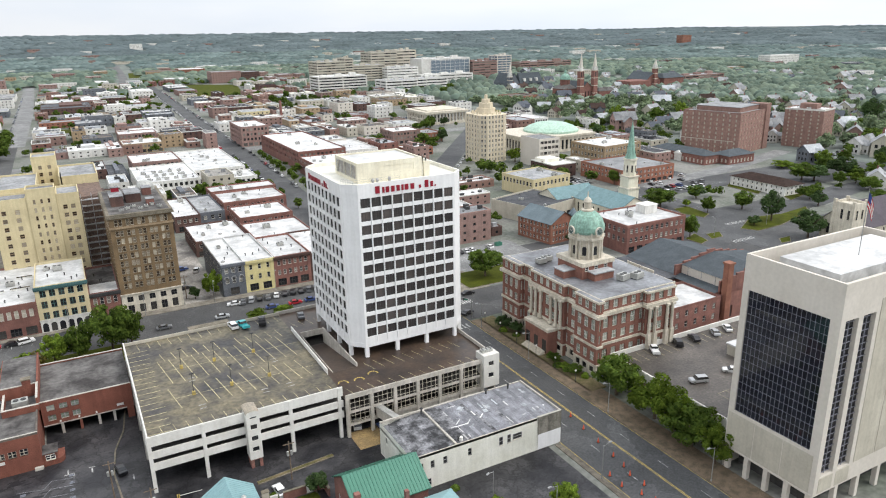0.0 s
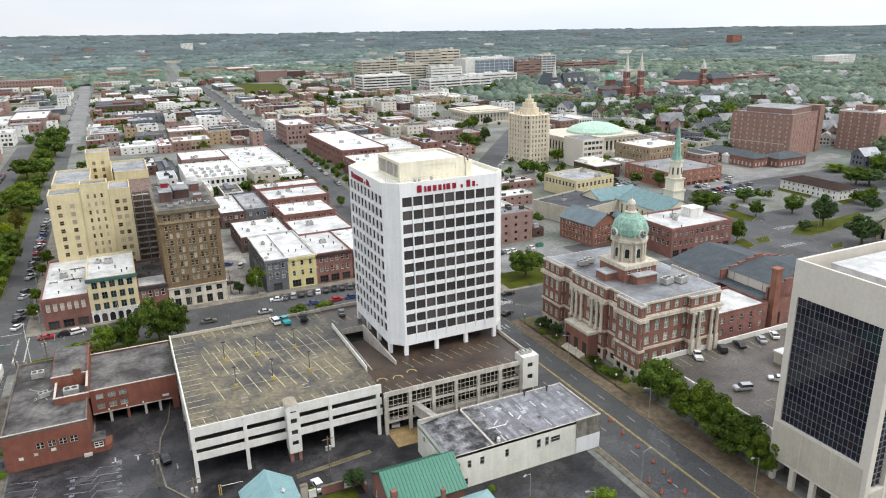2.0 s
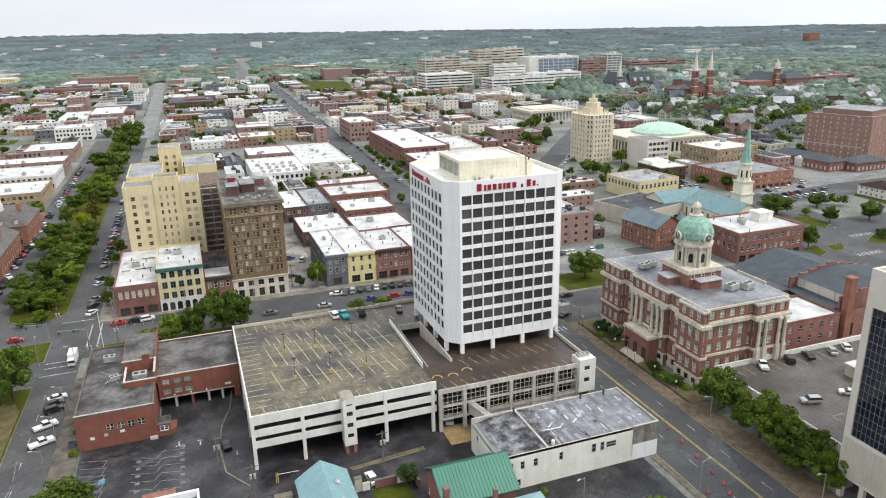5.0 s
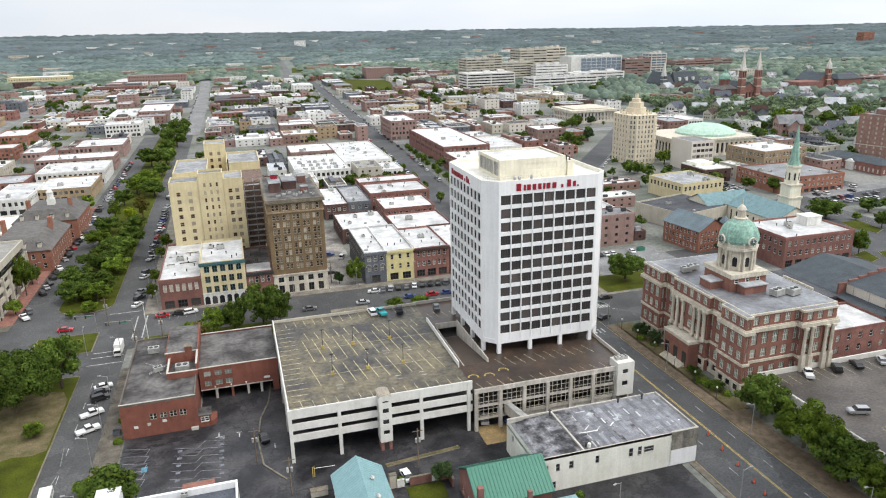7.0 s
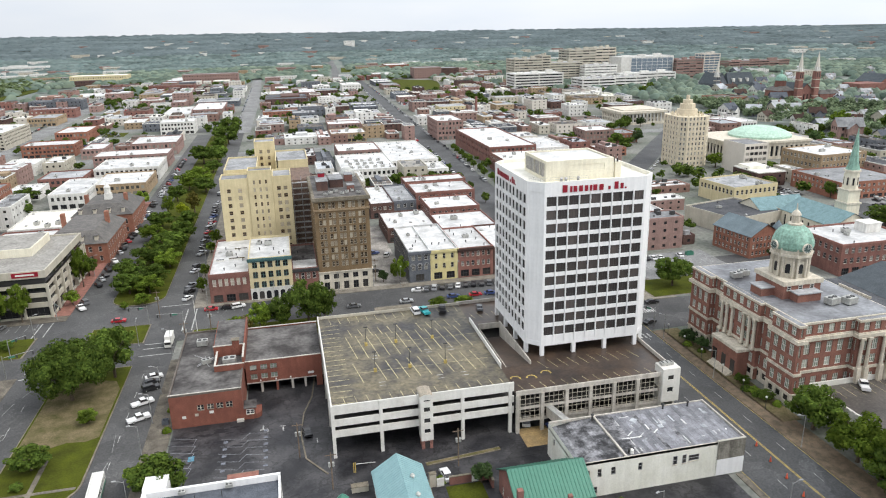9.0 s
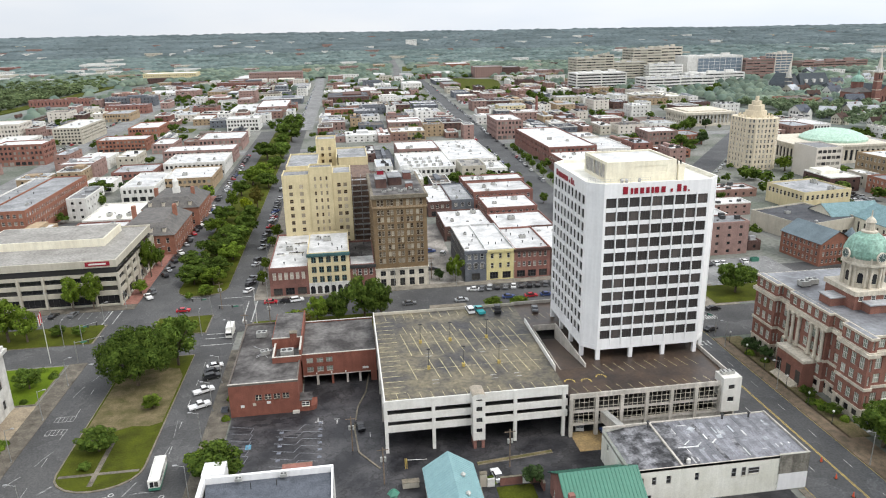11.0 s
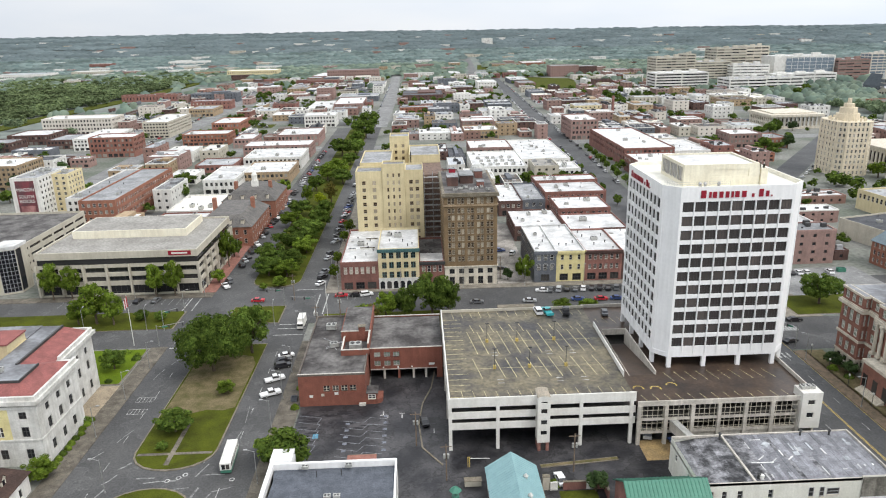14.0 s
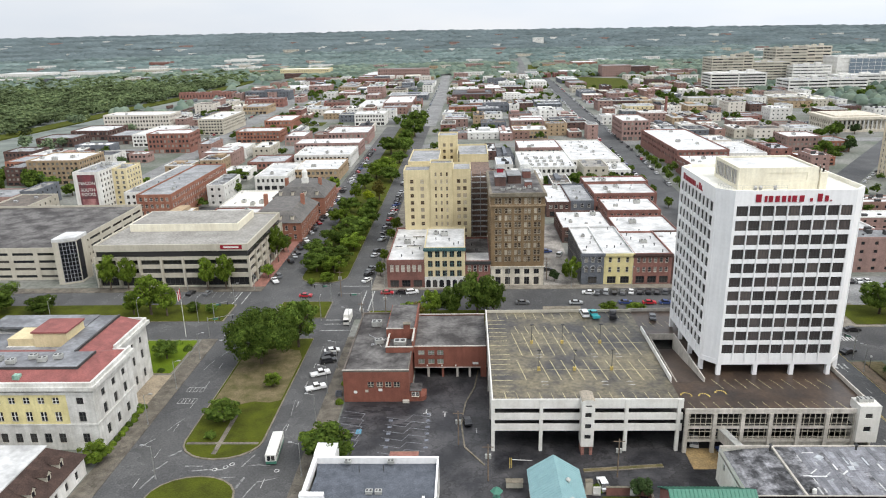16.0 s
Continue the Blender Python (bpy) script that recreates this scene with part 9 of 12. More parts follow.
for y, w in ((174.0, 1.2), (177.0, 1.2)):
    put("window", window_mesh(w, 4.2, STONE, GLASS_DARK, "plain"), ch2, 275.97, y, 14.5, 270)
for x in (278.5, 282.0):
    put("window", window_mesh(1.2, 4.2, STONE, GLASS_DARK, "plain"), ch2, x, 171.97, 14.5, 0)
ch2.location.x += 4.4
ch2.location.y -= 7.0

# twin-spired, towered and slate-roofed churches
def brick_church(x, y, towers, label, nave=22, tall=17, ridge=27, wall=BRICK_RED):
    """A nave with its gabled roof; each tower: x offset, shaft top, belfry top, tip."""
    root = thing("brick_church", x, y, 0, label, "church")
    take(x - 22, x + 22, y - 12, y + 50)
    s = Shape()
    for key, (o, ang, w) in sides(x - nave / 2, x + nave / 2, y, y + 42).items():
        s.facade(o, ang, w, 0, tall, spread(w, int(w / 5), 1.6, 1.2), [(4, tall * 0.8)], 0.4, 0, 1)
    part("wall", s, [wall, GLASS_DARK], root)
    gable(root, x - nave / 2, x + nave / 2, y, y + 42, tall, ridge, "y", SLATE_BLUE, 0.5, wall)
    for dx, z1, z2, z3 in towers:
        s = Shape()
        s.box(x + dx - 3, x + dx + 3, y - 3, y + 3, 0, z1, 0)
        for k in range(4):
            s.box(x + dx - 3.3, x + dx + 3.3, y - 3.3, y + 3.3, z1 * (k + 1) / 4 - 0.8, z1 * (k + 1) / 4, 1)
        for k in (-1.3, 1.3):
            s.box(x + dx + k - 0.6, x + dx + k + 0.6, y - 3.06, y - 3, z1 * 0.8, z1 * 0.95, 2)
        t = part("tower", s, [wall, STONE, GLASS_DARK], root)
        s = Shape()
        s.tube(x + dx, y, z1, z2, 2.7, 2.5, 8)
        part("belfry", s, STUCCO_WHITE, t, "white belfry")
        for k in range(4):
            a = math.tau * (k + 0.5) / 4
            s = Shape()
            s.tube(x + dx + 3.3 * math.cos(a), y + 3.3 * math.sin(a), z1, z2 + 2.5, 0.5, 0.05, 6)
            part("pinnacle", s, STUCCO_WHITE, t)
        s = Shape()
        s.tube(x + dx, y, z2, z3, 2.6, 0.08, 8)
        part("spire", s, PANEL_GREY, t, "pale grey spire")
    return root


tw = brick_church(588, 705, ((-11, 37, 41, 58.5), (11, 37, 41, 58.5)), "red brick church with twin pale grey spires", 20, 14, 23, BRICK_RED)
s = Shape()
s.box(556, 577.9, 712, 734, 0, 15, 0)
s.prism(rect(555, 577.95, 711, 735), 15, 20, 1, rect(563, 571, 717, 729))
part("transept", s, [BRICK_RED, SLATE], tw, "brick transept with slate roof")
s = Shape()
s.tube(567, 723, 17, 26, 6.2, 6.2, 12)
part("drum", s, BRICK_RED, tw, "round brick drum")
s = Shape()
s.tube(567, 723, 26, 27, 6.8, 6.8, 12)
s.lathe(567, 723, [(6.4, 27), (5.8, 29.5), (4.4, 31.6), (2.2, 33), (1.3, 33.4), (1.3, 36), (0.2, 38.5)], 12)
part("dome", s, COPPER, tw, "green copper dome with lantern")
for dx in (20, 34):
    s = Shape()
    s.box(588 + dx, 588 + dx + 13.5, 706, 722, 0, 10, 0)
    s.prism(rect(587.6 + dx, 602 + dx, 705.6, 722.4), 10, 14, 1, rect(592 + dx, 597.6 + dx, 710, 718))
    part("side_house", s, [BRICK_RED, SLATE], tw, "low brick wing with slate roof")
t2 = brick_church(772, 778, ((2, 29, 34, 42),), "red brick church with one white-topped tower", 26, 13, 23, BRICK_RED)
s = Shape()
s.box(720, 760, 770, 800, 0, 13, 0)
s.box(790, 830, 775, 800, 0, 14, 0)
s.prism(rect(789, 831, 774, 801), 14, 20, 1, rect(795, 825, 784, 792))
part("school_wing", s, [BRICK_RED, SLATE_BLUE], t2, "brick wings beside the church")
t3 = brick_church(600, 885, ((-8, 20, 26, 40),), "grey stone church with steep dark roof", 18, 10, 24, STUCCO_GREY)
s = Shape()
s.box(610, 652, 884, 904, 0, 9, 0)
s.prism(rect(609, 653, 883, 905), 9, 24, 1, rect(612, 650, 893.5, 894.5))
part("cross_wing", s, [STUCCO_GREY, SLATE_BLUE], t3, "long wing under a steep dark roof")
for k in range(3):
    s = Shape()
    s.box(616.5 + 11 * k, 619.5 + 11 * k, 883.5, 888, 12, 16.5, 0)
    part("dormer", s, STUCCO_WHITE, t3)

# hospital group
def hospital(x0, x1, y0, y1, z, n, wall, label, bays=1, glaze=GLASS_BLIND, share=0.42, roof=ROOF_GREY):
    """A hospital block whose storeys are long bands of windows between solid bands."""
    take(x0, x1, y0, y1)
    root = thing("hospital_block", (x0 + x1) / 2, (y0 + y1) / 2, 0, label, "hospital", "hospital blocks")
    fh, s = (z - 1.0) / n, Shape()
    rows = [(fh * k + fh * (1 - share) * 0.6, fh * k + fh * (1 - share) * 0.6 + fh * share) for k in range(n)]
    for key, (o, ang, w) in sides(x0, x1, y0, y1).items():
        cols = spread(w, max(1, round(bays * w / (x1 - x0))), 999, 1.0, 0.96) if key in "SW" else []
        s.facade(o, ang, w, 0, z - 0.72, cols, rows if cols else [], 0.8, 0, 1)
    part("wall", s, [wall, glaze], root)
    roof_and_parapet(root, x0, x1, y0, y1, z, roof, wall)
    for k in range(3):
        a, b = x0 + (x1 - x0) * (0.12 + 0.3 * k), y0 + (y1 - y0) * 0.4
        s = Shape()
        s.box(a, a + (x1 - x0) * 0.14, b, b + 6, z - 0.8, z + 1.5 + k, 0)
        part("roof_plant", s, wall, root)
    return root


# On the parking blocks dark panes stand for the shade between decks.
hospital(340, 417, 1010, 1050, 25, 6, STUCCO_WHITE, "white banded parking block of the hospital", 2, GLASS_DARK, 0.45, ROOF_WHITE)
hospital(372, 420, 1106, 1150, 42, 10, PANEL_BUFF, "buff stepped hospital tower with many storeys", 6)
hospital(421, 436, 1112, 1150, 46, 11, PANEL_BUFF, "tall buff stair end of the hospital", 1)
hospital(437, 500, 1128, 1180, 33, 8, PANEL_BUFF, "lower buff hospital wing", 5)
hospital(501, 552, 1190, 1240, 51, 11, PANEL_BUFF, "long buff hospital block with ribbon windows", 4)
hospital(553, 592, 1195, 1240, 53, 10, STONE, "tall cream hospital stair block", 3)
hospital(494, 552, 1107, 1150, 28, 6, STUCCO_WHITE, "white hospital block with stepped roof", 5, GLASS_BLIND, 0.3)
# two more parking blocks, their deck shade again put in as dark panes
hospital(428, 480, 965, 1006, 18, 4, STUCCO_WHITE, "long white parking block with open decks", 2, GLASS_DARK, 0.45, ROOF_GREY)
hospital(480.1, 535, 972, 1006, 18, 4, STUCCO_WHITE, "white parking block with dark open decks", 3, GLASS_DARK, 0.4, ROOF_GREY)
GLASS_BLUE = glass("blue_grey_curtain_glass", (0.13, 0.17, 0.21), (0.18, 0.22, 0.26), 0.2)
hg = hospital(570, 668, 1129, 1175, 39, 6, STUCCO_WHITE, "white hospital block with a blue-grey glass front", 1, STUCCO_WHITE, 0.3, ROOF_WHITE)
s = Shape()
s.box(588, 666, 1128.5, 1128.9, 13, 36, 0)
part("glass_front", s, GLASS_BLUE, hg, "wide blue-grey glass front")
for k in range(9):
    s = Shape()
    s.box(588 + 9.7 * k, 588.4 + 9.7 * k, 1128.2, 1128.5, 13, 36, 0)
    part("mullion", s, FRAME_WHITE, hg)
for k in range(5):
    s = Shape()
    s.box(588, 666, 1128.2, 1128.5, 13.2 + 5.4 * k, 13.6 + 5.4 * k, 0)
    part("transom", s, FRAME_WHITE, hg)
hospital(545, 646, 1082, 1105, 15, 3, STUCCO_WHITE, "low white podium of the hospital", 3, GLASS_DARK, 0.3, ROOF_WHITE)
hospital(669, 720, 1120, 1160, 32, 7, BRICK_PALE, "red brick hospital wing with pale bands", 4, GLASS_BLIND, 0.4)
hospital(721, 752, 1120, 1150, 40, 9, PANEL_GREY, "white hospital tower with glazed stripes", 3, GLASS_BLUE, 0.7)
hospital(777, 824, 1228, 1260, 28, 7, BRICK_PALE, "pale brick hospital tower with flat roof", 4)
hospital(853, 986, 1239, 1270, 19, 4, BRICK_PALE, "long pale brick hospital wing with flat roof", 6)
hospital(853, 938, 793, 825, 14, 3, BRICK_PALE, "long brick school block with flat roof", 6)
house_block("far_tower", 2077, 2122, 1960, 1990, 46, "pink brick tower far off in the trees", "tower block", BRICK_ORANGE, GR, 12, win=2, pitch=5, faces="SW", ground=False)


# ---- the rest of the town, block by block ----
random.seed(77)
WALLS = [(BRICK_RED, "red brick"), (BRICK_PALE, "faded brick"), (BRICK_BROWNED, "brown brick"), (BRICK_DARK, "dark brick"), (BRICK_TAN, "tan brick"), (STUCCO_WHITE, "white painted"),
         (STUCCO_WHITE, "white painted"), (PANEL_BUFF, "buff"), (PANEL_GREY, "pale grey"), (STUCCO_GREY, "grey painted"), (BRICK_PALE, "faded brick")]
ROOFS = [(ROOF_WHITE, "white"), (ROOF_TIN, "tin"), (ROOF_GREY, "grey"), (ROOF_TIN, "tin"), (ROOF_GREY, "grey"), (ROOF_WHITE, "white"), (ROOF_CREAM, "pale"), (ROOF_DARK, "dark"), (ROOF_BROWN, "brown"), (ROOF_GRAVEL, "gravel")]


SPECS = []


def far_block(*spec):
    SPECS.append(spec)


def far_walls(s, x0, x1, y0, y1, z, storeys, mi, gi):
    fh = (z - 0.7) / storeys
    for key, (o, ang, w) in sides(x0, x1, y0, y1).items():
        vis = key == "S" or (key == "W" and x0 > 0) or (key == "E" and x1 < 0)
        rows = [(fh * k + fh * 0.3, fh * k + fh * 0.68) for k in range(storeys)]
        s.facade(o, ang, w, 0, z - 0.62, spread(w, max(1, int(w / 4.6)), 1.4, 0.9) if vis else [], rows if vis else [], 0.3, mi, gi)


def far_rim(p, x0, x1, y0, y1, z, mi):
    for a, b, c, d in ((x0, x1, y0, y0 + 0.35), (x0, x1, y1 - 0.35, y1), (x0, x0 + 0.35, y0 + 0.35, y1 - 0.35), (x1 - 0.35, x1, y0 + 0.35, y1 - 0.35)):
        p.box(a, b, c, d, z - 0.6, z, mi)


def town_building(x0, x1, y0, y1, z, wall, roof, label, storeys):
    """A plainer town building: walls with openings, glass set into them, roof and parapet."""
    s = Shape()
    far_walls(s, x0, x1, y0, y1, z, storeys, 0, 1)
    ob = solo("town_building", s, [wall, GLASS_DARK], label, "building", (x0 + x1) / 2, (y0 + y1) / 2, 0, "town buildings")
    r = Shape()
    r.box(x0 + 0.02, x1 - 0.02, y0 + 0.02, y1 - 0.02, z - 0.9, z - 0.6, 0)
    if x1 - x0 > 9 and y1 - y0 > 14 and random.random() < 0.6:
        # a lower or higher rear part of the roof, a party wall or a lantern
        a, b = sorted((random.uniform(x0 + 1, x1 - 4), random.uniform(x0 + 4, x1 - 1)))
        r.box(a, max(b, a + 2.5), y0 + (y1 - y0) * random.uniform(0.3, 0.55), y1 - 1, z - 0.7, z + random.uniform(0.2, 1.6), random.choice((0, 2)))
    if random.random() < 0.5:
        yy = y0 + (y1 - y0) * random.uniform(0.3, 0.7)
        r.box(x0 + 0.3, x1 - 0.3, yy, yy + 0.35, z - 0.7, z - 0.1, 2)
    for k in range(random.choice((2, 3, 5, 7))):
        cx, cy, cs = random.uniform(x0 + 2, x1 - 2), random.uniform(y0 + 2, y1 - 2), random.uniform(0.35, 1.3)
        r.box(cx - cs, cx + cs, cy - cs * 0.7, cy + cs * 0.7, z - 0.7, z - 0.6 + cs * random.uniform(0.9, 1.8), 1)
    part("roof", r, [roof, random.choice((FRAME_GREY, FRAME_DARK, ROOF_GREY)), wall], ob)
    p = Shape()
    far_rim(p, x0, x1, y0, y1, z, 0)
    part("parapet", p, wall if random.random() < 0.6 else FRAME_WHITE, ob)
    return ob


PARK = []
take(330, 480, 290, 345)
take(190, 275, 1085, 1345)
take(-84, -79, 242, 700)
WALL = {"W": (STUCCO_WHITE, "white painted"), "R": (BRICK_PALE, "faded brick"), "G": (STUCCO_GREY, "grey painted"), "N": (BRICK_BROWNED, "brown brick"), "T": (BRICK_TAN, "tan brick"),
        "O": (BRICK_ORANGE, "orange brick"), "K": (BRICK_DARK, "dark brick"), "C": (STUCCO_CREAM, "cream stuccoed"), "P": (BRICK_PALE, "faded brick"), "B": (PANEL_BUFF, "buff")}
ROOF = {"W": (ROOF_WHITE, "white"), "G": (ROOF_GREY, "grey"), "D": (ROOF_DARK, "dark"), "C": (ROOF_CREAM, "pale"), "B": (ROOF_BROWN, "brown"), "K": (ROOF_TIN, "tin")}


def town_row(rows):
    """Town buildings of one stretch: x0, x1, y0, y1, height, wall and roof."""
    for x0, x1, y0, y1, z, w_, r_ in rows:
        z = max(z, 4.2)
        far_block(x0, x1, y0, y1, z, WALL[w_][0], ROOF[r_][0], f"{WALL[w_][1]} town building with {ROOF[r_][1]} flat roof", max(1, round(z / 3.7)))
        take(x0, x1, y0, y1)


# the blocks between boulevard and avenue, from near to far
town_row([(1, 28.5, 607, 633, 6.2, "W", "W"), (28.6, 39.2, 597, 640, 6.6, "R", "W"), (-15, -7.7, 611, 622, 7.6, "G", "K"), (-7.6, 0.8, 610, 631, 5.2, "R", "G"), (39.7, 54, 604, 630, 7.2, "N", "G"),
          (55.7, 71.4, 625, 648, 6, "N", "W"), (71.5, 88.3, 622, 630, 10.5, "T", "D"), (88.4, 99.3, 609, 627, 5.4, "N", "G"), (44, 77, 690, 722, 5, "R", "W"), (102, 111, 597, 612, 13, "R", "G"), (82, 112, 703, 722, 4.6, "G", "D")])
town_row([(97, 115, 740, 758, 4.6, "R", "W"), (68, 105, 761, 793, 6.6, "W", "G"), (48.7, 60, 804, 822, 8.9, "W", "W"), (19, 48.5, 809, 834, 8.9, "G", "D"), (-20, 18.9, 822, 841, 6, "O", "G"), (83, 114, 867, 895, 5.6, "G", "W"),
          (60.1, 78, 830, 857, 8.5, "K", "G"), (50, 74, 962, 985, 6.6, "W", "W"), (-19, 36, 962, 1036, 7.4, "K", "D"), (-13, 19, 1077, 1128, 5, "W", "W"), (28, 51, 1038, 1100, 8.8, "R", "W")])
town_row([(69, 97, 1017, 1055, 4.6, "R", "W"), (94, 123, 1097, 1140, 12.7, "W", "W"), (116, 139, 1378, 1430, 8.4, "W", "G"), (67, 88, 1430, 1488, 7.6, "W", "W"), (-24, 68, 1240, 1280, 4.6, "G", "G"), (-26, -13.5, 1083, 1114, 5, "W", "W"),
          (-20, 7, 1318, 1365, 4.6, "W", "G")])
town_row([(13.8, 21.6, 508, 545, 6.6, "K", "W"), (22, 33.5, 488, 536, 4.4, "G", "D"), (0, 13, 480, 530, 6, "K", "G"), (-22, -4, 415, 452, 7, "G", "D"), (-2, 24, 400, 440, 6.5, "K", "B"), (-25, -3, 466, 520, 5.5, "N", "G")])
# beyond the avenue
town_row([(178, 198, 314, 325, 6.5, "R", "W"), (145.5, 162.5, 257, 269, 14, "R", "G"), (164.8, 170.5, 260, 266, 4.4, "K", "G"), (198.5, 222.7, 349, 363, 4.6, "N", "W"), (150, 172, 282, 306, 8, "R", "W")])
town_row([(131, 147, 688, 711, 8.2, "W", "G"), (148, 164, 775, 792, 4.4, "W", "W"), (173, 203, 774, 797, 8.6, "C", "G"), (174, 201, 845, 880, 7.3, "K", "D"), (182, 189, 1033, 1070, 4.6, "C", "W"), (276, 284, 1161, 1200, 8.1, "W", "W"),
          (285, 314, 1139, 1200, 5.6, "T", "C"), (255, 308, 1356, 1400, 20.3, "P", "G"), (309, 343, 1356, 1400, 18.3, "K", "G"), (181, 250, 1697, 1760, 9, "T", "B"), (252, 307, 1700, 1770, 11, "O", "W")])
town_row([(188, 228, 1434, 1490, 6.6, "W", "W"), (159, 189, 1209, 1279, 7.5, "G", "W"), (161, 188, 1124, 1172, 7.8, "P", "G"), (349, 383, 1930, 1998, 6, "W", "W"), (377, 441, 1842, 1935, 5, "W", "W"), (261, 280, 940, 972, 4.6, "G", "W"),
          (173.5, 186, 636, 664, 5.6, "G", "W"), (349, 383, 801, 835, 7.6, "T", "B"), (490, 530, 725, 760, 9, "O", "B")])
# west of the boulevard
town_row([(-199, -177, 854, 880, 4.4, "W", "W"), (-139, -116, 1006, 1038, 17, "P", "K"), (-205, -173, 1428, 1546, 7.6, "R", "W"), (-105, -52, 968, 1013, 7.5, "G", "G"), (-81, -52, 1194, 1270, 6.4, "W", "G"), (-197, -168, 1101, 1160, 9.3, "T", "G"),
          (-250, -217, 1136, 1172, 9.6, "R", "W"), (-304, -261, 1170, 1232, 4.6, "W", "W"), (-321, -251, 1314, 1359, 4.2, "G", "W"), (-134, -115, 742, 760, 8.4, "G", "D"), (-156, -137, 770, 800, 7.1, "T", "W"), (-165, -140, 988, 1005, 5.3, "W", "G")])
BLOCKS_X = [(-330, -222), (-206, -50), (-26, 114), (126, 232), (238, 330), (336, 425)]
BLOCKS_Y = [(250, 560), (588, 748), (772, 942), (964, 1130), (1145, 1400)]
made = 0
for bx0, bx1 in BLOCKS_X:
    for by0, by1 in BLOCKS_Y:
        y = by0 + 2
        while y < by1 - 14:
            dep = min(random.uniform(20, 38), by1 - y)
            x = bx0 + random.uniform(0, 3)
            while x < bx1 - 8:
                w = min(random.uniform(10, 26 if y < 800 else 34), bx1 - x)
                gone = random.random()
                if taken(x, x + w, y, y + dep, 0.4):
                    x += 5
                    continue
                sparse = 0.34 if x > 230 else (0.2 if y < 950 else 0.32)
                if gone < sparse:
                    PARK.append((x, x + w, y, y + dep))
                    x += w
                    continue
                wall, wn_ = random.choice(WALLS)
                roof, rn_ = random.choice(ROOFS)
                n = random.choice((1, 2, 2, 2, 3)) if y > 560 else random.choice((2, 2, 3))
                d = dep * random.uniform(0.75, 1.0)
                far_block(x, x + w - random.choice((0.05, 0.05, 2.5)), y, y + d, 1.0 + 3.4 * n + random.uniform(-0.3, 0.8), wall, roof,
                          f"{wn_} town building with {rn_} flat roof", n)
                take(x, x + w, y, y + dep)
                made += 1
                x += w
            y += dep + random.choice((0.3, 3, 7))
# long buildings that stand out beyond the town
for x0, x1, y0, y1, z, wall, roof, n, lab in (
        (-314, -250, 1007, 1030, 12.5, STUCCO_GREY, ROOF_GREY, 3, "long navy painted building with grey roof"),
        (-286, -236, 913, 935, 10.5, BRICK_RED, ROOF_TIN, 2, "red brick shop with tin roof"),
        (-207, -135, 1248, 1272, 11.5, BRICK_RED, ROOF_BROWN, 2, "long red brick warehouse with brown roof"),
        (-174, -73, 1423, 1455, 18.5, BRICK_PALE, ROOF_GREY, 3, "long faded brick mill with grey roof"),
        (-404, -297, 1560, 1605, 15, STUCCO_CREAM, ROOF_CREAM, 2, "long cream hall with pale roof"),
        (-424, -342, 1043, 1058, 10, BRICK_RED, ROOF_WHITE, 1, "long brick shed with white roof"),
        (-1085, -977, 1643, 1710, 13, STUCCO_WHITE, ROOF_WHITE, 1, "long white warehouse among trees"),
        (-948, -840, 1662, 1730, 13, STUCCO_WHITE, ROOF_TIN, 1, "long white warehouse among trees"),
        (-820, -740, 1750, 1800, 12, PANEL_BUFF, ROOF_WHITE, 1, "buff warehouse with white roof"),
        (-1458, -1231, 2981, 3040, 15, STUCCO_WHITE, ROOF_WHITE, 1, "long white factory far off"),
        (-1020, -798, 3123, 3180, 14, STUCCO_WHITE, ROOF_TIN, 1, "long pale factory far off"),
        (-1198, -1123, 2346, 2390, 14, STUCCO_WHITE, ROOF_WHITE, 1, "white factory among trees"),
        (-969, -908, 2189, 2230, 13, BRICK_RED, ROOF_WHITE, 1, "red factory among trees"),
        (-760, -640, 2260, 2300, 12, STUCCO_WHITE, ROOF_WHITE, 1, "low white factory among trees"),
        (1369, 1465, 1040, 1070, 20, STUCCO_WHITE, ROOF_WHITE, 4, "white block on a wooded hill")):
    far_block(x0, x1, y0, y1, z, wall, roof, lab, n)
    take(x0 - 4, x1 + 4, y0 - 50, y1)
# scattered sheds further out
for k in range(260):
    a, d = radians(random.uniform(-34, 60)), random.uniform(1350, 3900)
    if k < 70:
        a, d = radians(random.uniform(-34, -12)), random.uniform(1500, 2300)
    x, y = d * math.sin(a), d * math.cos(a)
    w, dp = random.uniform(18, 60), random.uniform(14, 35)
    if taken(x, x + w, y, y + dp, 4) or (x < -430 and y < 1350):
        continue
    wall, wn_ = random.choice([(STUCCO_WHITE, "white painted"), (STUCCO_WHITE, "white painted"), (PANEL_BUFF, "buff"), (BRICK_PALE, "faded brick")] if d > 1800 else WALLS[3:])
    far_block(x, x + w, y, y + dp, random.uniform(6, 11) + ground_z(x, y), wall, random.choice(ROOFS[:5])[0], f"{wn_} building far off among trees", 2 + int(ground_z(x, y) / 5))
    take(x, x + w, y - 30 - d * 0.02, y + dp)
far_block(284, 329, 3085, 3105, 49, STUCCO_WHITE, ROOF_CREAM, "white building on a far hill", 9)
take(280, 333, 2960, 3105)


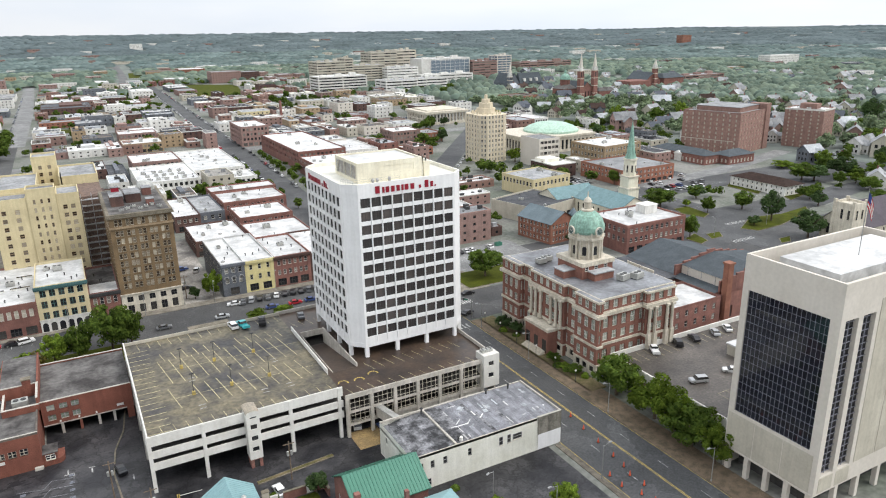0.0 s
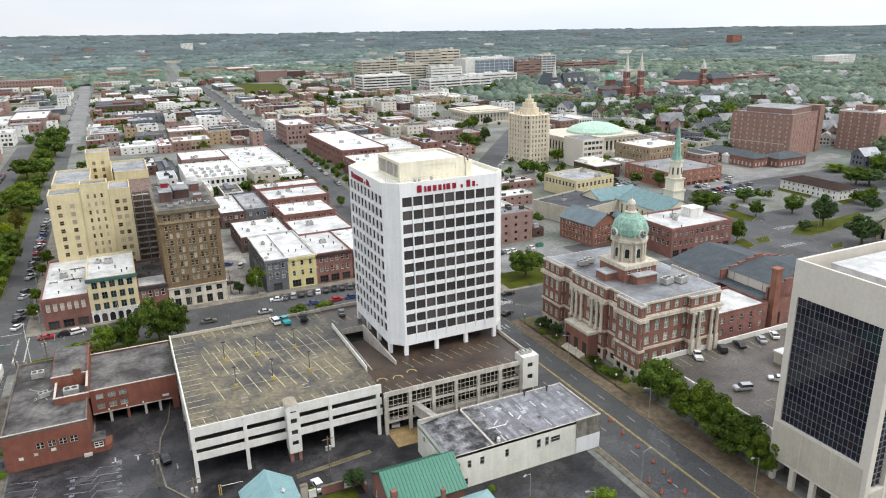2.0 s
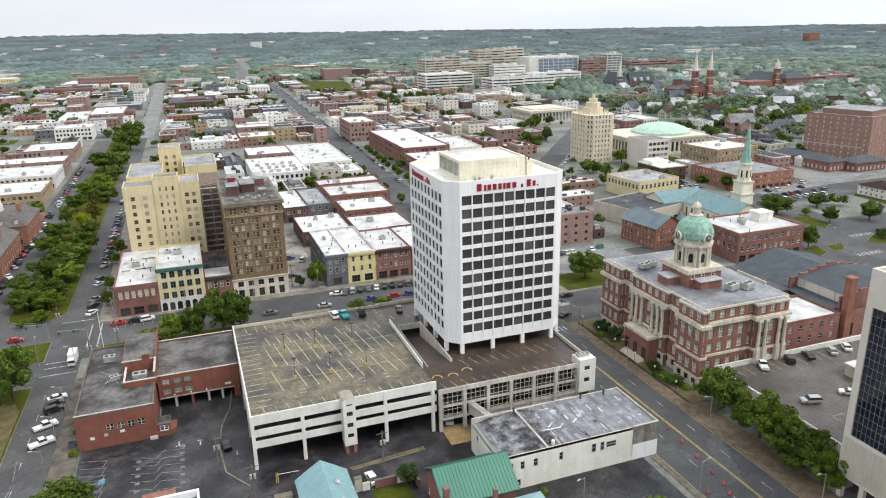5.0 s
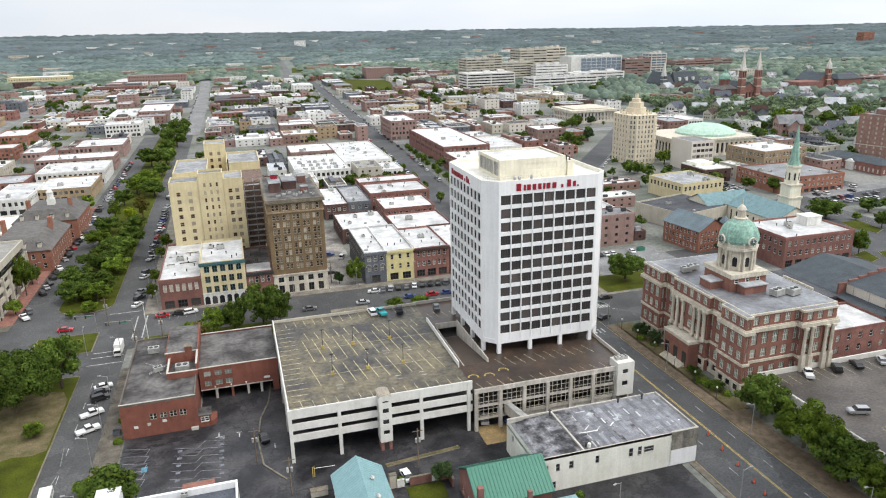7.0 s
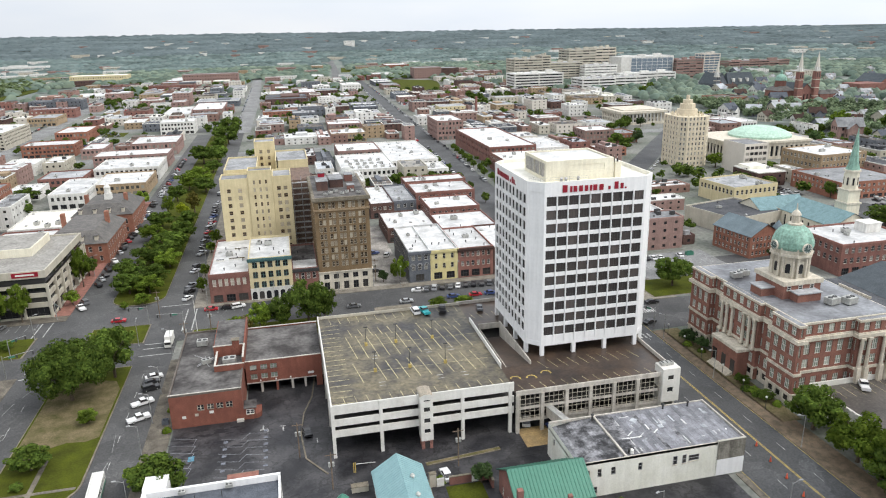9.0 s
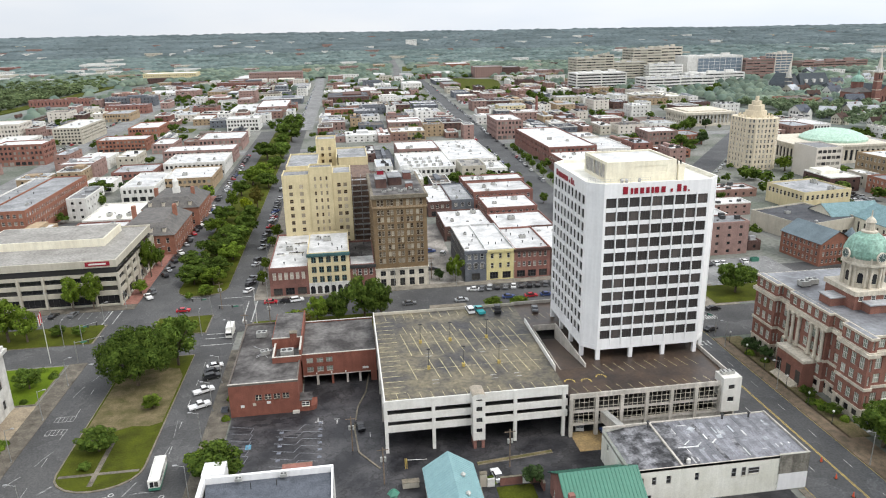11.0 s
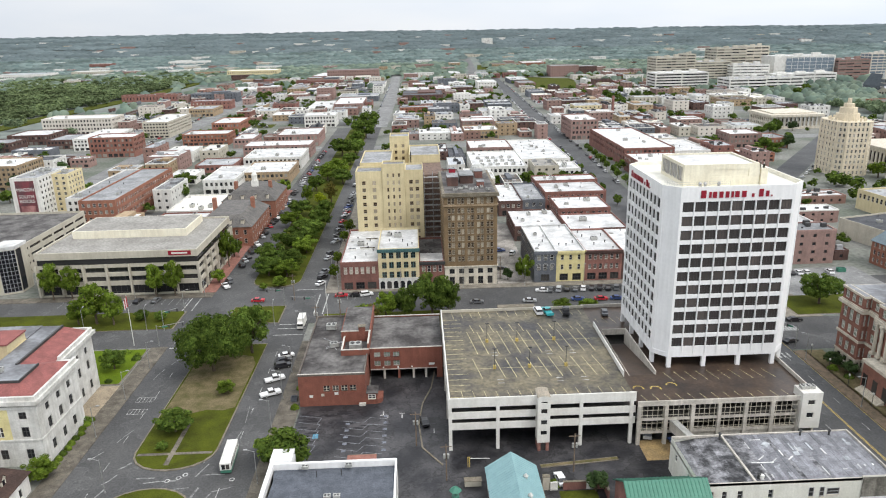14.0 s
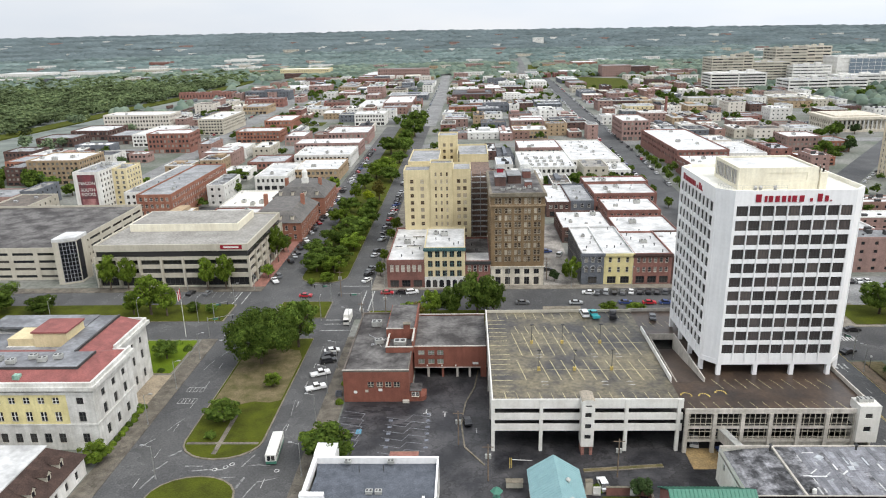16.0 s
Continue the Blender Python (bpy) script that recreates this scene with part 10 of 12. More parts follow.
SPECS.sort(key=lambda q: math.hypot(q[0], q[2]))
for q in SPECS[:285]:
    town_building(*q)
ALLM = [BRICK_BROWNED, PANEL_GREY, ROOF_GRAVEL, BRICK_RED, BRICK_DARK, BRICK_ORANGE, BRICK_TAN, STUCCO_WHITE, PANEL_BUFF, STUCCO_GREY, GLASS_DARK, ROOF_WHITE, ROOF_GREY, ROOF_CREAM, ROOF_DARK, ROOF_BROWN, ROOF_TIN, BRICK_PALE, STUCCO_CREAM]
s = Shape()
for x0, x1, y0, y1, z, wall, roof, label, storeys in SPECS[285:]:
    far_walls(s, x0, x1, y0, y1, z, storeys, ALLM.index(wall), ALLM.index(GLASS_DARK))
    s.box(x0 + 0.02, x1 - 0.02, y0 + 0.02, y1 - 0.02, z - 0.9, z - 0.6, ALLM.index(roof))
    far_rim(s, x0, x1, y0, y1, z, ALLM.index(wall))
solo("far_buildings", s, ALLM, "many small town buildings far off", "buildings", kind="stuff")


def house(x, y, ang, wall, roof, label):
    """A gabled dwelling with a porch wing."""
    s = Shape()
    for key, (o, an_, w) in sides(-5.5, 5.5, -4, 4).items():
        s.facade(o, an_, w, 0, 6.0, spread(w, 3, 1.1, 0.8), [(1.0, 2.5), (3.8, 5.2)], 0.15, 0, 1)
    for key, (o, an_, w) in sides(-2, 3, -7, -4.02).items():
        s.facade(o, an_, w, 0, 5.0, spread(w, 1, 1.2, 0.8), [(1.0, 2.6)], 0.15, 0, 1)
    s.poly([(-5.5, -4, 6), (-5.5, -4, 6), (-5.5, 4, 6), (-5.5, 0, 9.2)][1:], 0)
    s.poly([(5.5, -4, 6), (5.5, 4, 6), (5.5, 0, 9.2)], 0)
    s.poly([(-2, -7, 5), (3, -7, 5), (0.5, -7, 7.4)], 0)
    ob = solo("town_house", s, [wall, GLASS_DARK], label, "house", 0, 0, 0, "houses on the hillside")
    r = Shape()
    for sy in (-1, 1):
        a = [(-6, sy * 4.6, 5.55), (6, sy * 4.6, 5.55), (6, 0, 9.3), (-6, 0, 9.3)]
        r.poly(a if sy < 0 else a[::-1], 0)
    for sx in (-1, 1):
        m = 0.5
        a = [(m + sx * 2.9, -7.4, 4.75), (m + sx * 2.9, -2, 4.75), (m, -2, 7.5), (m, -7.4, 7.5)]
        r.poly(a if sx > 0 else a[::-1], 0)
    r.box(2.6, 3.4, 0.2, 1.0, 6.5, 10.4, 1)
    part("roof", r, [roof, BRICK_RED], ob)
    return ob


HW = [(STUCCO_WHITE, "white"), (PANEL_BUFF, "buff"), (BRICK_PALE, "faded brick"), (STUCCO_GREY, "grey")]
HR = [(SHINGLE_BROWN, "brown"), (ROOF_GREY, "grey"), (SHINGLE, "blue-grey"), (ROOF_TIN, "tin")]
proto = {(wn_, rn_): (w_, r_) for w_, wn_ in HW for r_, rn_ in HR}
spots = [(520, 562, 8), (532, 566, -8), (544, 572, 12), (506, 488, 10), (519, 494, -6), (657, 648, 5), (680, 634, 0), (468, 318, 20), (482, 312, 15), (560, 505, 20), (585, 515, -15), (700, 640, 30), (735, 600, 10), (610, 560, 40), (650, 480, -20), (760, 520, 15), (500, 300, 10), (545, 330, 30), (575, 395, -20), (460, 420, 15)]
while len(spots) < 205:
    a, d = radians(random.uniform(33, 61)), random.uniform(430, 1500) if len(spots) % 3 else random.uniform(520, 900)
    x, y = d * math.sin(a), d * math.cos(a)
    if not taken(x - 9, x + 9, y - 9, y + 9, 1) and (x > 440 or y < 330):
        spots.append((x, y, random.uniform(-40, 40)))
done = {}
for i, (x, y, ang) in enumerate(spots):
    if taken(x - 7, x + 7, y - 7, y + 7, 0.5):
        continue
    if 360 < x < 395 and 215 < y < 255:
        x, y = 445, 298
    key = ("white", "grey") if i < 12 else (random.choice(("white", "white", "white", "buff", "buff", "grey", "faded brick")), random.choice(("brown", "grey", "grey", "blue-grey", "tin")))
    m = Matrix.Translation((x, y, 0)) @ Matrix.Rotation(radians(ang), 4, "Z") @ Matrix.Scale(random.uniform(0.9, 1.35), 4)
    if key not in done:
        done[key] = house(0, 0, 0, *proto[key], f"{key[0]} house with {key[1]} gabled roof")
        done[key].matrix_world = m
    else:
        copy_thing(done[key], m)
    take(x - 8, x + 8, y - 8, y + 8)
# long white house with brown hip roof
wh = thing("long_white_house", 348, 258, 0, "long white house with brown hipped roof", "house")
s = Shape()
for key, (o, ang, w) in sides(341, 356, 240, 276).items():
    glazed_wall(s, wh, o, ang, w, 0, 5.6, spread(w, int(w / 3.2), 1.1, 0.8), [(0.9, 2.3), (3.6, 4.9)], (FRAME_WHITE, GLASS_DARK, "sash"), 0.15)
part("wall", s, STUCCO_WHITE, wh)
hip(wh, 341, 356, 240, 276, 5.6, 8.4, SHINGLE_BROWN, 0.8)
take(338, 359, 237, 279)
s = Shape()
s.tube(196.6, 706.7, 0, 23.5, 1.7, 1.2, 10)
s.tube(196.6, 706.7, 23.5, 24.1, 1.45, 1.45, 10)
solo("brick_stack", s, BRICK_RED, "tall red brick chimney stack among low buildings", "chimney", 196.6, 706.7, 0)
# brick club house with two dark hipped roofs
cl = thing("brick_club_house", 390, 340, 0, "low red brick club house with dark hipped roofs", "club house")
take(370, 416, 318, 376)
for x0, x1, y0, y1, z in ((375, 389, 326, 374, 6.2), (389.1, 414, 318, 333, 5.8)):
    s = Shape()
    for key, (o, ang, w) in sides(x0, x1, y0, y1).items():
        glazed_wall(s, cl, o, ang, w, 0, z, spread(w, max(2, int(w / 3.4)), 1.3, 0.8), [(1.2, 3.4)], (FRAME_WHITE, PANEL_BUFF, "sash"), 0.2)
    part("wall", s, BRICK_RED, cl)
    hip(cl, x0, x1, y0, y1, z, z + 3.2, SLATE_BLUE, 0.7)
s = Shape()
s.box(374.0, 375.0, 346, 352, 0, 5.2, 0)
s.prism(rect(373.4, 375.4, 345.4, 352.6), 5.2, 7.0, 0, rect(374.2, 375.3, 348.6, 349.4))
part("porch", s, FRAME_WHITE, cl)
# grass field and levee
sheet("playing_field", [(182, 1075), (252, 1100), (285, 1300), (206, 1370)], 0.11, GRASS, "bright green open field among buildings", "field", 0.06)
sheet("levee", strip([(-452, 640), (-442, 760), (-436, 942), (-424, 1100), (-423, 1270), (-426, 1500)], 24), 1.2, GRASS, "long grassy bank beside the woods", "bank", 1.2)

random.seed(41)
for line, x0, y0 in ((0, -336, 790), (1, -345, 800), (2, -386, 890)):
    for k in range(9 if line < 2 else 7):
        if random.random() < 0.15:
            continue
        y = y0 + 17.5 * k
        wg = thing("freight_wagon", x0, y, 0, "dark brown covered freight wagon on a siding", "wagon", "freight wagons")
        s = Shape()
        s.box(x0 - 1.5, x0 + 1.5, y, y + 15.5, 1.1, 4.4, 0)
        part("body", s, random.choice((BRICK_DARK, RUST, STUCCO_GREY)), wg)
        s = Shape()
        s.prism(rect(x0 - 1.5, x0 + 1.5, y, y + 15.5), 4.4, 4.8, 0, rect(x0 - 0.5, x0 + 0.5, y, y + 15.5))
        part("roof", s, ROOF_BROWN, wg)
        for d in (2.2, 13.3):
            s = Shape()
            s.box(x0 - 1.1, x0 + 1.1, y + d - 1.2, y + d + 1.2, 0.1, 1.1, 0)
            part("bogie", s, FRAME_DARK, wg)
HILL = [(112, 1440), (129, 1643), (143, 1880), (156, 2130), (176, 2500)]
s = Shape()
for a, b in zip(HILL, HILL[1:]):
    s.prism(strip([a, b], 16), 0, 0.4, 0)
    for k in range(12):
        t = k / 11
        x, y = a[0] + (b[0] - a[0]) * t, a[1] + (b[1] - a[1]) * t
        take(x - 14, x + 30, y - 45, y + 25)
solo("hill_road", s, LOT, "pale road that climbs a far hill", "road", kind="structure")
sheet("hill_field", [(141, 1650), (172, 1650), (186, 1840), (158, 1850)], 0.6, GRASS, "green field beside the far road", "field", 0.6)

# parking lots, yards and gardens between the buildings
s = Shape()
for x0, x1, y0, y1 in PARK:
    s.prism(rect(x0 + 0.5, x1 - 0.5, y0 + 0.5, y1 - 0.5), 0.051, 0.1, random.choice((0, 0, 1, 1, 2)))
solo("yards", s, [ASPHALT, ASPHALT_OLD, GRASS], "asphalt yards and grass plots between town buildings", "yard", kind="structure")

# ---- woods ----
def crown_mesh(seed, n=300, leaf=0.17):
    """A crown 1 m in radius and 1 m high, of loose leaf clumps."""
    rnd = random.Random(seed)
    v, f = [], []
    lobes = []
    for k in range(15):
        p = Vector((rnd.gauss(0, 1), rnd.gauss(0, 1), rnd.gauss(0.15, 0.8))).normalized() * rnd.uniform(0.35, 0.72)
        lobes.append((p, rnd.uniform(0.28, 0.46)))
    for k in range(n):
        o, cr = lobes[k % len(lobes)]
        q = Vector((rnd.gauss(0, 1), rnd.gauss(0, 1), rnd.gauss(0.3, 1))).normalized()
        m = o + q * cr * rnd.uniform(0.75, 1.05)
        nrm = (q + Vector((rnd.uniform(-0.6, 0.6), rnd.uniform(-0.6, 0.6), rnd.uniform(-0.1, 0.7)))).normalized()
        u = nrm.orthogonal().normalized() * leaf * rnd.uniform(0.6, 1.2)
        w = nrm.cross(u).normalized() * leaf * 0.9 * rnd.uniform(0.6, 1.2)
        f.append([len(v) + j for j in range(4)])
        for c in (m - u, m - w, m + u, m + w):
            v.append((c.x, c.y, max(0.02, 0.55 + c.z * 0.46)))
    return np.array(v), np.array(f)


def dome_mesh(seed):
    """A far crown: a rough dome."""
    rnd = random.Random(seed)
    v, f = [(0, 0, 1.0)], []
    for ring, (r, z) in enumerate(((0.66, 0.8), (1.0, 0.3))):
        for k in range(5):
            a = math.tau * (k + 0.5 * ring) / 5
            q = r * rnd.uniform(0.75, 1.2)
            v.append((q * math.cos(a), q * math.sin(a), z * rnd.uniform(0.8, 1.15)))
    for k in range(5):
        n_ = (k + 1) % 5
        f += [(0, 1 + k, 1 + n_), (1 + k, 6 + k, 1 + n_), (1 + n_, 6 + k, 6 + n_)]
    return np.array(v), np.array(f)


CROWNS = [crown_mesh(k) for k in range(4)]
LITE = [crown_mesh(k, 130, 0.25) for k in range(4)]
DOMES = [dome_mesh(k) for k in range(9)]


def grove(name, spots_, label, mat, forms, smooth=False):
    """Many crowns in one mesh; each spot: x, y, z, radius, height."""
    rng = np.random.default_rng(4)
    vs, fs, base = [], [], 0
    for x, y, z, r, h in spots_:
        v, f = forms[int(rng.integers(len(forms)))]
        a = rng.uniform(0, 6.28)
        c, s_ = math.cos(a), math.sin(a)
        vs.append(np.stack([x + r * (v[:, 0] * c - v[:, 1] * s_), y + r * (v[:, 0] * s_ + v[:, 1] * c), z + h * v[:, 2]], 1))
        fs.append(f + base)
        base += len(v)
    me = bpy.data.meshes.new(name)
    me.from_pydata(np.concatenate(vs).tolist(), [], np.concatenate(fs).tolist())
    me.materials.append(mat)
    if smooth:
        me.polygons.foreach_set("use_smooth", [True] * len(me.polygons))
    me.update()
    return tagged(new(name, me), label, "woods", kind="stuff")


river_w, near_w, mid_w, haze_w, far_w = [], [], [], [], []
d = 420.0
while d < 4500:
    sp = max(9.5, d * 0.0086)
    for k in range(int(radians(100) * d / sp)):
        a = radians(-36) + (k + random.random()) * sp / d
        dd = d + random.uniform(-0.6, 0.6) * sp
        x, y = dd * math.sin(a), dd * math.cos(a)
        n_ = noise.noise((x * 0.004, y * 0.004, 0.0))
        if x < -465 + (y - 640) * 0.045 and y > 560:
            p_ = 0.97 if (n_ > -0.45 or y < 1500) else 0.35
        elif d > 1480:
            p_ = 0.96 if n_ > -0.22 else 0.4
        elif 330 < x < 930 and 900 < y < 1330:
            p_ = 0.2
        elif x > 440 and y > 300:
            p_ = (0.66 if n_ > -0.2 else 0.4) if d > 900 else (0.5 if n_ > -0.2 else 0.24)
        elif x < -330:
            p_ = 0.04
        elif d > 1150:
            p_ = 0.22 if n_ > 0 else 0.1
        else:
            p_ = 0.0
        if random.random() > p_ or (p_ < 0.96 and taken(x, x, y, y, sp * 0.42)) or taken(x, x, y, y, 0.1):
            continue
        r = sp * random.uniform(0.5, 0.82)
        h = r * random.uniform(1.25, 1.8) + 2
        if x < -430 and dd < 1350 + 450 * random.random():
            river_w.append((x, y, ground_z(x, y) - 0.3, r * 1.05, min(h, random.uniform(8, 14))))
        elif dd < 880:
            near_w.append((x, y, random.uniform(0.3, 1.5), r, h))
        elif dd < 1900:
            mid_w.append((x, y, ground_z(x, y) - 0.5, r * 1.1, min(h, random.uniform(8, 12))))
        elif dd < 2750:
            haze_w.append((x, y, ground_z(x, y) - 1, r * 1.1, random.uniform(6, 11)))
        else:
            far_w.append((x, y, ground_z(x, y) - 1, r * 1.2, random.uniform(6, 10.5) + d * 0.0008))
    d += sp * 0.82
grove("woods", near_w, "leafy green woods on the town's edge", LEAF_FAR, CROWNS)
grove("woods", river_w, "dense green woods along the river", LEAF_RIVER, LITE)
# paler, bluer leaf colours from here outwards stand for haze
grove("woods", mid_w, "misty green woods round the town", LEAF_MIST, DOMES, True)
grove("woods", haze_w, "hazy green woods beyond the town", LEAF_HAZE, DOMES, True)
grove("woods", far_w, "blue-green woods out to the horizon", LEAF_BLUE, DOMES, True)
town_w = []
for k in range(2300):
    x, y = random.uniform(-330, 430), 400 + 1050 * math.sqrt(random.random())
    if not taken(x, x, y, y, 3.0):
        r = random.uniform(2.2, 5.2)
        town_w.append((x, y, 0.6, r, r * random.uniform(1.3, 1.9)))
for x0, x1, y0, y1 in PARK:
    for k in range(random.choice((0, 1, 2, 3))):
        r = random.uniform(2.4, 5)
        town_w.append((random.choice((x0 + 2, x1 - 2, random.uniform(x0, x1))), random.uniform(y0, y1), 0.6, r, r * random.uniform(1.3, 1.9)))
for k in range(420):
    x, y = random.uniform(112, 470), random.uniform(225, 520)
    if not taken(x, x, y, y, 2.5) and y > 0.55 * x - 20 and not (120 < x < 345 and 200 < y < 330 and random.random() < 0.8):
        r = random.uniform(2.4, 5.0)
        town_w.append((x, y, 0.4, r, r * random.uniform(1.4, 2.0)))
grove("town_trees", town_w, "green trees scattered between far town buildings", LEAF_OAK, LITE)


# ---- trees ----
def make_tree(seed, mat, h, r, leaves_n, leaf, label):
    """A tapered trunk with limbs, and a crown of loose clumps of leaves."""
    rnd = random.Random(seed)
    root = thing("street_tree", 0, 0, 0, label, "tree", "street trees")
    s = Shape()
    s.tube(0, 0, 0, h * 0.42, 0.035 * h, 0.022 * h, 8)
    limbs = []
    for k in range(7):
        a = math.tau * k / 7 + rnd.uniform(-0.3, 0.3)
        e = (r * 0.55 * math.cos(a), r * 0.55 * math.sin(a), h * rnd.uniform(0.55, 0.8))
        s.bar((0, 0, h * rnd.uniform(0.28, 0.42)), e, 0.011 * h)
        limbs.append(e)
    part("trunk", s, BARK, root)
    # lobes of many sizes round the limbs; leaves lie on their outer skins, so that light and shade part the lobes
    c, lobes = Shape(), []
    while len(lobes) < 46:
        p = Vector((rnd.uniform(-1, 1), rnd.uniform(-1, 1), rnd.uniform(-0.8, 1)))
        if 0.3 < p.length < 1.0:
            cr = r * rnd.uniform(0.13, 0.32) * (1.15 - 0.35 * p.length)
            lobes.append((Vector((p.x * (r - cr), p.y * (r - cr), h * 0.6 + p.z * (h * 0.4 - cr * 0.5))), cr))
    total = sum(cr * cr for _, cr in lobes)
    for o, cr in lobes:
        for k in range(int(leaves_n * cr * cr / total)):
            q = Vector((rnd.gauss(0, 1), rnd.gauss(0, 1), rnd.gauss(0.25, 1))).normalized()
            m = o + Vector((q.x, q.y, q.z * 0.8)) * cr * rnd.uniform(0.7, 1.22)
            if any((m - o2).length < c2 * 0.6 for o2, c2 in lobes if o2 is not o):
                continue
            nrm = (q + Vector((rnd.uniform(-0.5, 0.5), rnd.uniform(-0.5, 0.5), rnd.uniform(-0.2, 0.6)))).normalized()
            u = nrm.orthogonal().normalized()
            u = Matrix.Rotation(rnd.uniform(0, 6.28), 3, nrm) @ u * leaf * rnd.uniform(0.6, 1.25)
            w = nrm.cross(u).normalized() * leaf * rnd.uniform(0.45, 0.95)
            c.poly([m - u, m - w * 0.8, m + u, m + w], 0)
    part("crown", c, mat, root)
    return root


TREES = {
    "oak": make_tree(1, LEAF_OAK, 12, 8, 6800, 0.4, "broad green oak with a spreading crown"),
    "oak2": make_tree(2, LEAF_OAK, 12, 7, 5400, 0.42, "rounded green street tree on grass"),
    "bright": make_tree(3, LEAF_BRIGHT, 10, 5, 3600, 0.33, "young bright green street tree"),
    "dark": make_tree(4, LEAF_DARK, 12, 6, 2600, 0.5, "dark green tree among buildings"),
    "far": make_tree(5, LEAF_OAK, 11, 6.5, 950, 0.9, "green town tree with rounded crown"),
}
TREES["great_oak"] = make_tree(9, LEAF_OAK, 16, 13, 17000, 0.4, "great broad dark green oak on a median")
TREES["gold"] = make_tree(10, LEAF_GOLD, 10, 5, 1500, 0.5, "yellow-green tree on the boulevard")
TREES["russet"] = make_tree(12, LEAF_RUST, 12, 5, 1500, 0.5, "russet brown tree on the boulevard")
TREES["lush"] = make_tree(7, LEAF_BRIGHT, 12, 7, 5600, 0.4, "full bright green street tree")
TREES["young"] = make_tree(8, LEAF_BRIGHT, 10, 5, 1300, 0.5, "young bright green town tree")
TREES["mid"] = make_tree(6, LEAF_OAK, 12, 7, 3000, 0.55, "rounded green tree on the boulevard")
NAT = {"gold": (10, 5), "russet": (12, 5), "great_oak": (16, 13), "lush": (12, 7), "young": (10, 5), "mid": (12, 7), "oak": (12, 8), "oak2": (12, 7), "bright": (10, 5), "dark": (12, 6), "far": (11, 6.5)}
FIRST = set()
LATE = []
planted = [0]


def tree(kind, x, y, r, h=None, z=0.0):
    if y > 300:
        kind = {"oak2": "mid", "oak": "mid", "bright": "young"}.get(kind, kind)
    nh, nr = NAT[kind]
    k = r / nr
    kh = (h or nh * (0.55 + 0.45 * k)) / nh
    m = Matrix.Translation((x, y, z)) @ Matrix.Rotation(random.uniform(0, 6.28), 4, "Z") @ Matrix.Diagonal((k, k, kh, 1))
    planted[0] += 1
    if planted[0] > 285 and kind in FIRST:
        LATE.append((kind, m))
    elif kind not in FIRST:
        FIRST.add(kind)
        TREES[kind].matrix_world = m
    else:
        ob = copy_thing(TREES[kind], Matrix())
        ob.matrix_basis = m


random.seed(8)
for x, y, r, kind, h in (
        (-60.2, 182.5, 11.6, "great_oak", 17.5), (-51.8, 193.5, 8.2, "oak", 15.5), (-63.5, 193, 7, "oak2", 12), (-60.8, 151, 5.2, "oak2", 6.2), (-61.5, 143.5, 1.8, "oak2", 2.2), (-89.5, 186, 4.4, "oak2", 6.5), (-84.5, 134, 4.2, "lush", 5), (-53.5, 169, 3.0, "bright", 4),
        (-31, 133, 6.6, "oak2", 10.5), (-36.2, 139, 3.6, "bright", 5), (-109, 220, 6.2, "bright", 15), (-103, 219, 4.6, "bright", 12), (-115, 220, 4.2, "bright", 9), (-135, 244.5, 4.4, "bright", 14.5), (-128.5, 245, 4.0, "bright", 13),
        (-98, 244.6, 4.0, "bright", 13), (-91, 244.6, 4.2, "bright", 14), (-166, 222, 11, "oak", 12), (-148, 222, 6, "oak2", 7), (-95, 222, 3.0, "oak2", 4), (-88, 221, 2.6, "oak2", 4),
        (-103.5, 193, 4.4, "oak2", 8), (3, 217, 8, "oak", 15.5), (-6, 216, 5, "oak2", 11), (-12.5, 217, 4.4, "lush", 9.5), (-20, 217, 3.4, "bright", 5.5),
        (8.5, 219, 5.2, "oak2", 12), (38.6, 247.6, 4.0, "lush", 10.5), (32.5, 250, 2.4, "dark", 5), (47, 218, 4.0, "bright", 4.5), (56, 218, 4, "bright", 4), (134, 216, 8.2, "oak", 11),
        (115.4, 121.6, 7.2, "oak2", 11.2), (115.6, 108.2, 7.6, "lush", 11.4), (114.2, 95.4, 7.2, "oak2", 10.6), (113.4, 88.0, 5.0, "lush", 9.4), (115.0, 101.4, 5.6, "lush", 10),
        (76, 92, 3.6, "bright", 6), (64, 99, 1.8, "bright", 3), (70, 84, 2.6, "oak2", 4), (34.5, 121.8, 2.7, "dark", 5), (113.4, 136, 2.6, "oak2", 3.2), (113.2, 145, 2.4, "oak2", 2.6), (113.5, 172, 3.2, "dark", 4.5),
        (115, 167, 2.6, "dark", 4), (113, 140, 1.8, "bright", 2.0), (-80.4, 290, 4.2, "oak2", 9),
        (-33.8, 322, 3.4, "bright", 7), (188, 229, 4.6, "dark", 7),
        (278, 408, 6.6, "bright", 10), 
        (210, 240, 5, "oak2", 7), (-17.5, 214, 3.4, "russet", 6.5), (420, 270, 7, "oak2", 11), (440, 285, 6, "lush", 10), (-88, 396, 8, "oak2", 10), (-95, 402, 7, "bright", 9), (-140, 400, 9, "oak", 11), (-150, 400, 8, "oak2", 10), (-22, 331, 3, "bright", 6)):
    tree(kind, x, y, r, h)
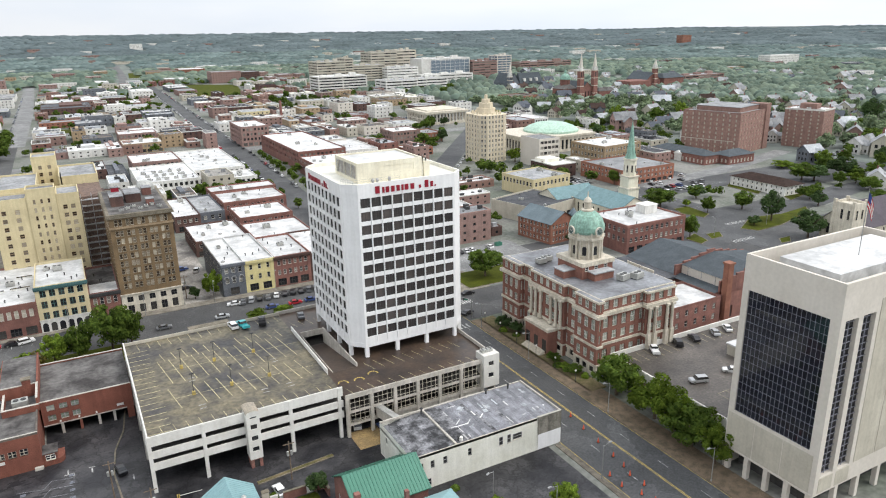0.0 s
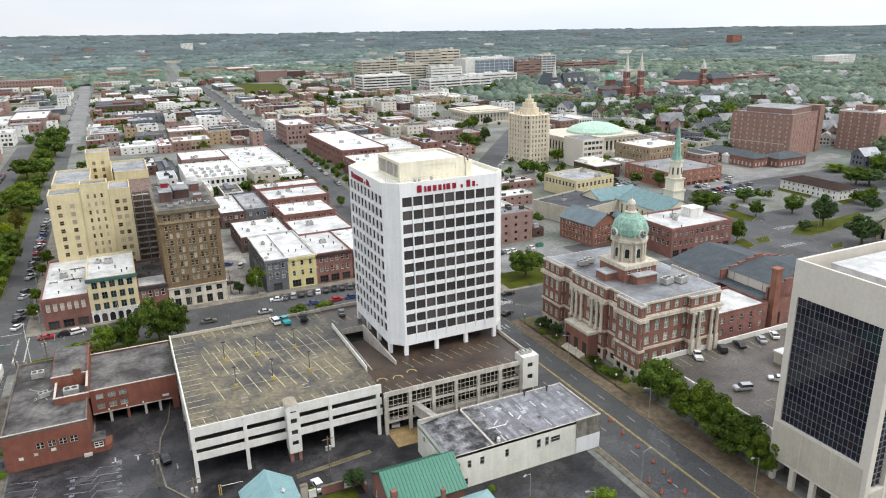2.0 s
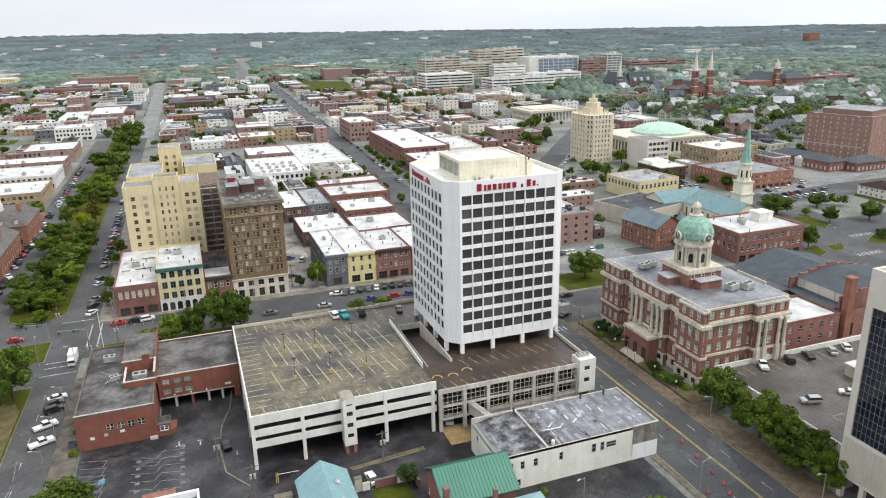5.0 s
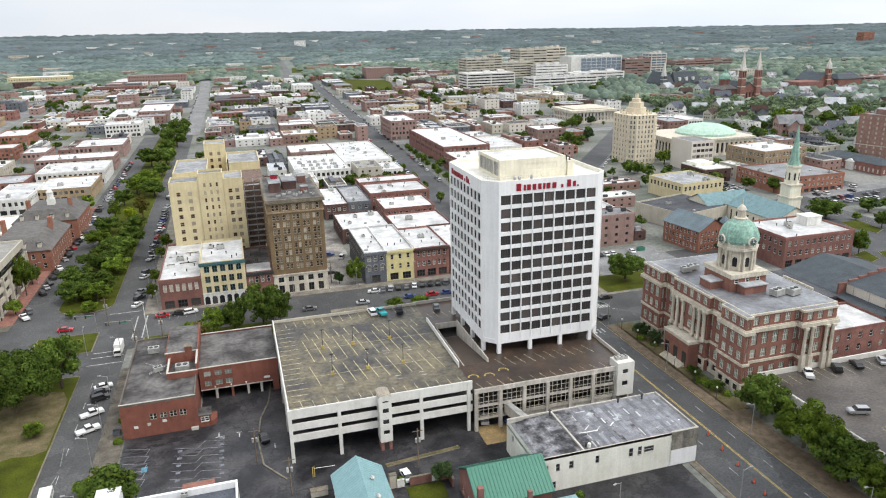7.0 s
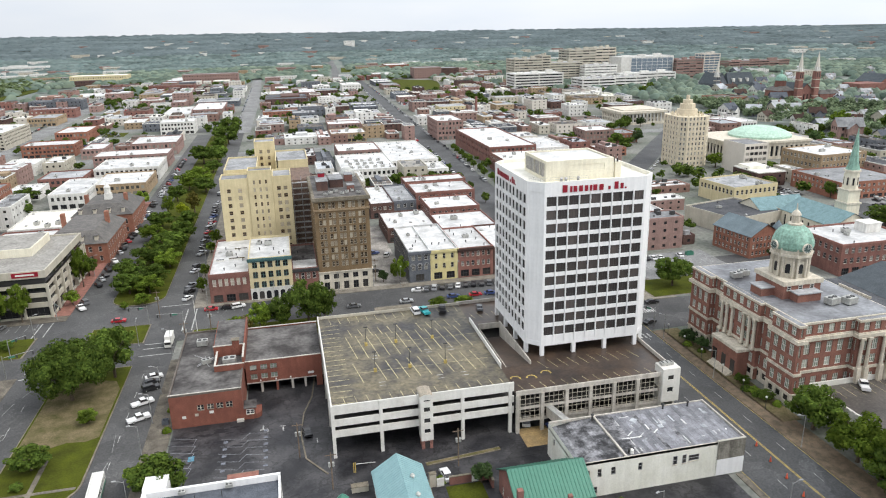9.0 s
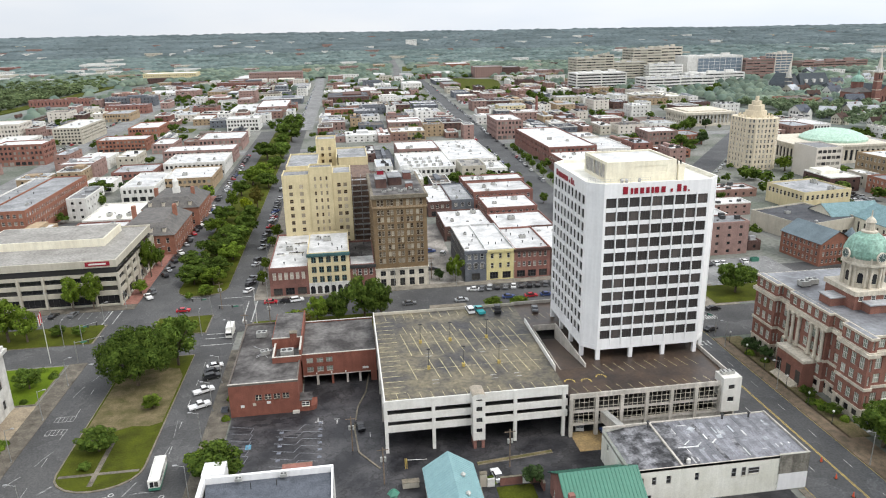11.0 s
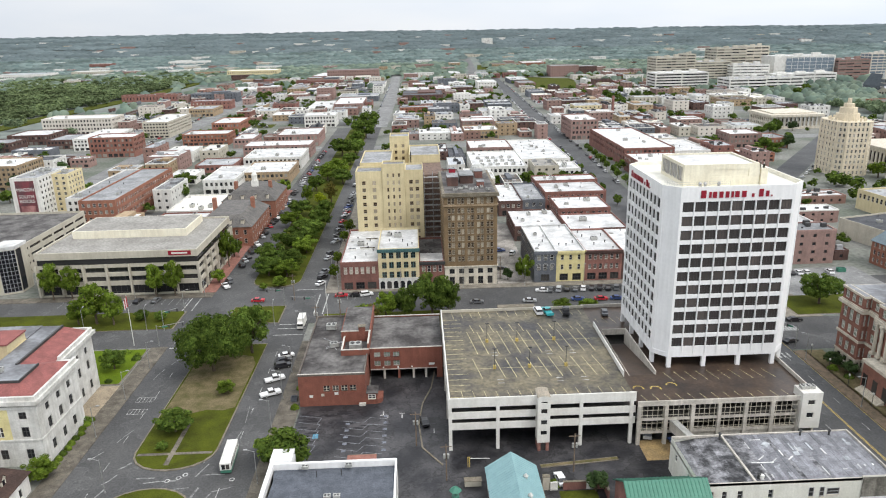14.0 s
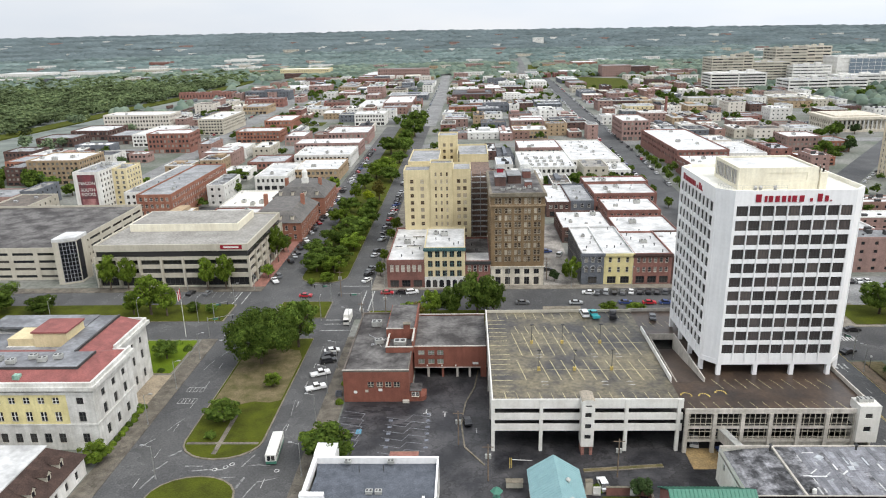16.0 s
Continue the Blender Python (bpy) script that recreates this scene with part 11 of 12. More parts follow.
for x, y, r, kind, h in (
        (-62.7, 276.9, 6.7, "oak2", 9.7), (-54.1, 272.9, 7.1, "oak2", 8), (-49.9, 291.8, 5.7, "lush", 8), (-57.6, 298.6, 8.4, "oak", 9), (-54.0, 250.5, 3.1, "bright", 4.5), (-59.4, 247.7, 1.7, "bright", 3), (-51.9, 310.5, 8.6, "oak", 10.5), (-60.5, 263.5, 6, "oak2", 8.5), (-53, 261.5, 5.4, "lush", 7.5)):
    tree(kind, x, y, r * 1.1, h)
for x, y, r, kind, h in (
        (-62.6, 334.6, 7.2, "lush", 8.5), (-48.6, 331.7, 6.8, "oak2", 10), (-62.2, 356.8, 7.5, "oak2", 9), (-50.3, 358.3, 6.1, "oak2", 8), (-54.4, 373.9, 3.8, "gold", 8.5), (-62.6, 384.1, 4.1, "bright", 11), (-49.1, 381.6, 4.5, "russet", 13.3), (-62, 415.9, 6.2, "oak2", 10)):
    tree(kind, x, y, r, h)
for x, y, r, kind, h in (
        (-58.7, 445.8, 8.6, "lush", 11), (-47.9, 434.2, 7.6, "oak2", 10), (-54, 466, 8.4, "lush", 11), (-48.6, 499.5, 6.3, "oak2", 9), (-58.2, 536.8, 10.2, "oak", 14), (-48.9, 543.1, 8.6, "oak", 12.5), (-52, 600, 7, "oak2", 11), (-46, 627, 9.6, "oak", 16), (-56, 660, 8, "oak2", 13), (-46, 683, 11, "oak", 18)):
    tree(kind, x, y, r * 1.1, h)
for x, y, r, kind, h in (
        (-79.4, 276.7, 3.7, "lush", 16), (-86, 300.5, 3.2, "bright", 9), (-78.3, 257, 3.2, "bright", 6), (-80.3, 410.9, 5.4, "lush", 9), (-147.2, 437.6, 8.6, "oak2", 9.6), (-34.3, 258, 2.5, "bright", 6), (-34.8, 276, 2.4, "bright", 5.5), (-34.9, 308.1, 2.7, "bright", 5.2),
        (-18.9, 640, 5.2, "oak2", 6)):
    tree(kind, x, y, r, h)
for x, y, r, kind, h in (
        (298.3, 262.7, 6.0, "dark", 7.6), (280.0, 238.4, 4.3, "oak2", 8.4), (299.7, 233.8, 6.0, "oak2", 9.7), (292.6, 211.2, 6.5, "dark", 15.2), (282.3, 184.7, 7.8, "dark", 12.9), (338.3, 218.2, 4.9, "dark", 7.9), (268.6, 259.5, 9.7, "oak2", 10.0), (239.1, 212.0, 4.2, "oak2", 10.8), (385.9, 261.7, 9.7, "oak2", 11.0), (390.4, 256.8, 9.2, "dark", 9.8), (410.7, 253.7, 9.5, "dark", 13.4), (409.3, 292.8, 8.3, "lush", 4.9), (280.3, 252.9, 2.7, "bright", 3.9), (279.4, 210.2, 3.6, "dark", 4.9)):
    tree(kind, x, y, r, h)
for x, y, r, kind, h in (
        (571.8, 415.4, 6.5, "gold", 9.5), (612.9, 368.9, 11.4, "oak2", 10.0), (535.0, 311.4, 11.0, "oak2", 14.0), (650.2, 380.7, 10.7, "dark", 23.7), (532.8, 499.6, 9.1, "lush", 18.5), (501.9, 499.8, 9.0, "oak2", 15.8), (485.1, 534.9, 9.0, "lush", 15.2), (304.7, 182.5, 9.0, "dark", 5.1), (372.9, 206.4, 6.9, "oak2", 6.5), (392.9, 224.5, 7.3, "oak2", 8.3), (403.7, 239.3, 5.1, "lush", 6.8), (284.8, 313.0, 4.6, "oak2", 9.3)):
    tree(kind, x, y, r, h)
for k in range(16):
    tree("far", 36 + k * 4.2 + random.uniform(-1, 1), random.uniform(409, 424), random.uniform(3.6, 5.4), random.uniform(6, 8))
for k in range(10):
    tree("far", 124 + k * 0.6 + random.uniform(-1, 1), 400 + k * 15, 2.6, 5.5)
for k in range(7):
    tree("far", 105 + random.uniform(-1, 1), 330 + k * 30, 2.8, 6)
for x0, x1, y0, y1, n in ((285, 330, 555, 600, 12), (300, 372, 590, 612, 9), (255, 300, 500, 520, 4), (-330, -260, 400, 470, 26), (-260, -212, 400, 560, 16), (345, 420, 400, 520, 18), (420, 520, 240, 330, 14),
                          (440, 560, 400, 520, 22), (-200, -90, 395, 440, 8), (200, 330, 880, 1060, 30), (350, 560, 900, 1070, 40)):
    for k in range(n):
        x, y = random.uniform(x0, x1), random.uniform(y0, y1)
        if not taken(x, x, y, y, 2.5):
            tree(random.choice(("far", "far", "dark")), x, y, random.uniform(4, 7), random.uniform(7, 12))
# trees past the counted ones, in one mesh
for x, y, r, kind, h in ((412, 245, 6.5, "oak2", 9), (433, 246, 6, "oak2", 9), (394, 243, 5, "oak2", 8), (347, 229, 4.5, "oak2", 8), (347, 262, 4, "oak2", 7), (455, 280, 6, "oak2", 9), (466, 262, 6, "oak2", 9)):
    tree(kind, x, y, r, h)
if LATE:
    grove("town_trees", [(m.translation.x, m.translation.y, 0.8, NAT[kd][1] * m.to_scale().x, NAT[kd][0] * m.to_scale().z * 0.9) for kd, m in LATE],
          "green trees between far town blocks", LEAF_OAK, LITE)

# clipped shrubs
def shrub(x, y, r, h, z=0.1):
    rnd = random.Random(int(x * 7 + y * 3))
    c = Shape()
    for k in range(260):
        q = Vector((rnd.gauss(0, 1), rnd.gauss(0, 1), abs(rnd.gauss(0, 1)))).normalized() * rnd.uniform(0.75, 1.05)
        m = Vector((x + q.x * r, y + q.y * r, z + 0.05 + q.z * h))
        u = q.orthogonal().normalized() * 0.22
        w = q.cross(u).normalized() * 0.2
        c.poly([m - u, m - w, m + u, m + w], 0)
    solo("shrub", c, LEAF_OAK if rnd.random() < 0.6 else LEAF_BRIGHT, "low clipped green shrub in a bed", "shrub", x, y, z, "shrubs")


for k in range(9):
    shrub(-84.0 + random.uniform(-0.4, 0.4), 141 + 2.1 * k, 0.9, 1.1)
for x, y in ((-96.8, 181), (-96.4, 176.8), (-85.5, 158.1), (-86, 194.1), (-89.8, 196.4), (-85.6, 192), (-86.1, 129.4), (-101, 177.5), (-97, 177.5), (-92, 179), (-88, 178), (114.6, 133), (112.4, 138.5), (112.2, 142), (114.6, 149), (113.8, 165), (112.2, 170), (-33.5, 196), (-34, 170), (-33.6, 160), (-30.5, 126.5), (26.4, 124.5), (60, 108.5)):
    shrub(x, y, random.uniform(0.9, 1.5), random.uniform(0.9, 1.6))

# ---- cars ----
def car_parts(kind):
    b, g, wl = Shape(), Shape(), Shape()
    if kind == "sedan":
        lo = [(-2.3, 0.32), (2.3, 0.32), (2.36, 0.7), (2.2, 0.86), (1.2, 0.98), (-1.75, 1.02), (-2.32, 0.92)]
        cab = [(1.15, 0.98), (0.45, 1.42), (-1.05, 1.45), (-1.8, 1.02)]
        top, hw = [(0.42, 1.44), (-1.02, 1.47)], 0.9
    elif kind == "suv":
        lo = [(-2.4, 0.38), (2.35, 0.38), (2.42, 0.8), (2.2, 1.05), (1.2, 1.12), (-2.35, 1.14)]
        cab = [(1.2, 1.12), (0.6, 1.7), (-2.0, 1.74), (-2.3, 1.14)]
        top, hw = [(0.57, 1.73), (-1.98, 1.77)], 0.95
    else:
        lo = [(-2.8, 0.45), (2.75, 0.45), (2.8, 0.9), (2.6, 1.12), (1.3, 1.18), (-0.65, 1.2), (-0.7, 0.95), (-2.7, 0.95), (-2.8, 1.2)]
        cab = [(1.25, 1.18), (0.75, 1.76), (-0.55, 1.78), (-0.7, 1.2)]
        top, hw = [(0.72, 1.79), (-0.53, 1.81)], 0.98
    n = len(lo)
    for sgn in (-1, 1):
        p = [(x, sgn * hw, z) for x, z in lo]
        b.poly(p if sgn < 0 else p[::-1], 0)
        q = [(x, sgn * (hw - 0.14 if z > lo[3][1] + 0.2 else hw - 0.02), z) for x, z in cab]
        g.poly(q[::-1] if sgn < 0 else q, 0)
    for i in range(n):
        a, c = lo[i], lo[(i + 1) % n]
        b.poly([(a[0], -hw, a[1]), (a[0], hw, a[1]), (c[0], hw, c[1]), (c[0], -hw, c[1])], 0)
    for i in range(len(cab) - 1):
        a, c = cab[i], cab[i + 1]
        g.poly([(a[0], -hw + 0.1, a[1]), (c[0], -hw + 0.14, c[1]), (c[0], hw - 0.14, c[1]), (a[0], hw - 0.1, a[1])], 0)
    b.box(top[1][0], top[0][0], -hw + 0.16, hw - 0.16, top[0][1] - 0.03, top[1][1], 0)
    for i in range(12):
        a, c = math.tau * i / 12, math.tau * (i + 1) / 12
        wl.poly([(0.33 * math.cos(a), -0.11, 0.33 * math.sin(a)), (0.33 * math.cos(c), -0.11, 0.33 * math.sin(c)), (0.33 * math.cos(c), 0.11, 0.33 * math.sin(c)), (0.33 * math.cos(a), 0.11, 0.33 * math.sin(a))], 0)
    for sy in (-0.11, 0.11):
        ring = [(0.33 * math.cos(math.tau * i / 12), sy, 0.33 * math.sin(math.tau * i / 12)) for i in range(12)]
        wl.poly(ring if sy < 0 else ring[::-1], 0)
        ring = [(0.19 * math.cos(math.tau * i / 10), sy * 1.06, 0.19 * math.sin(math.tau * i / 10)) for i in range(10)]
        wl.poly(ring if sy < 0 else ring[::-1], 1)
    return b, g, wl, hw, lo[1][0]


def paint(name, c):
    m = surface(name, c, tuple(k * 0.9 for k in c), 0.3, 1.0, 4.0, 0.0, grain=0.04)
    m.node_tree.nodes["Principled BSDF"].inputs["Specular IOR Level"].default_value = 0.5
    return m


CARS = {}
CARCOL = {"white": (0.75, 0.75, 0.74), "black": (0.02, 0.02, 0.022), "silver": (0.42, 0.43, 0.44), "red": (0.4, 0.02, 0.03), "blue": (0.04, 0.07, 0.2), "grey": (0.14, 0.145, 0.15), "teal": (0.05, 0.4, 0.42)}
PAINTS = {k: paint("car_paint_" + k, c) for k, c in CARCOL.items()}
CARMESH = {}


FARCARS = {}


def far_car(kind, colour, m):
    """A car seen from afar, in one mesh."""
    if (kind, colour) not in FARCARS:
        if kind not in CARMESH:
            CARMESH[kind] = car_parts(kind)
        b, g, wl, hw, nose = CARMESH[kind]
        s = Shape()
        for sh, slots, places in ((b, (0,), [(0, 0, 0)]), (g, (1,), [(0, 0, 0)]), (wl, (2, 3), [(sx, sy * (hw - 0.1), 0.33) for sx in (-1.42, 1.42) for sy in (-1, 1)])):
            for px, py, pz in places:
                for f_, mi in zip(sh.f, sh.m):
                    s.poly([(sh.v[i][0] + px, sh.v[i][1] + py, sh.v[i][2] + pz) for i in f_], slots[mi])
        FARCARS[kind, colour] = s.mesh("car", [PAINTS[colour], GLASS_DARK, RUBBER, BARE_STEEL])
    word = {"sedan": "sedan car", "suv": "sport utility car", "pickup": "pickup truck"}[kind]
    ob = new("car" if kind != "pickup" else "pickup_truck", FARCARS[kind, colour])
    ob.matrix_world = m
    tagged(ob, f"{colour} parked {word} on asphalt", "car", "parked cars")


def car(kind, colour, x, y, ang, z=0.12):
    m = pose(x, y, z, 0, 0, ang)
    if math.hypot(x, y) > 290:
        far_car(kind, colour, m)
        return
    if (kind, colour) in CARS:
        copy_thing(CARS[kind, colour], m)
        return
    if kind not in CARMESH:
        CARMESH[kind] = car_parts(kind)
    b, g, wl, hw, nose = CARMESH[kind]
    word = {"sedan": "sedan car", "suv": "sport utility car", "pickup": "pickup truck"}[kind]
    root = thing("car" if kind != "pickup" else "pickup_truck", 0, 0, 0, f"{colour} parked {word} on asphalt", "car", "parked cars")
    part("body", b, PAINTS[colour], root)
    part("glasshouse", g, GLASS_DARK, root)
    wm = wl.mesh("wheel", [RUBBER, BARE_STEEL])
    for sx in (-1.42, 1.42):
        for sy in (-1, 1):
            put("wheel", wm, root, sx, sy * (hw - 0.1), 0.33)
    for sy in (-0.62, 0.62):
        h = Shape()
        h.box(nose - 0.02, nose + 0.05, sy - 0.2, sy + 0.2, 0.58, 0.74, 0)
        part("headlight", h, FRAME_WHITE, root)
    root.matrix_world = m
    CARS[kind, colour] = root


COLS = ["white", "black", "silver", "black", "blue", "grey", "white", "grey", "black", "black", "silver", "red", "grey", "white"]
for kind, col, x, y, a in (("pickup", "white", -41.2, 167.4, 25), ("pickup", "white", -41.6, 175.5, 25), ("suv", "black", -40.8, 183.4, 22), ("sedan", "black", -41.2, 187.0, 20), ("sedan", "white", -41.0, 190.2, 18),
                           ("sedan", "red", -59, 236, 0), ("sedan", "red", -29.5, 238.2, 0), ("sedan", "black", -24, 238.2, 0), ("suv", "white", -20.4, 238.4, 15), ("sedan", "grey", 18.9, 227.5, 0), ("sedan", "black", -9.9, 238, 80),
                           ("sedan", "white", -4, 237.5, 80), ("sedan", "silver", 37.3, 227, 0), ("sedan", "white", 43.2, 236.5, 170), ("sedan", "blue", 54.3, 227, 0), ("sedan", "red", 62.3, 226.6, 0), ("sedan", "blue", 68, 226.6, 0),
                           ("sedan", "black", -102.6, 239.4, 80), ("sedan", "grey", -96.2, 239.4, 80), ("sedan", "white", 27.8, 125.6, 96), ("sedan", "black", -0.6, 150.6, 100), ("sedan", "black", 109.5, 187.6, 20),
                           ("sedan", "black", 118.7, 203, 0), ("pickup", "silver", 97, 214, 95), ("suv", "silver", 51.3, 141.5, 75), ("sedan", "blue", 56.6, 137.0, 100), ("sedan", "black", 31.2, 262, 20), ("suv", "white", 38.4, 281, 70), ("pickup", "blue", 33, 285, 10)):
    car(kind, col, x, y, a)
random.seed(31)
car("pickup", "teal", 36.0, 187.6, 100, 12.22)
car("suv", "white", 33.4, 188.4, 95, 12.22)
car("pickup", "black", 41.4, 187.4, 80, 12.22)
car("sedan", "grey", 53.6, 190.5, 80, 10.22)
for kind, col, x, y, a in (("suv", "black", 143.5, 128, 60), ("pickup", "white", 134.5, 128, 60), ("sedan", "black", 150, 128, 70), ("suv", "silver", 131.4, 109.5, 160), ("sedan", "white", 143, 109, 140), ("sedan", "white", 163.5, 128, 60), ("sedan", "silver", 158, 127.6, 60)):
    car(kind, col, x, y, a, 5.02)
for k in range(11):
    car(random.choice(("sedan", "suv", "sedan")), random.choice(COLS), 46.5 + 3.0 * k, 237 + random.uniform(-0.4, 0.4), 75)
for y in range(252, 560, 6):
    for x in (-39.0, -74.2):
        if random.random() < 0.75:
            car(random.choice(("sedan", "suv", "sedan", "pickup")), random.choice(COLS), x + random.uniform(-0.4, 0.4), y + random.uniform(-0.8, 0.8), 60 if x > -50 else 120)
for y in range(400, 560, 7):
    for dx in (7.4, -7.0):
        if random.random() < 0.6:
            car(random.choice(("sedan", "suv")), random.choice(COLS), 112 + (y - 395) * 0.047 + dx, y, 88, 0.12)
for k in range(14):
    if random.random() < 0.7:
        car("sedan", random.choice(COLS), 125 + 3 * k, 246, 85)
for k in range(12):
    t = k / 12
    car("sedan", random.choice(COLS), 212 + 96 * t + 7, 398 + 125 * t - 5, 50)
for k in range(16):
    car(random.choice(("sedan", "suv")), random.choice(COLS), 455 + 5 * k, 296 + 1.2 * k + (k % 2) * 2, 60, 0.16)
for yy in (282, 290, 300, 308, 320):
    for k in range(16):
        if random.random() < 0.35:
            car(random.choice(("sedan", "suv")), random.choice(COLS), 293 + 3 * k, yy, 90, 0.13)
n_c = 0
for x0, x1, y0, y1 in PARK:
    if y0 > 900 or n_c > 220 or random.random() < 0.35:
        continue
    for yy in (y0 + 4, y0 + 10, y0 + 17):
        x = x0 + 2
        while x < x1 - 2 and yy < y1 - 2:
            if random.random() < 0.5:
                car(random.choice(("sedan", "suv", "pickup")), random.choice(COLS), x, yy, 90, 0.06)
                n_c += 1
            x += 3
# bus at the kerb
bus = thing("bus", -45.1, 145.2, 0, "white and green trolley bus on the boulevard", "bus")
s = Shape()
s.box(-48.1 - 1.2 + 3.0, -48.1 + 1.2 + 3.0, 140.5, 150.0, 1.2, 2.9, 0)
s.box(-46.25, -43.95, 140.6, 149.9, 0.45, 1.25, 1)
part("body", s, [FRAME_WHITE, METAL_GREEN], bus)
s = Shape()
s.prism(rect(-46.1, -44.1, 140.6, 149.9), 2.9, 3.2, 0, rect(-45.7, -44.5, 141.2, 149.3))
part("roof", s, FRAME_WHITE, bus)
for k in range(6):
    for x in (-46.32, -43.92):
        s = Shape()
        s.box(x, x + 0.02, 141.1 + 1.45 * k, 142.3 + 1.45 * k, 1.7, 2.6, 0)
        part("window", s, GLASS_DARK, bus)
for x in (-45.9, -45.0):
    s = Shape()
    s.box(x, x + 0.75, 140.46, 140.49, 1.4, 2.6, 0)
    part("window", s, GLASS_DARK, bus)
for y in (142.2, 148.2):
    for x in (-46.0, -44.2):
        s = Shape()
        s.bar((x - 0.15, y, 0.58), (x + 0.15, y, 0.58), 0.46, 0, 12)
        part("wheel", s, RUBBER, bus)
bus.location.y -= 7.6
bus.rotation_euler.z = radians(4)
bus.location.x += 0.6
bx = thing("box_truck", -39.9, 213, 0.08, "white delivery box truck at the crossing", "truck")
s = Shape()
s.box(-41.0, -38.8, 211.5, 216.5, 0.7, 3.3, 0)
part("box", s, FRAME_WHITE, bx)
s = Shape()
s.box(-40.9, -38.9, 209.6, 211.4, 0.5, 2.3, 0)
part("cab", s, FRAME_WHITE, bx)
s = Shape()
s.box(-40.8, -39.0, 209.55, 209.6, 1.4, 2.1, 0)
part("windscreen", s, GLASS_DARK, bx)
for y in (210.4, 215.2):
    for x in (-40.8, -39.0):
        s = Shape()
        s.bar((x - 0.12, y, 0.5), (x + 0.12, y, 0.5), 0.42, 0, 10)
        part("wheel", s, RUBBER, bx)


# ---- lamp posts, poles, cones ----
def lamp_mesh():
    s, h = Shape(), Shape()
    s.tube(0, 0, 0, 8.2, 0.11, 0.07, 7)
    s.bar((0, 0, 8.0), (1.6, 0, 8.5), 0.05)
    s.tube(0, 0, 0, 0.5, 0.2, 0.18, 7)
    h.box(1.4, 2.2, -0.16, 0.16, 8.42, 8.6, 0)
    return s.mesh("post", [POLE_METAL]), h.mesh("lamp_head", [FRAME_GREY])


POST, HEAD = lamp_mesh()


def street_lamp(x, y, ang, z=0.1):
    root = thing("street_lamp", x, y, z, "tall grey street lamp with one arm", "street lamp", "street lamps")
    root.matrix_world = pose(x, y, z, 0, 0, ang)
    for nm, me in (("post", POST), ("lamp_head", HEAD)):
        o = new(nm, me)
        o.parent = root


for x, y, a in ((88.6, 96, 0), (88.6, 146, 0), (107.8, 84, 180), (107.8, 116, 180), (107.8, 150, 180), (107.8, 176, 180), (-79.5, 150, 0), (-79.5, 168, 0), (-79.6, 186, 0), (-37.6, 150, 180), (-37.6, 165, 180), (-37.6, 180, 180),
                (-68.2, 128, 180), (-36.5, 129, 180), (-38, 205, 180), (-31, 243, 270), (-8, 243, 270), (15, 243, 270), (38, 243.2, 270), (60, 243.2, 270), (82, 243.2, 270), (-105, 243, 270), (-90, 213, 90), (-110, 213, 90), (-140, 213, 90),
                (-49, 214, 90), (-82.5, 228, 0), (-78.5, 262, 0), (-78.5, 290, 0), (-35.4, 262, 180), (-35.4, 290, 180), (64, 100, 200), (72, 90, 180), (250, 208, 90), (285, 208, 90), (300, 228, 270)):
    street_lamp(x, y, a)


def post_lantern(x, y):
    root = thing("post_lantern", x, y, 0.2, "black post lantern with white globe", "street lamp", "post lanterns")
    s = Shape()
    s.tube(x, y, 0.2, 3.4, 0.09, 0.06, 6)
    part("post", s, FRAME_DARK, root)
    s = Shape()
    s.lathe(x, y, [(0.1, 3.4), (0.26, 3.6), (0.26, 3.85), (0.08, 4.05)], 8)
    part("globe", s, FRAME_WHITE, root)


for y in (132, 141, 150, 160, 169, 178):
    post_lantern(110.4, y)


def utility_pole(x, y, h, arms=1):
    root = thing("utility_pole", x, y, 0.1, "brown wooden utility pole with crossarm and cans", "utility pole", "utility poles")
    s = Shape()
    s.tube(x, y, 0.1, h, 0.17, 0.12, 8)
    part("pole", s, WOOD_POLE, root)
    for k in range(arms):
        s = Shape()
        s.box(x - 1.2, x + 1.2, y - 0.06, y + 0.06, h - 0.7 - 0.9 * k, h - 0.56 - 0.9 * k, 0)
        part("crossarm", s, WOOD_POLE, root)
    for dx in (-0.4, 0.4):
        s = Shape()
        s.tube(x + dx, y - 0.25, h - 3.2, h - 2.2, 0.26, 0.26, 8)
        part("transformer", s, BARE_STEEL, root)


for x, y, h in ((31.3, 128.8, 9.5), (-2.6, 141, 9), (3.8, 127.5, 9), (-33.4, 203, 11), (-46, 236, 10), (-26.5, 208, 13), (29.8, 252, 9)):
    utility_pole(x, y, h)
s = Shape()
s.tube(-30.5, 207.5, 0.1, 17, 0.12, 0.06, 7)
solo("flagpole", s, FRAME_WHITE, "tall white flagpole without a flag", "flagpole", -30.5, 207.5, 0.1)
fp2 = thing("flagpole", -90, 202, 0.1, "tall white flagpole with a drooping flag", "flagpole")
s = Shape()
s.tube(-90, 202, 0.1, 17, 0.12, 0.06, 7)
part("pole", s, FRAME_WHITE, fp2)
s = Shape()
for k in range(4):
    s.box(-90.1 - 0.25 * k, -89.9 - 0.25 * k, 201.7 - 0.1 * k, 201.9 - 0.1 * k, 13.2 - 0.3 * k, 16.6 - 0.5 * k, k % 2)
part("flag", s, [RED_CLOTH, FRAME_WHITE], fp2)


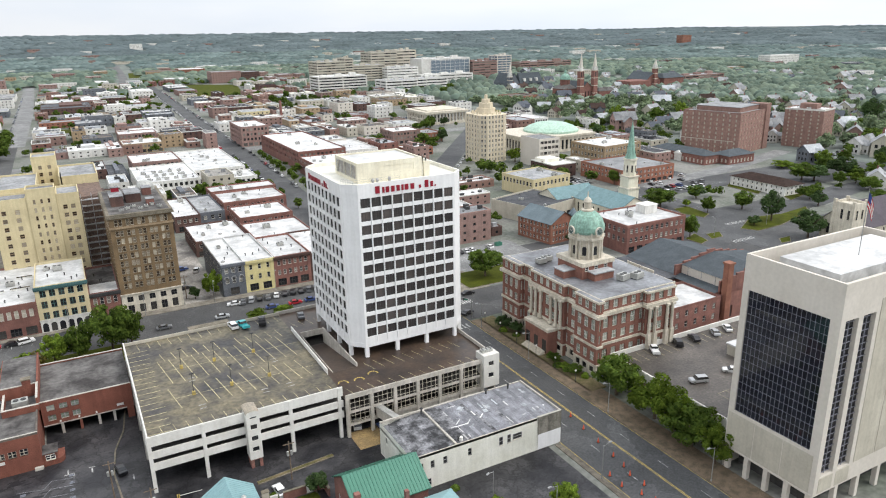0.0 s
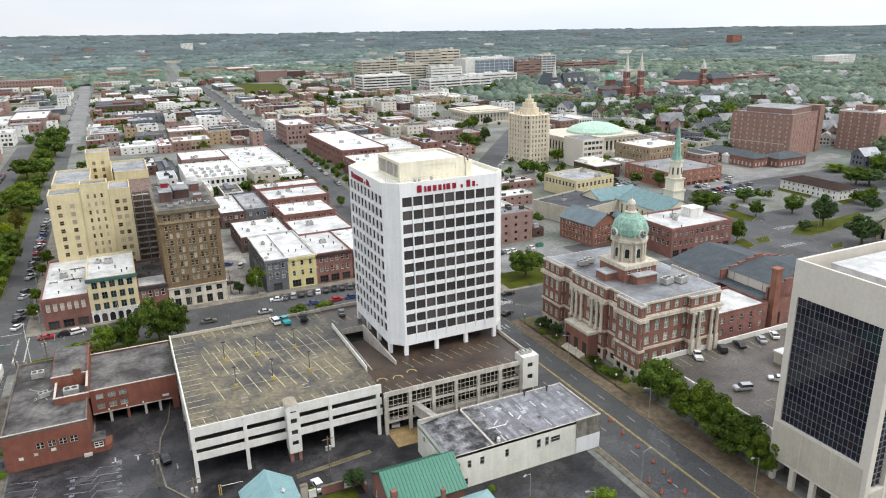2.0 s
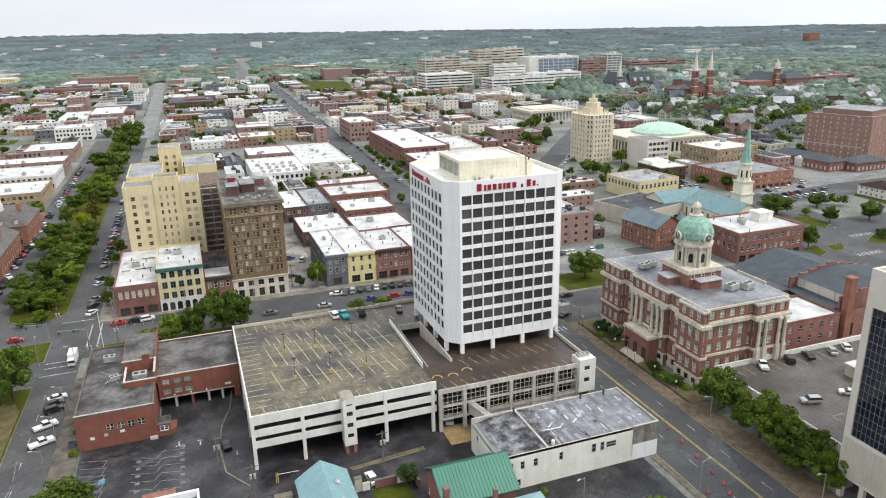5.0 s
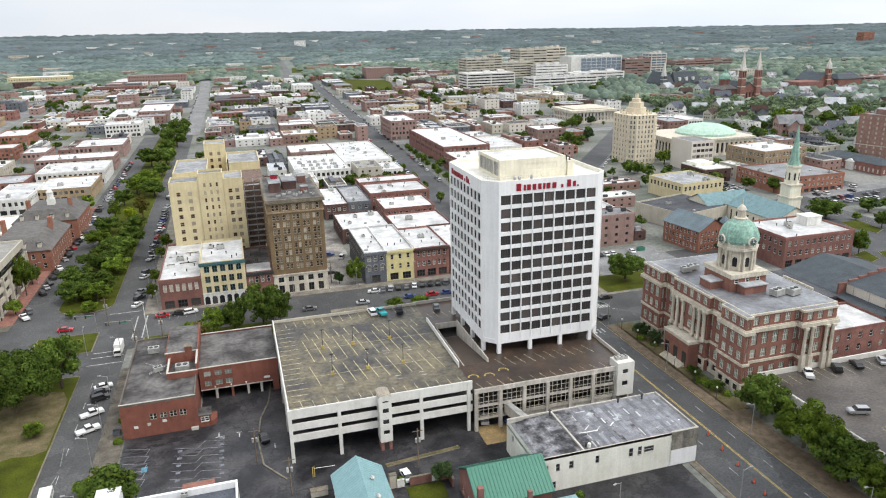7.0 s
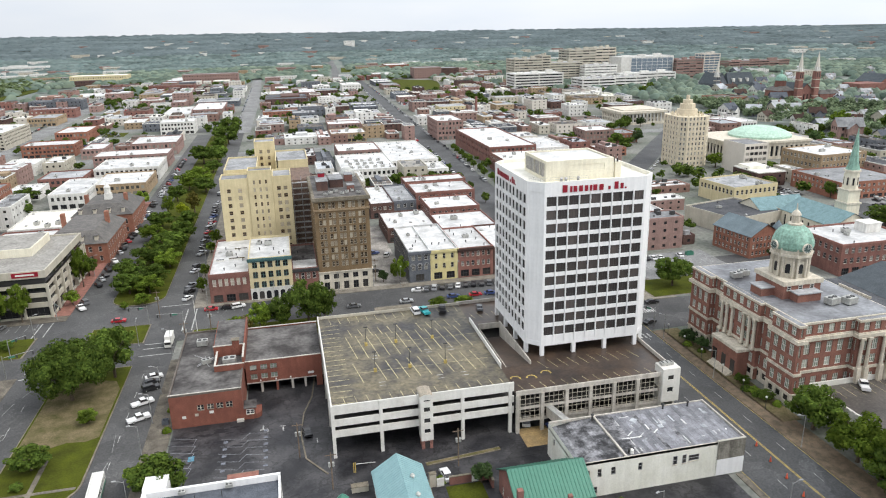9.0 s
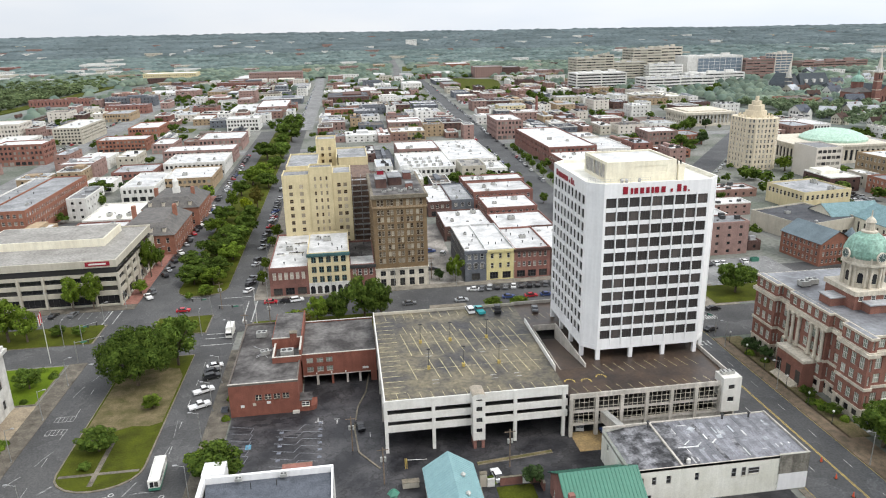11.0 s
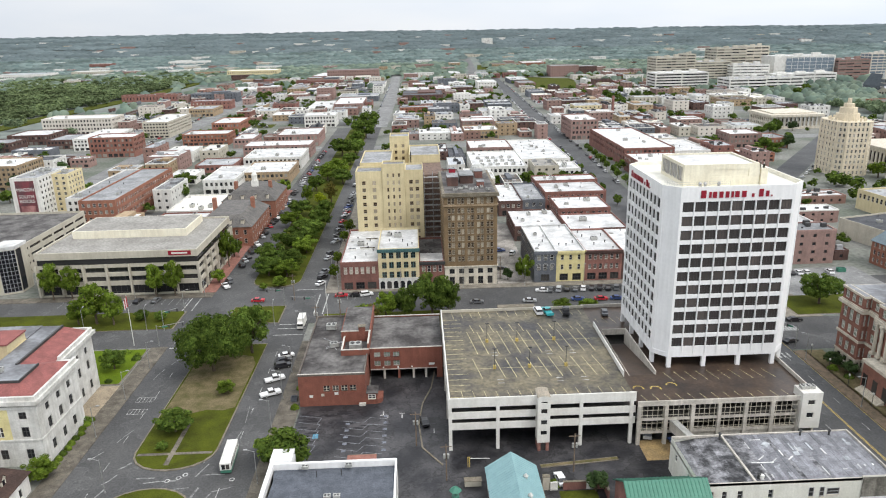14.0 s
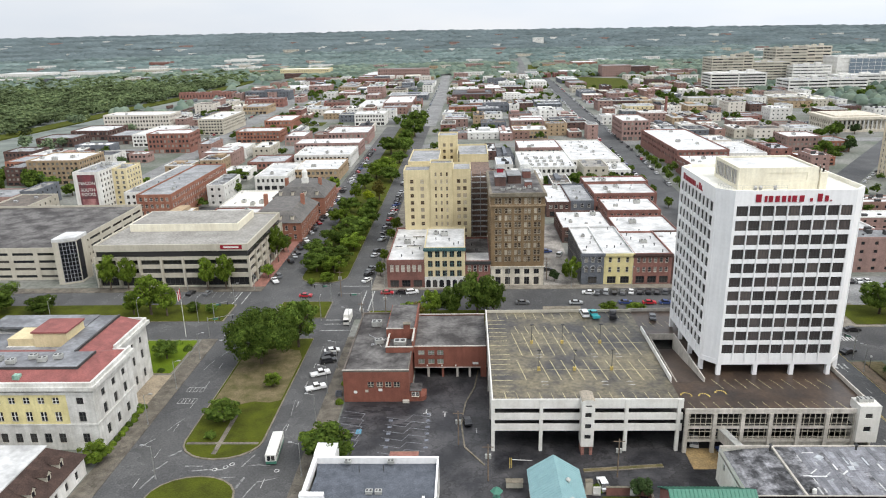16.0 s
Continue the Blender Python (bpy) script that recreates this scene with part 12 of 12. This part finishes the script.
def signal(x, y, ang, arm):
    root = thing("traffic_signal", 0, 0, 0, "grey traffic signal mast with hanging lights", "traffic light", "traffic signals")
    s = Shape()
    s.tube(0, 0, 0, 7, 0.14, 0.1, 8)
    s.bar((0, 0, 6.4), (arm, 0, 6.8), 0.07)
    part("mast", s, POLE_METAL, root)
    for k in (0.45, 0.95):
        s = Shape()
        s.box(arm * k - 0.18, arm * k + 0.18, -0.2, 0.1, 5.6, 6.6, 0)
        part("signal_head", s, FRAME_DARK, root)
    s = Shape()
    s.box(arm * 0.2, arm * 0.2 + 1.6, -0.03, 0.03, 5.9, 6.4, 0)
    part("name_plate", s, METAL_GREEN, root)
    root.matrix_world = pose(x, y, 0.1, 0, 0, ang)


for x, y, a, l in ((-36.4, 222, 180, 8), (-82, 201, 20, 8), (-48.5, 230.5, 180, 6), (-80, 243.5, 300, 7), (88.5, 199, 0, 7), (109, 184, 120, 7), (-84.5, 213, 30, 5)):
    signal(x, y, a, l)
cs, cb = Shape(), Shape()
cs.tube(0, 0, 0.05, 0.95, 0.2, 0.05, 8)
cb.box(-0.28, 0.28, -0.28, 0.28, 0, 0.05, 0)
CONE, CBASE = cs.mesh("cone", [CONE_ORANGE]), cb.mesh("cone_base", [RUBBER])
for k, (x, y) in enumerate([(91.5, 70), (92.6, 76), (92.4, 81), (93, 85), (92.2, 88), (94.8, 90), (94.6, 94), (95.6, 97), (96.2, 101), (97, 107), (97.6, 113), (98.5, 119), (90.5, 92), (90.8, 96), (90.4, 86)]):
    o = new("traffic_cone", CONE)
    o.matrix_world = Matrix.Translation((x, y, 0.102)) @ Matrix.Scale(1.25, 4)
    tagged(o, "orange traffic cone on the asphalt", "traffic cone", "traffic cones")
    b = new("cone_base", CBASE)
    b.parent = o
# skips, bins and yard clutter
for x, y, m, lab, l, w, h in ((-17.5, 126.8, BRICK_DARK, "rusty red open skip in the yard", 5.0, 2.2, 1.4), (-34.4, 164, STUCCO_GREY, "blue-grey rubbish bin by the wall", 1.6, 1.4, 1.3), (57, 134.5, STUCCO_GREY, "dark grey rubbish container", 2.4, 1.8, 1.5),
                              (160, 247, METAL_GREEN, "green rubbish container on the lot", 3, 1.8, 1.6), (148, 228, METAL_GREEN, "green rubbish container", 2.6, 1.8, 1.6)):
    s = Shape()
    s.box(x - l / 2, x + l / 2, y - w / 2, y - w / 2 + 0.12, 0.12, h, 0)
    s.box(x - l / 2, x + l / 2, y + w / 2 - 0.12, y + w / 2, 0.12, h, 0)
    s.box(x - l / 2, x - l / 2 + 0.12, y - w / 2 + 0.12, y + w / 2 - 0.12, 0.12, h, 0)
    s.box(x + l / 2 - 0.12, x + l / 2, y - w / 2 + 0.12, y + w / 2 - 0.12, 0.12, h, 0)
    s.box(x - l / 2 + 0.12, x + l / 2 - 0.12, y - w / 2 + 0.12, y + w / 2 - 0.12, 0.12, 0.5, 0)
    solo("rubbish_container", s, m, lab if len(lab.split()) > 3 else lab + " at the lot", "container", x, y, 0.12)
s = Shape()
for x in (8.6, 8.95):
    s.box(x, x + 0.18, 132, 132.2, 0.12, 2.6, 0)
s.bar((9.2, 132.1, 2.2), (13.5, 132.1, 2.0), 0.06, 1)
solo("alley_barrier", s, [PAINT_YELLOW, FRAME_WHITE], "yellow barrier post with white arm", "barrier", 8.8, 132, 0.12)
s = Shape()
s.tube(5.2, 118, 0.12, 4.6, 0.12, 0.12, 6)
s.tube(5.2, 118, 4.6, 5.6, 1.3, 0.1, 6)
s.bar((5.2, 118, 2.4), (6.8, 115.8, 0.2), 0.35)
s.tube(5.2, 118, 1.5, 3.4, 0.8, 0.8, 8)
solo("play_slide", s, METAL_GREEN, "green playground slide tower", "slide", 5.2, 118, 0.12)

# cars on far yards and streets, too small to tell apart
random.seed(31)
rows_ = []
for x0, x1, y0, y1 in PARK:
    if random.random() < 0.75:
        for yy in (y0 + 4, (y0 + y1) / 2, y1 - 4):
            x = x0 + 3
            while x < x1 - 3:
                if random.random() < 0.55:
                    rows_.append((x, yy, 90 + random.uniform(-4, 4)))
                x += 2.8
for k in range(120):
    y = 560 + k * 5.8
    for x, a in ((112 + (y - 395) * 0.037 - 8, 90), (112 + (y - 395) * 0.037 + 8, 90), (-213 - (y - 243) * 0.045 - 7, 90), (-38 - 7.2, 90)):
        if random.random() < 0.5 and not (x > -60 and x < 0 and y < 705):
            rows_.append((x, y, a))
s = Shape()
cols = [PAINTS[c] for c in ("white", "black", "silver", "red", "blue", "grey")]
for x, y, a in rows_:
    b, g_, wl, hw, nose = CARMESH[random.choice(("sedan", "suv"))]
    ca, sa = math.cos(radians(a)), math.sin(radians(a))
    ci = random.choice((0, 0, 1, 2, 2, 3, 4, 5))
    for sh, mi in ((b, ci), (g_, 6)):
        for f_ in sh.f:
            s.poly([(x + sh.v[i][0] * ca - sh.v[i][1] * sa, y + sh.v[i][0] * sa + sh.v[i][1] * ca, 0.1 + sh.v[i][2]) for i in f_], mi)
solo("far_cars", s, cols + [GLASS_DARK], "many small parked cars on far town lots", "cars", kind="stuff")
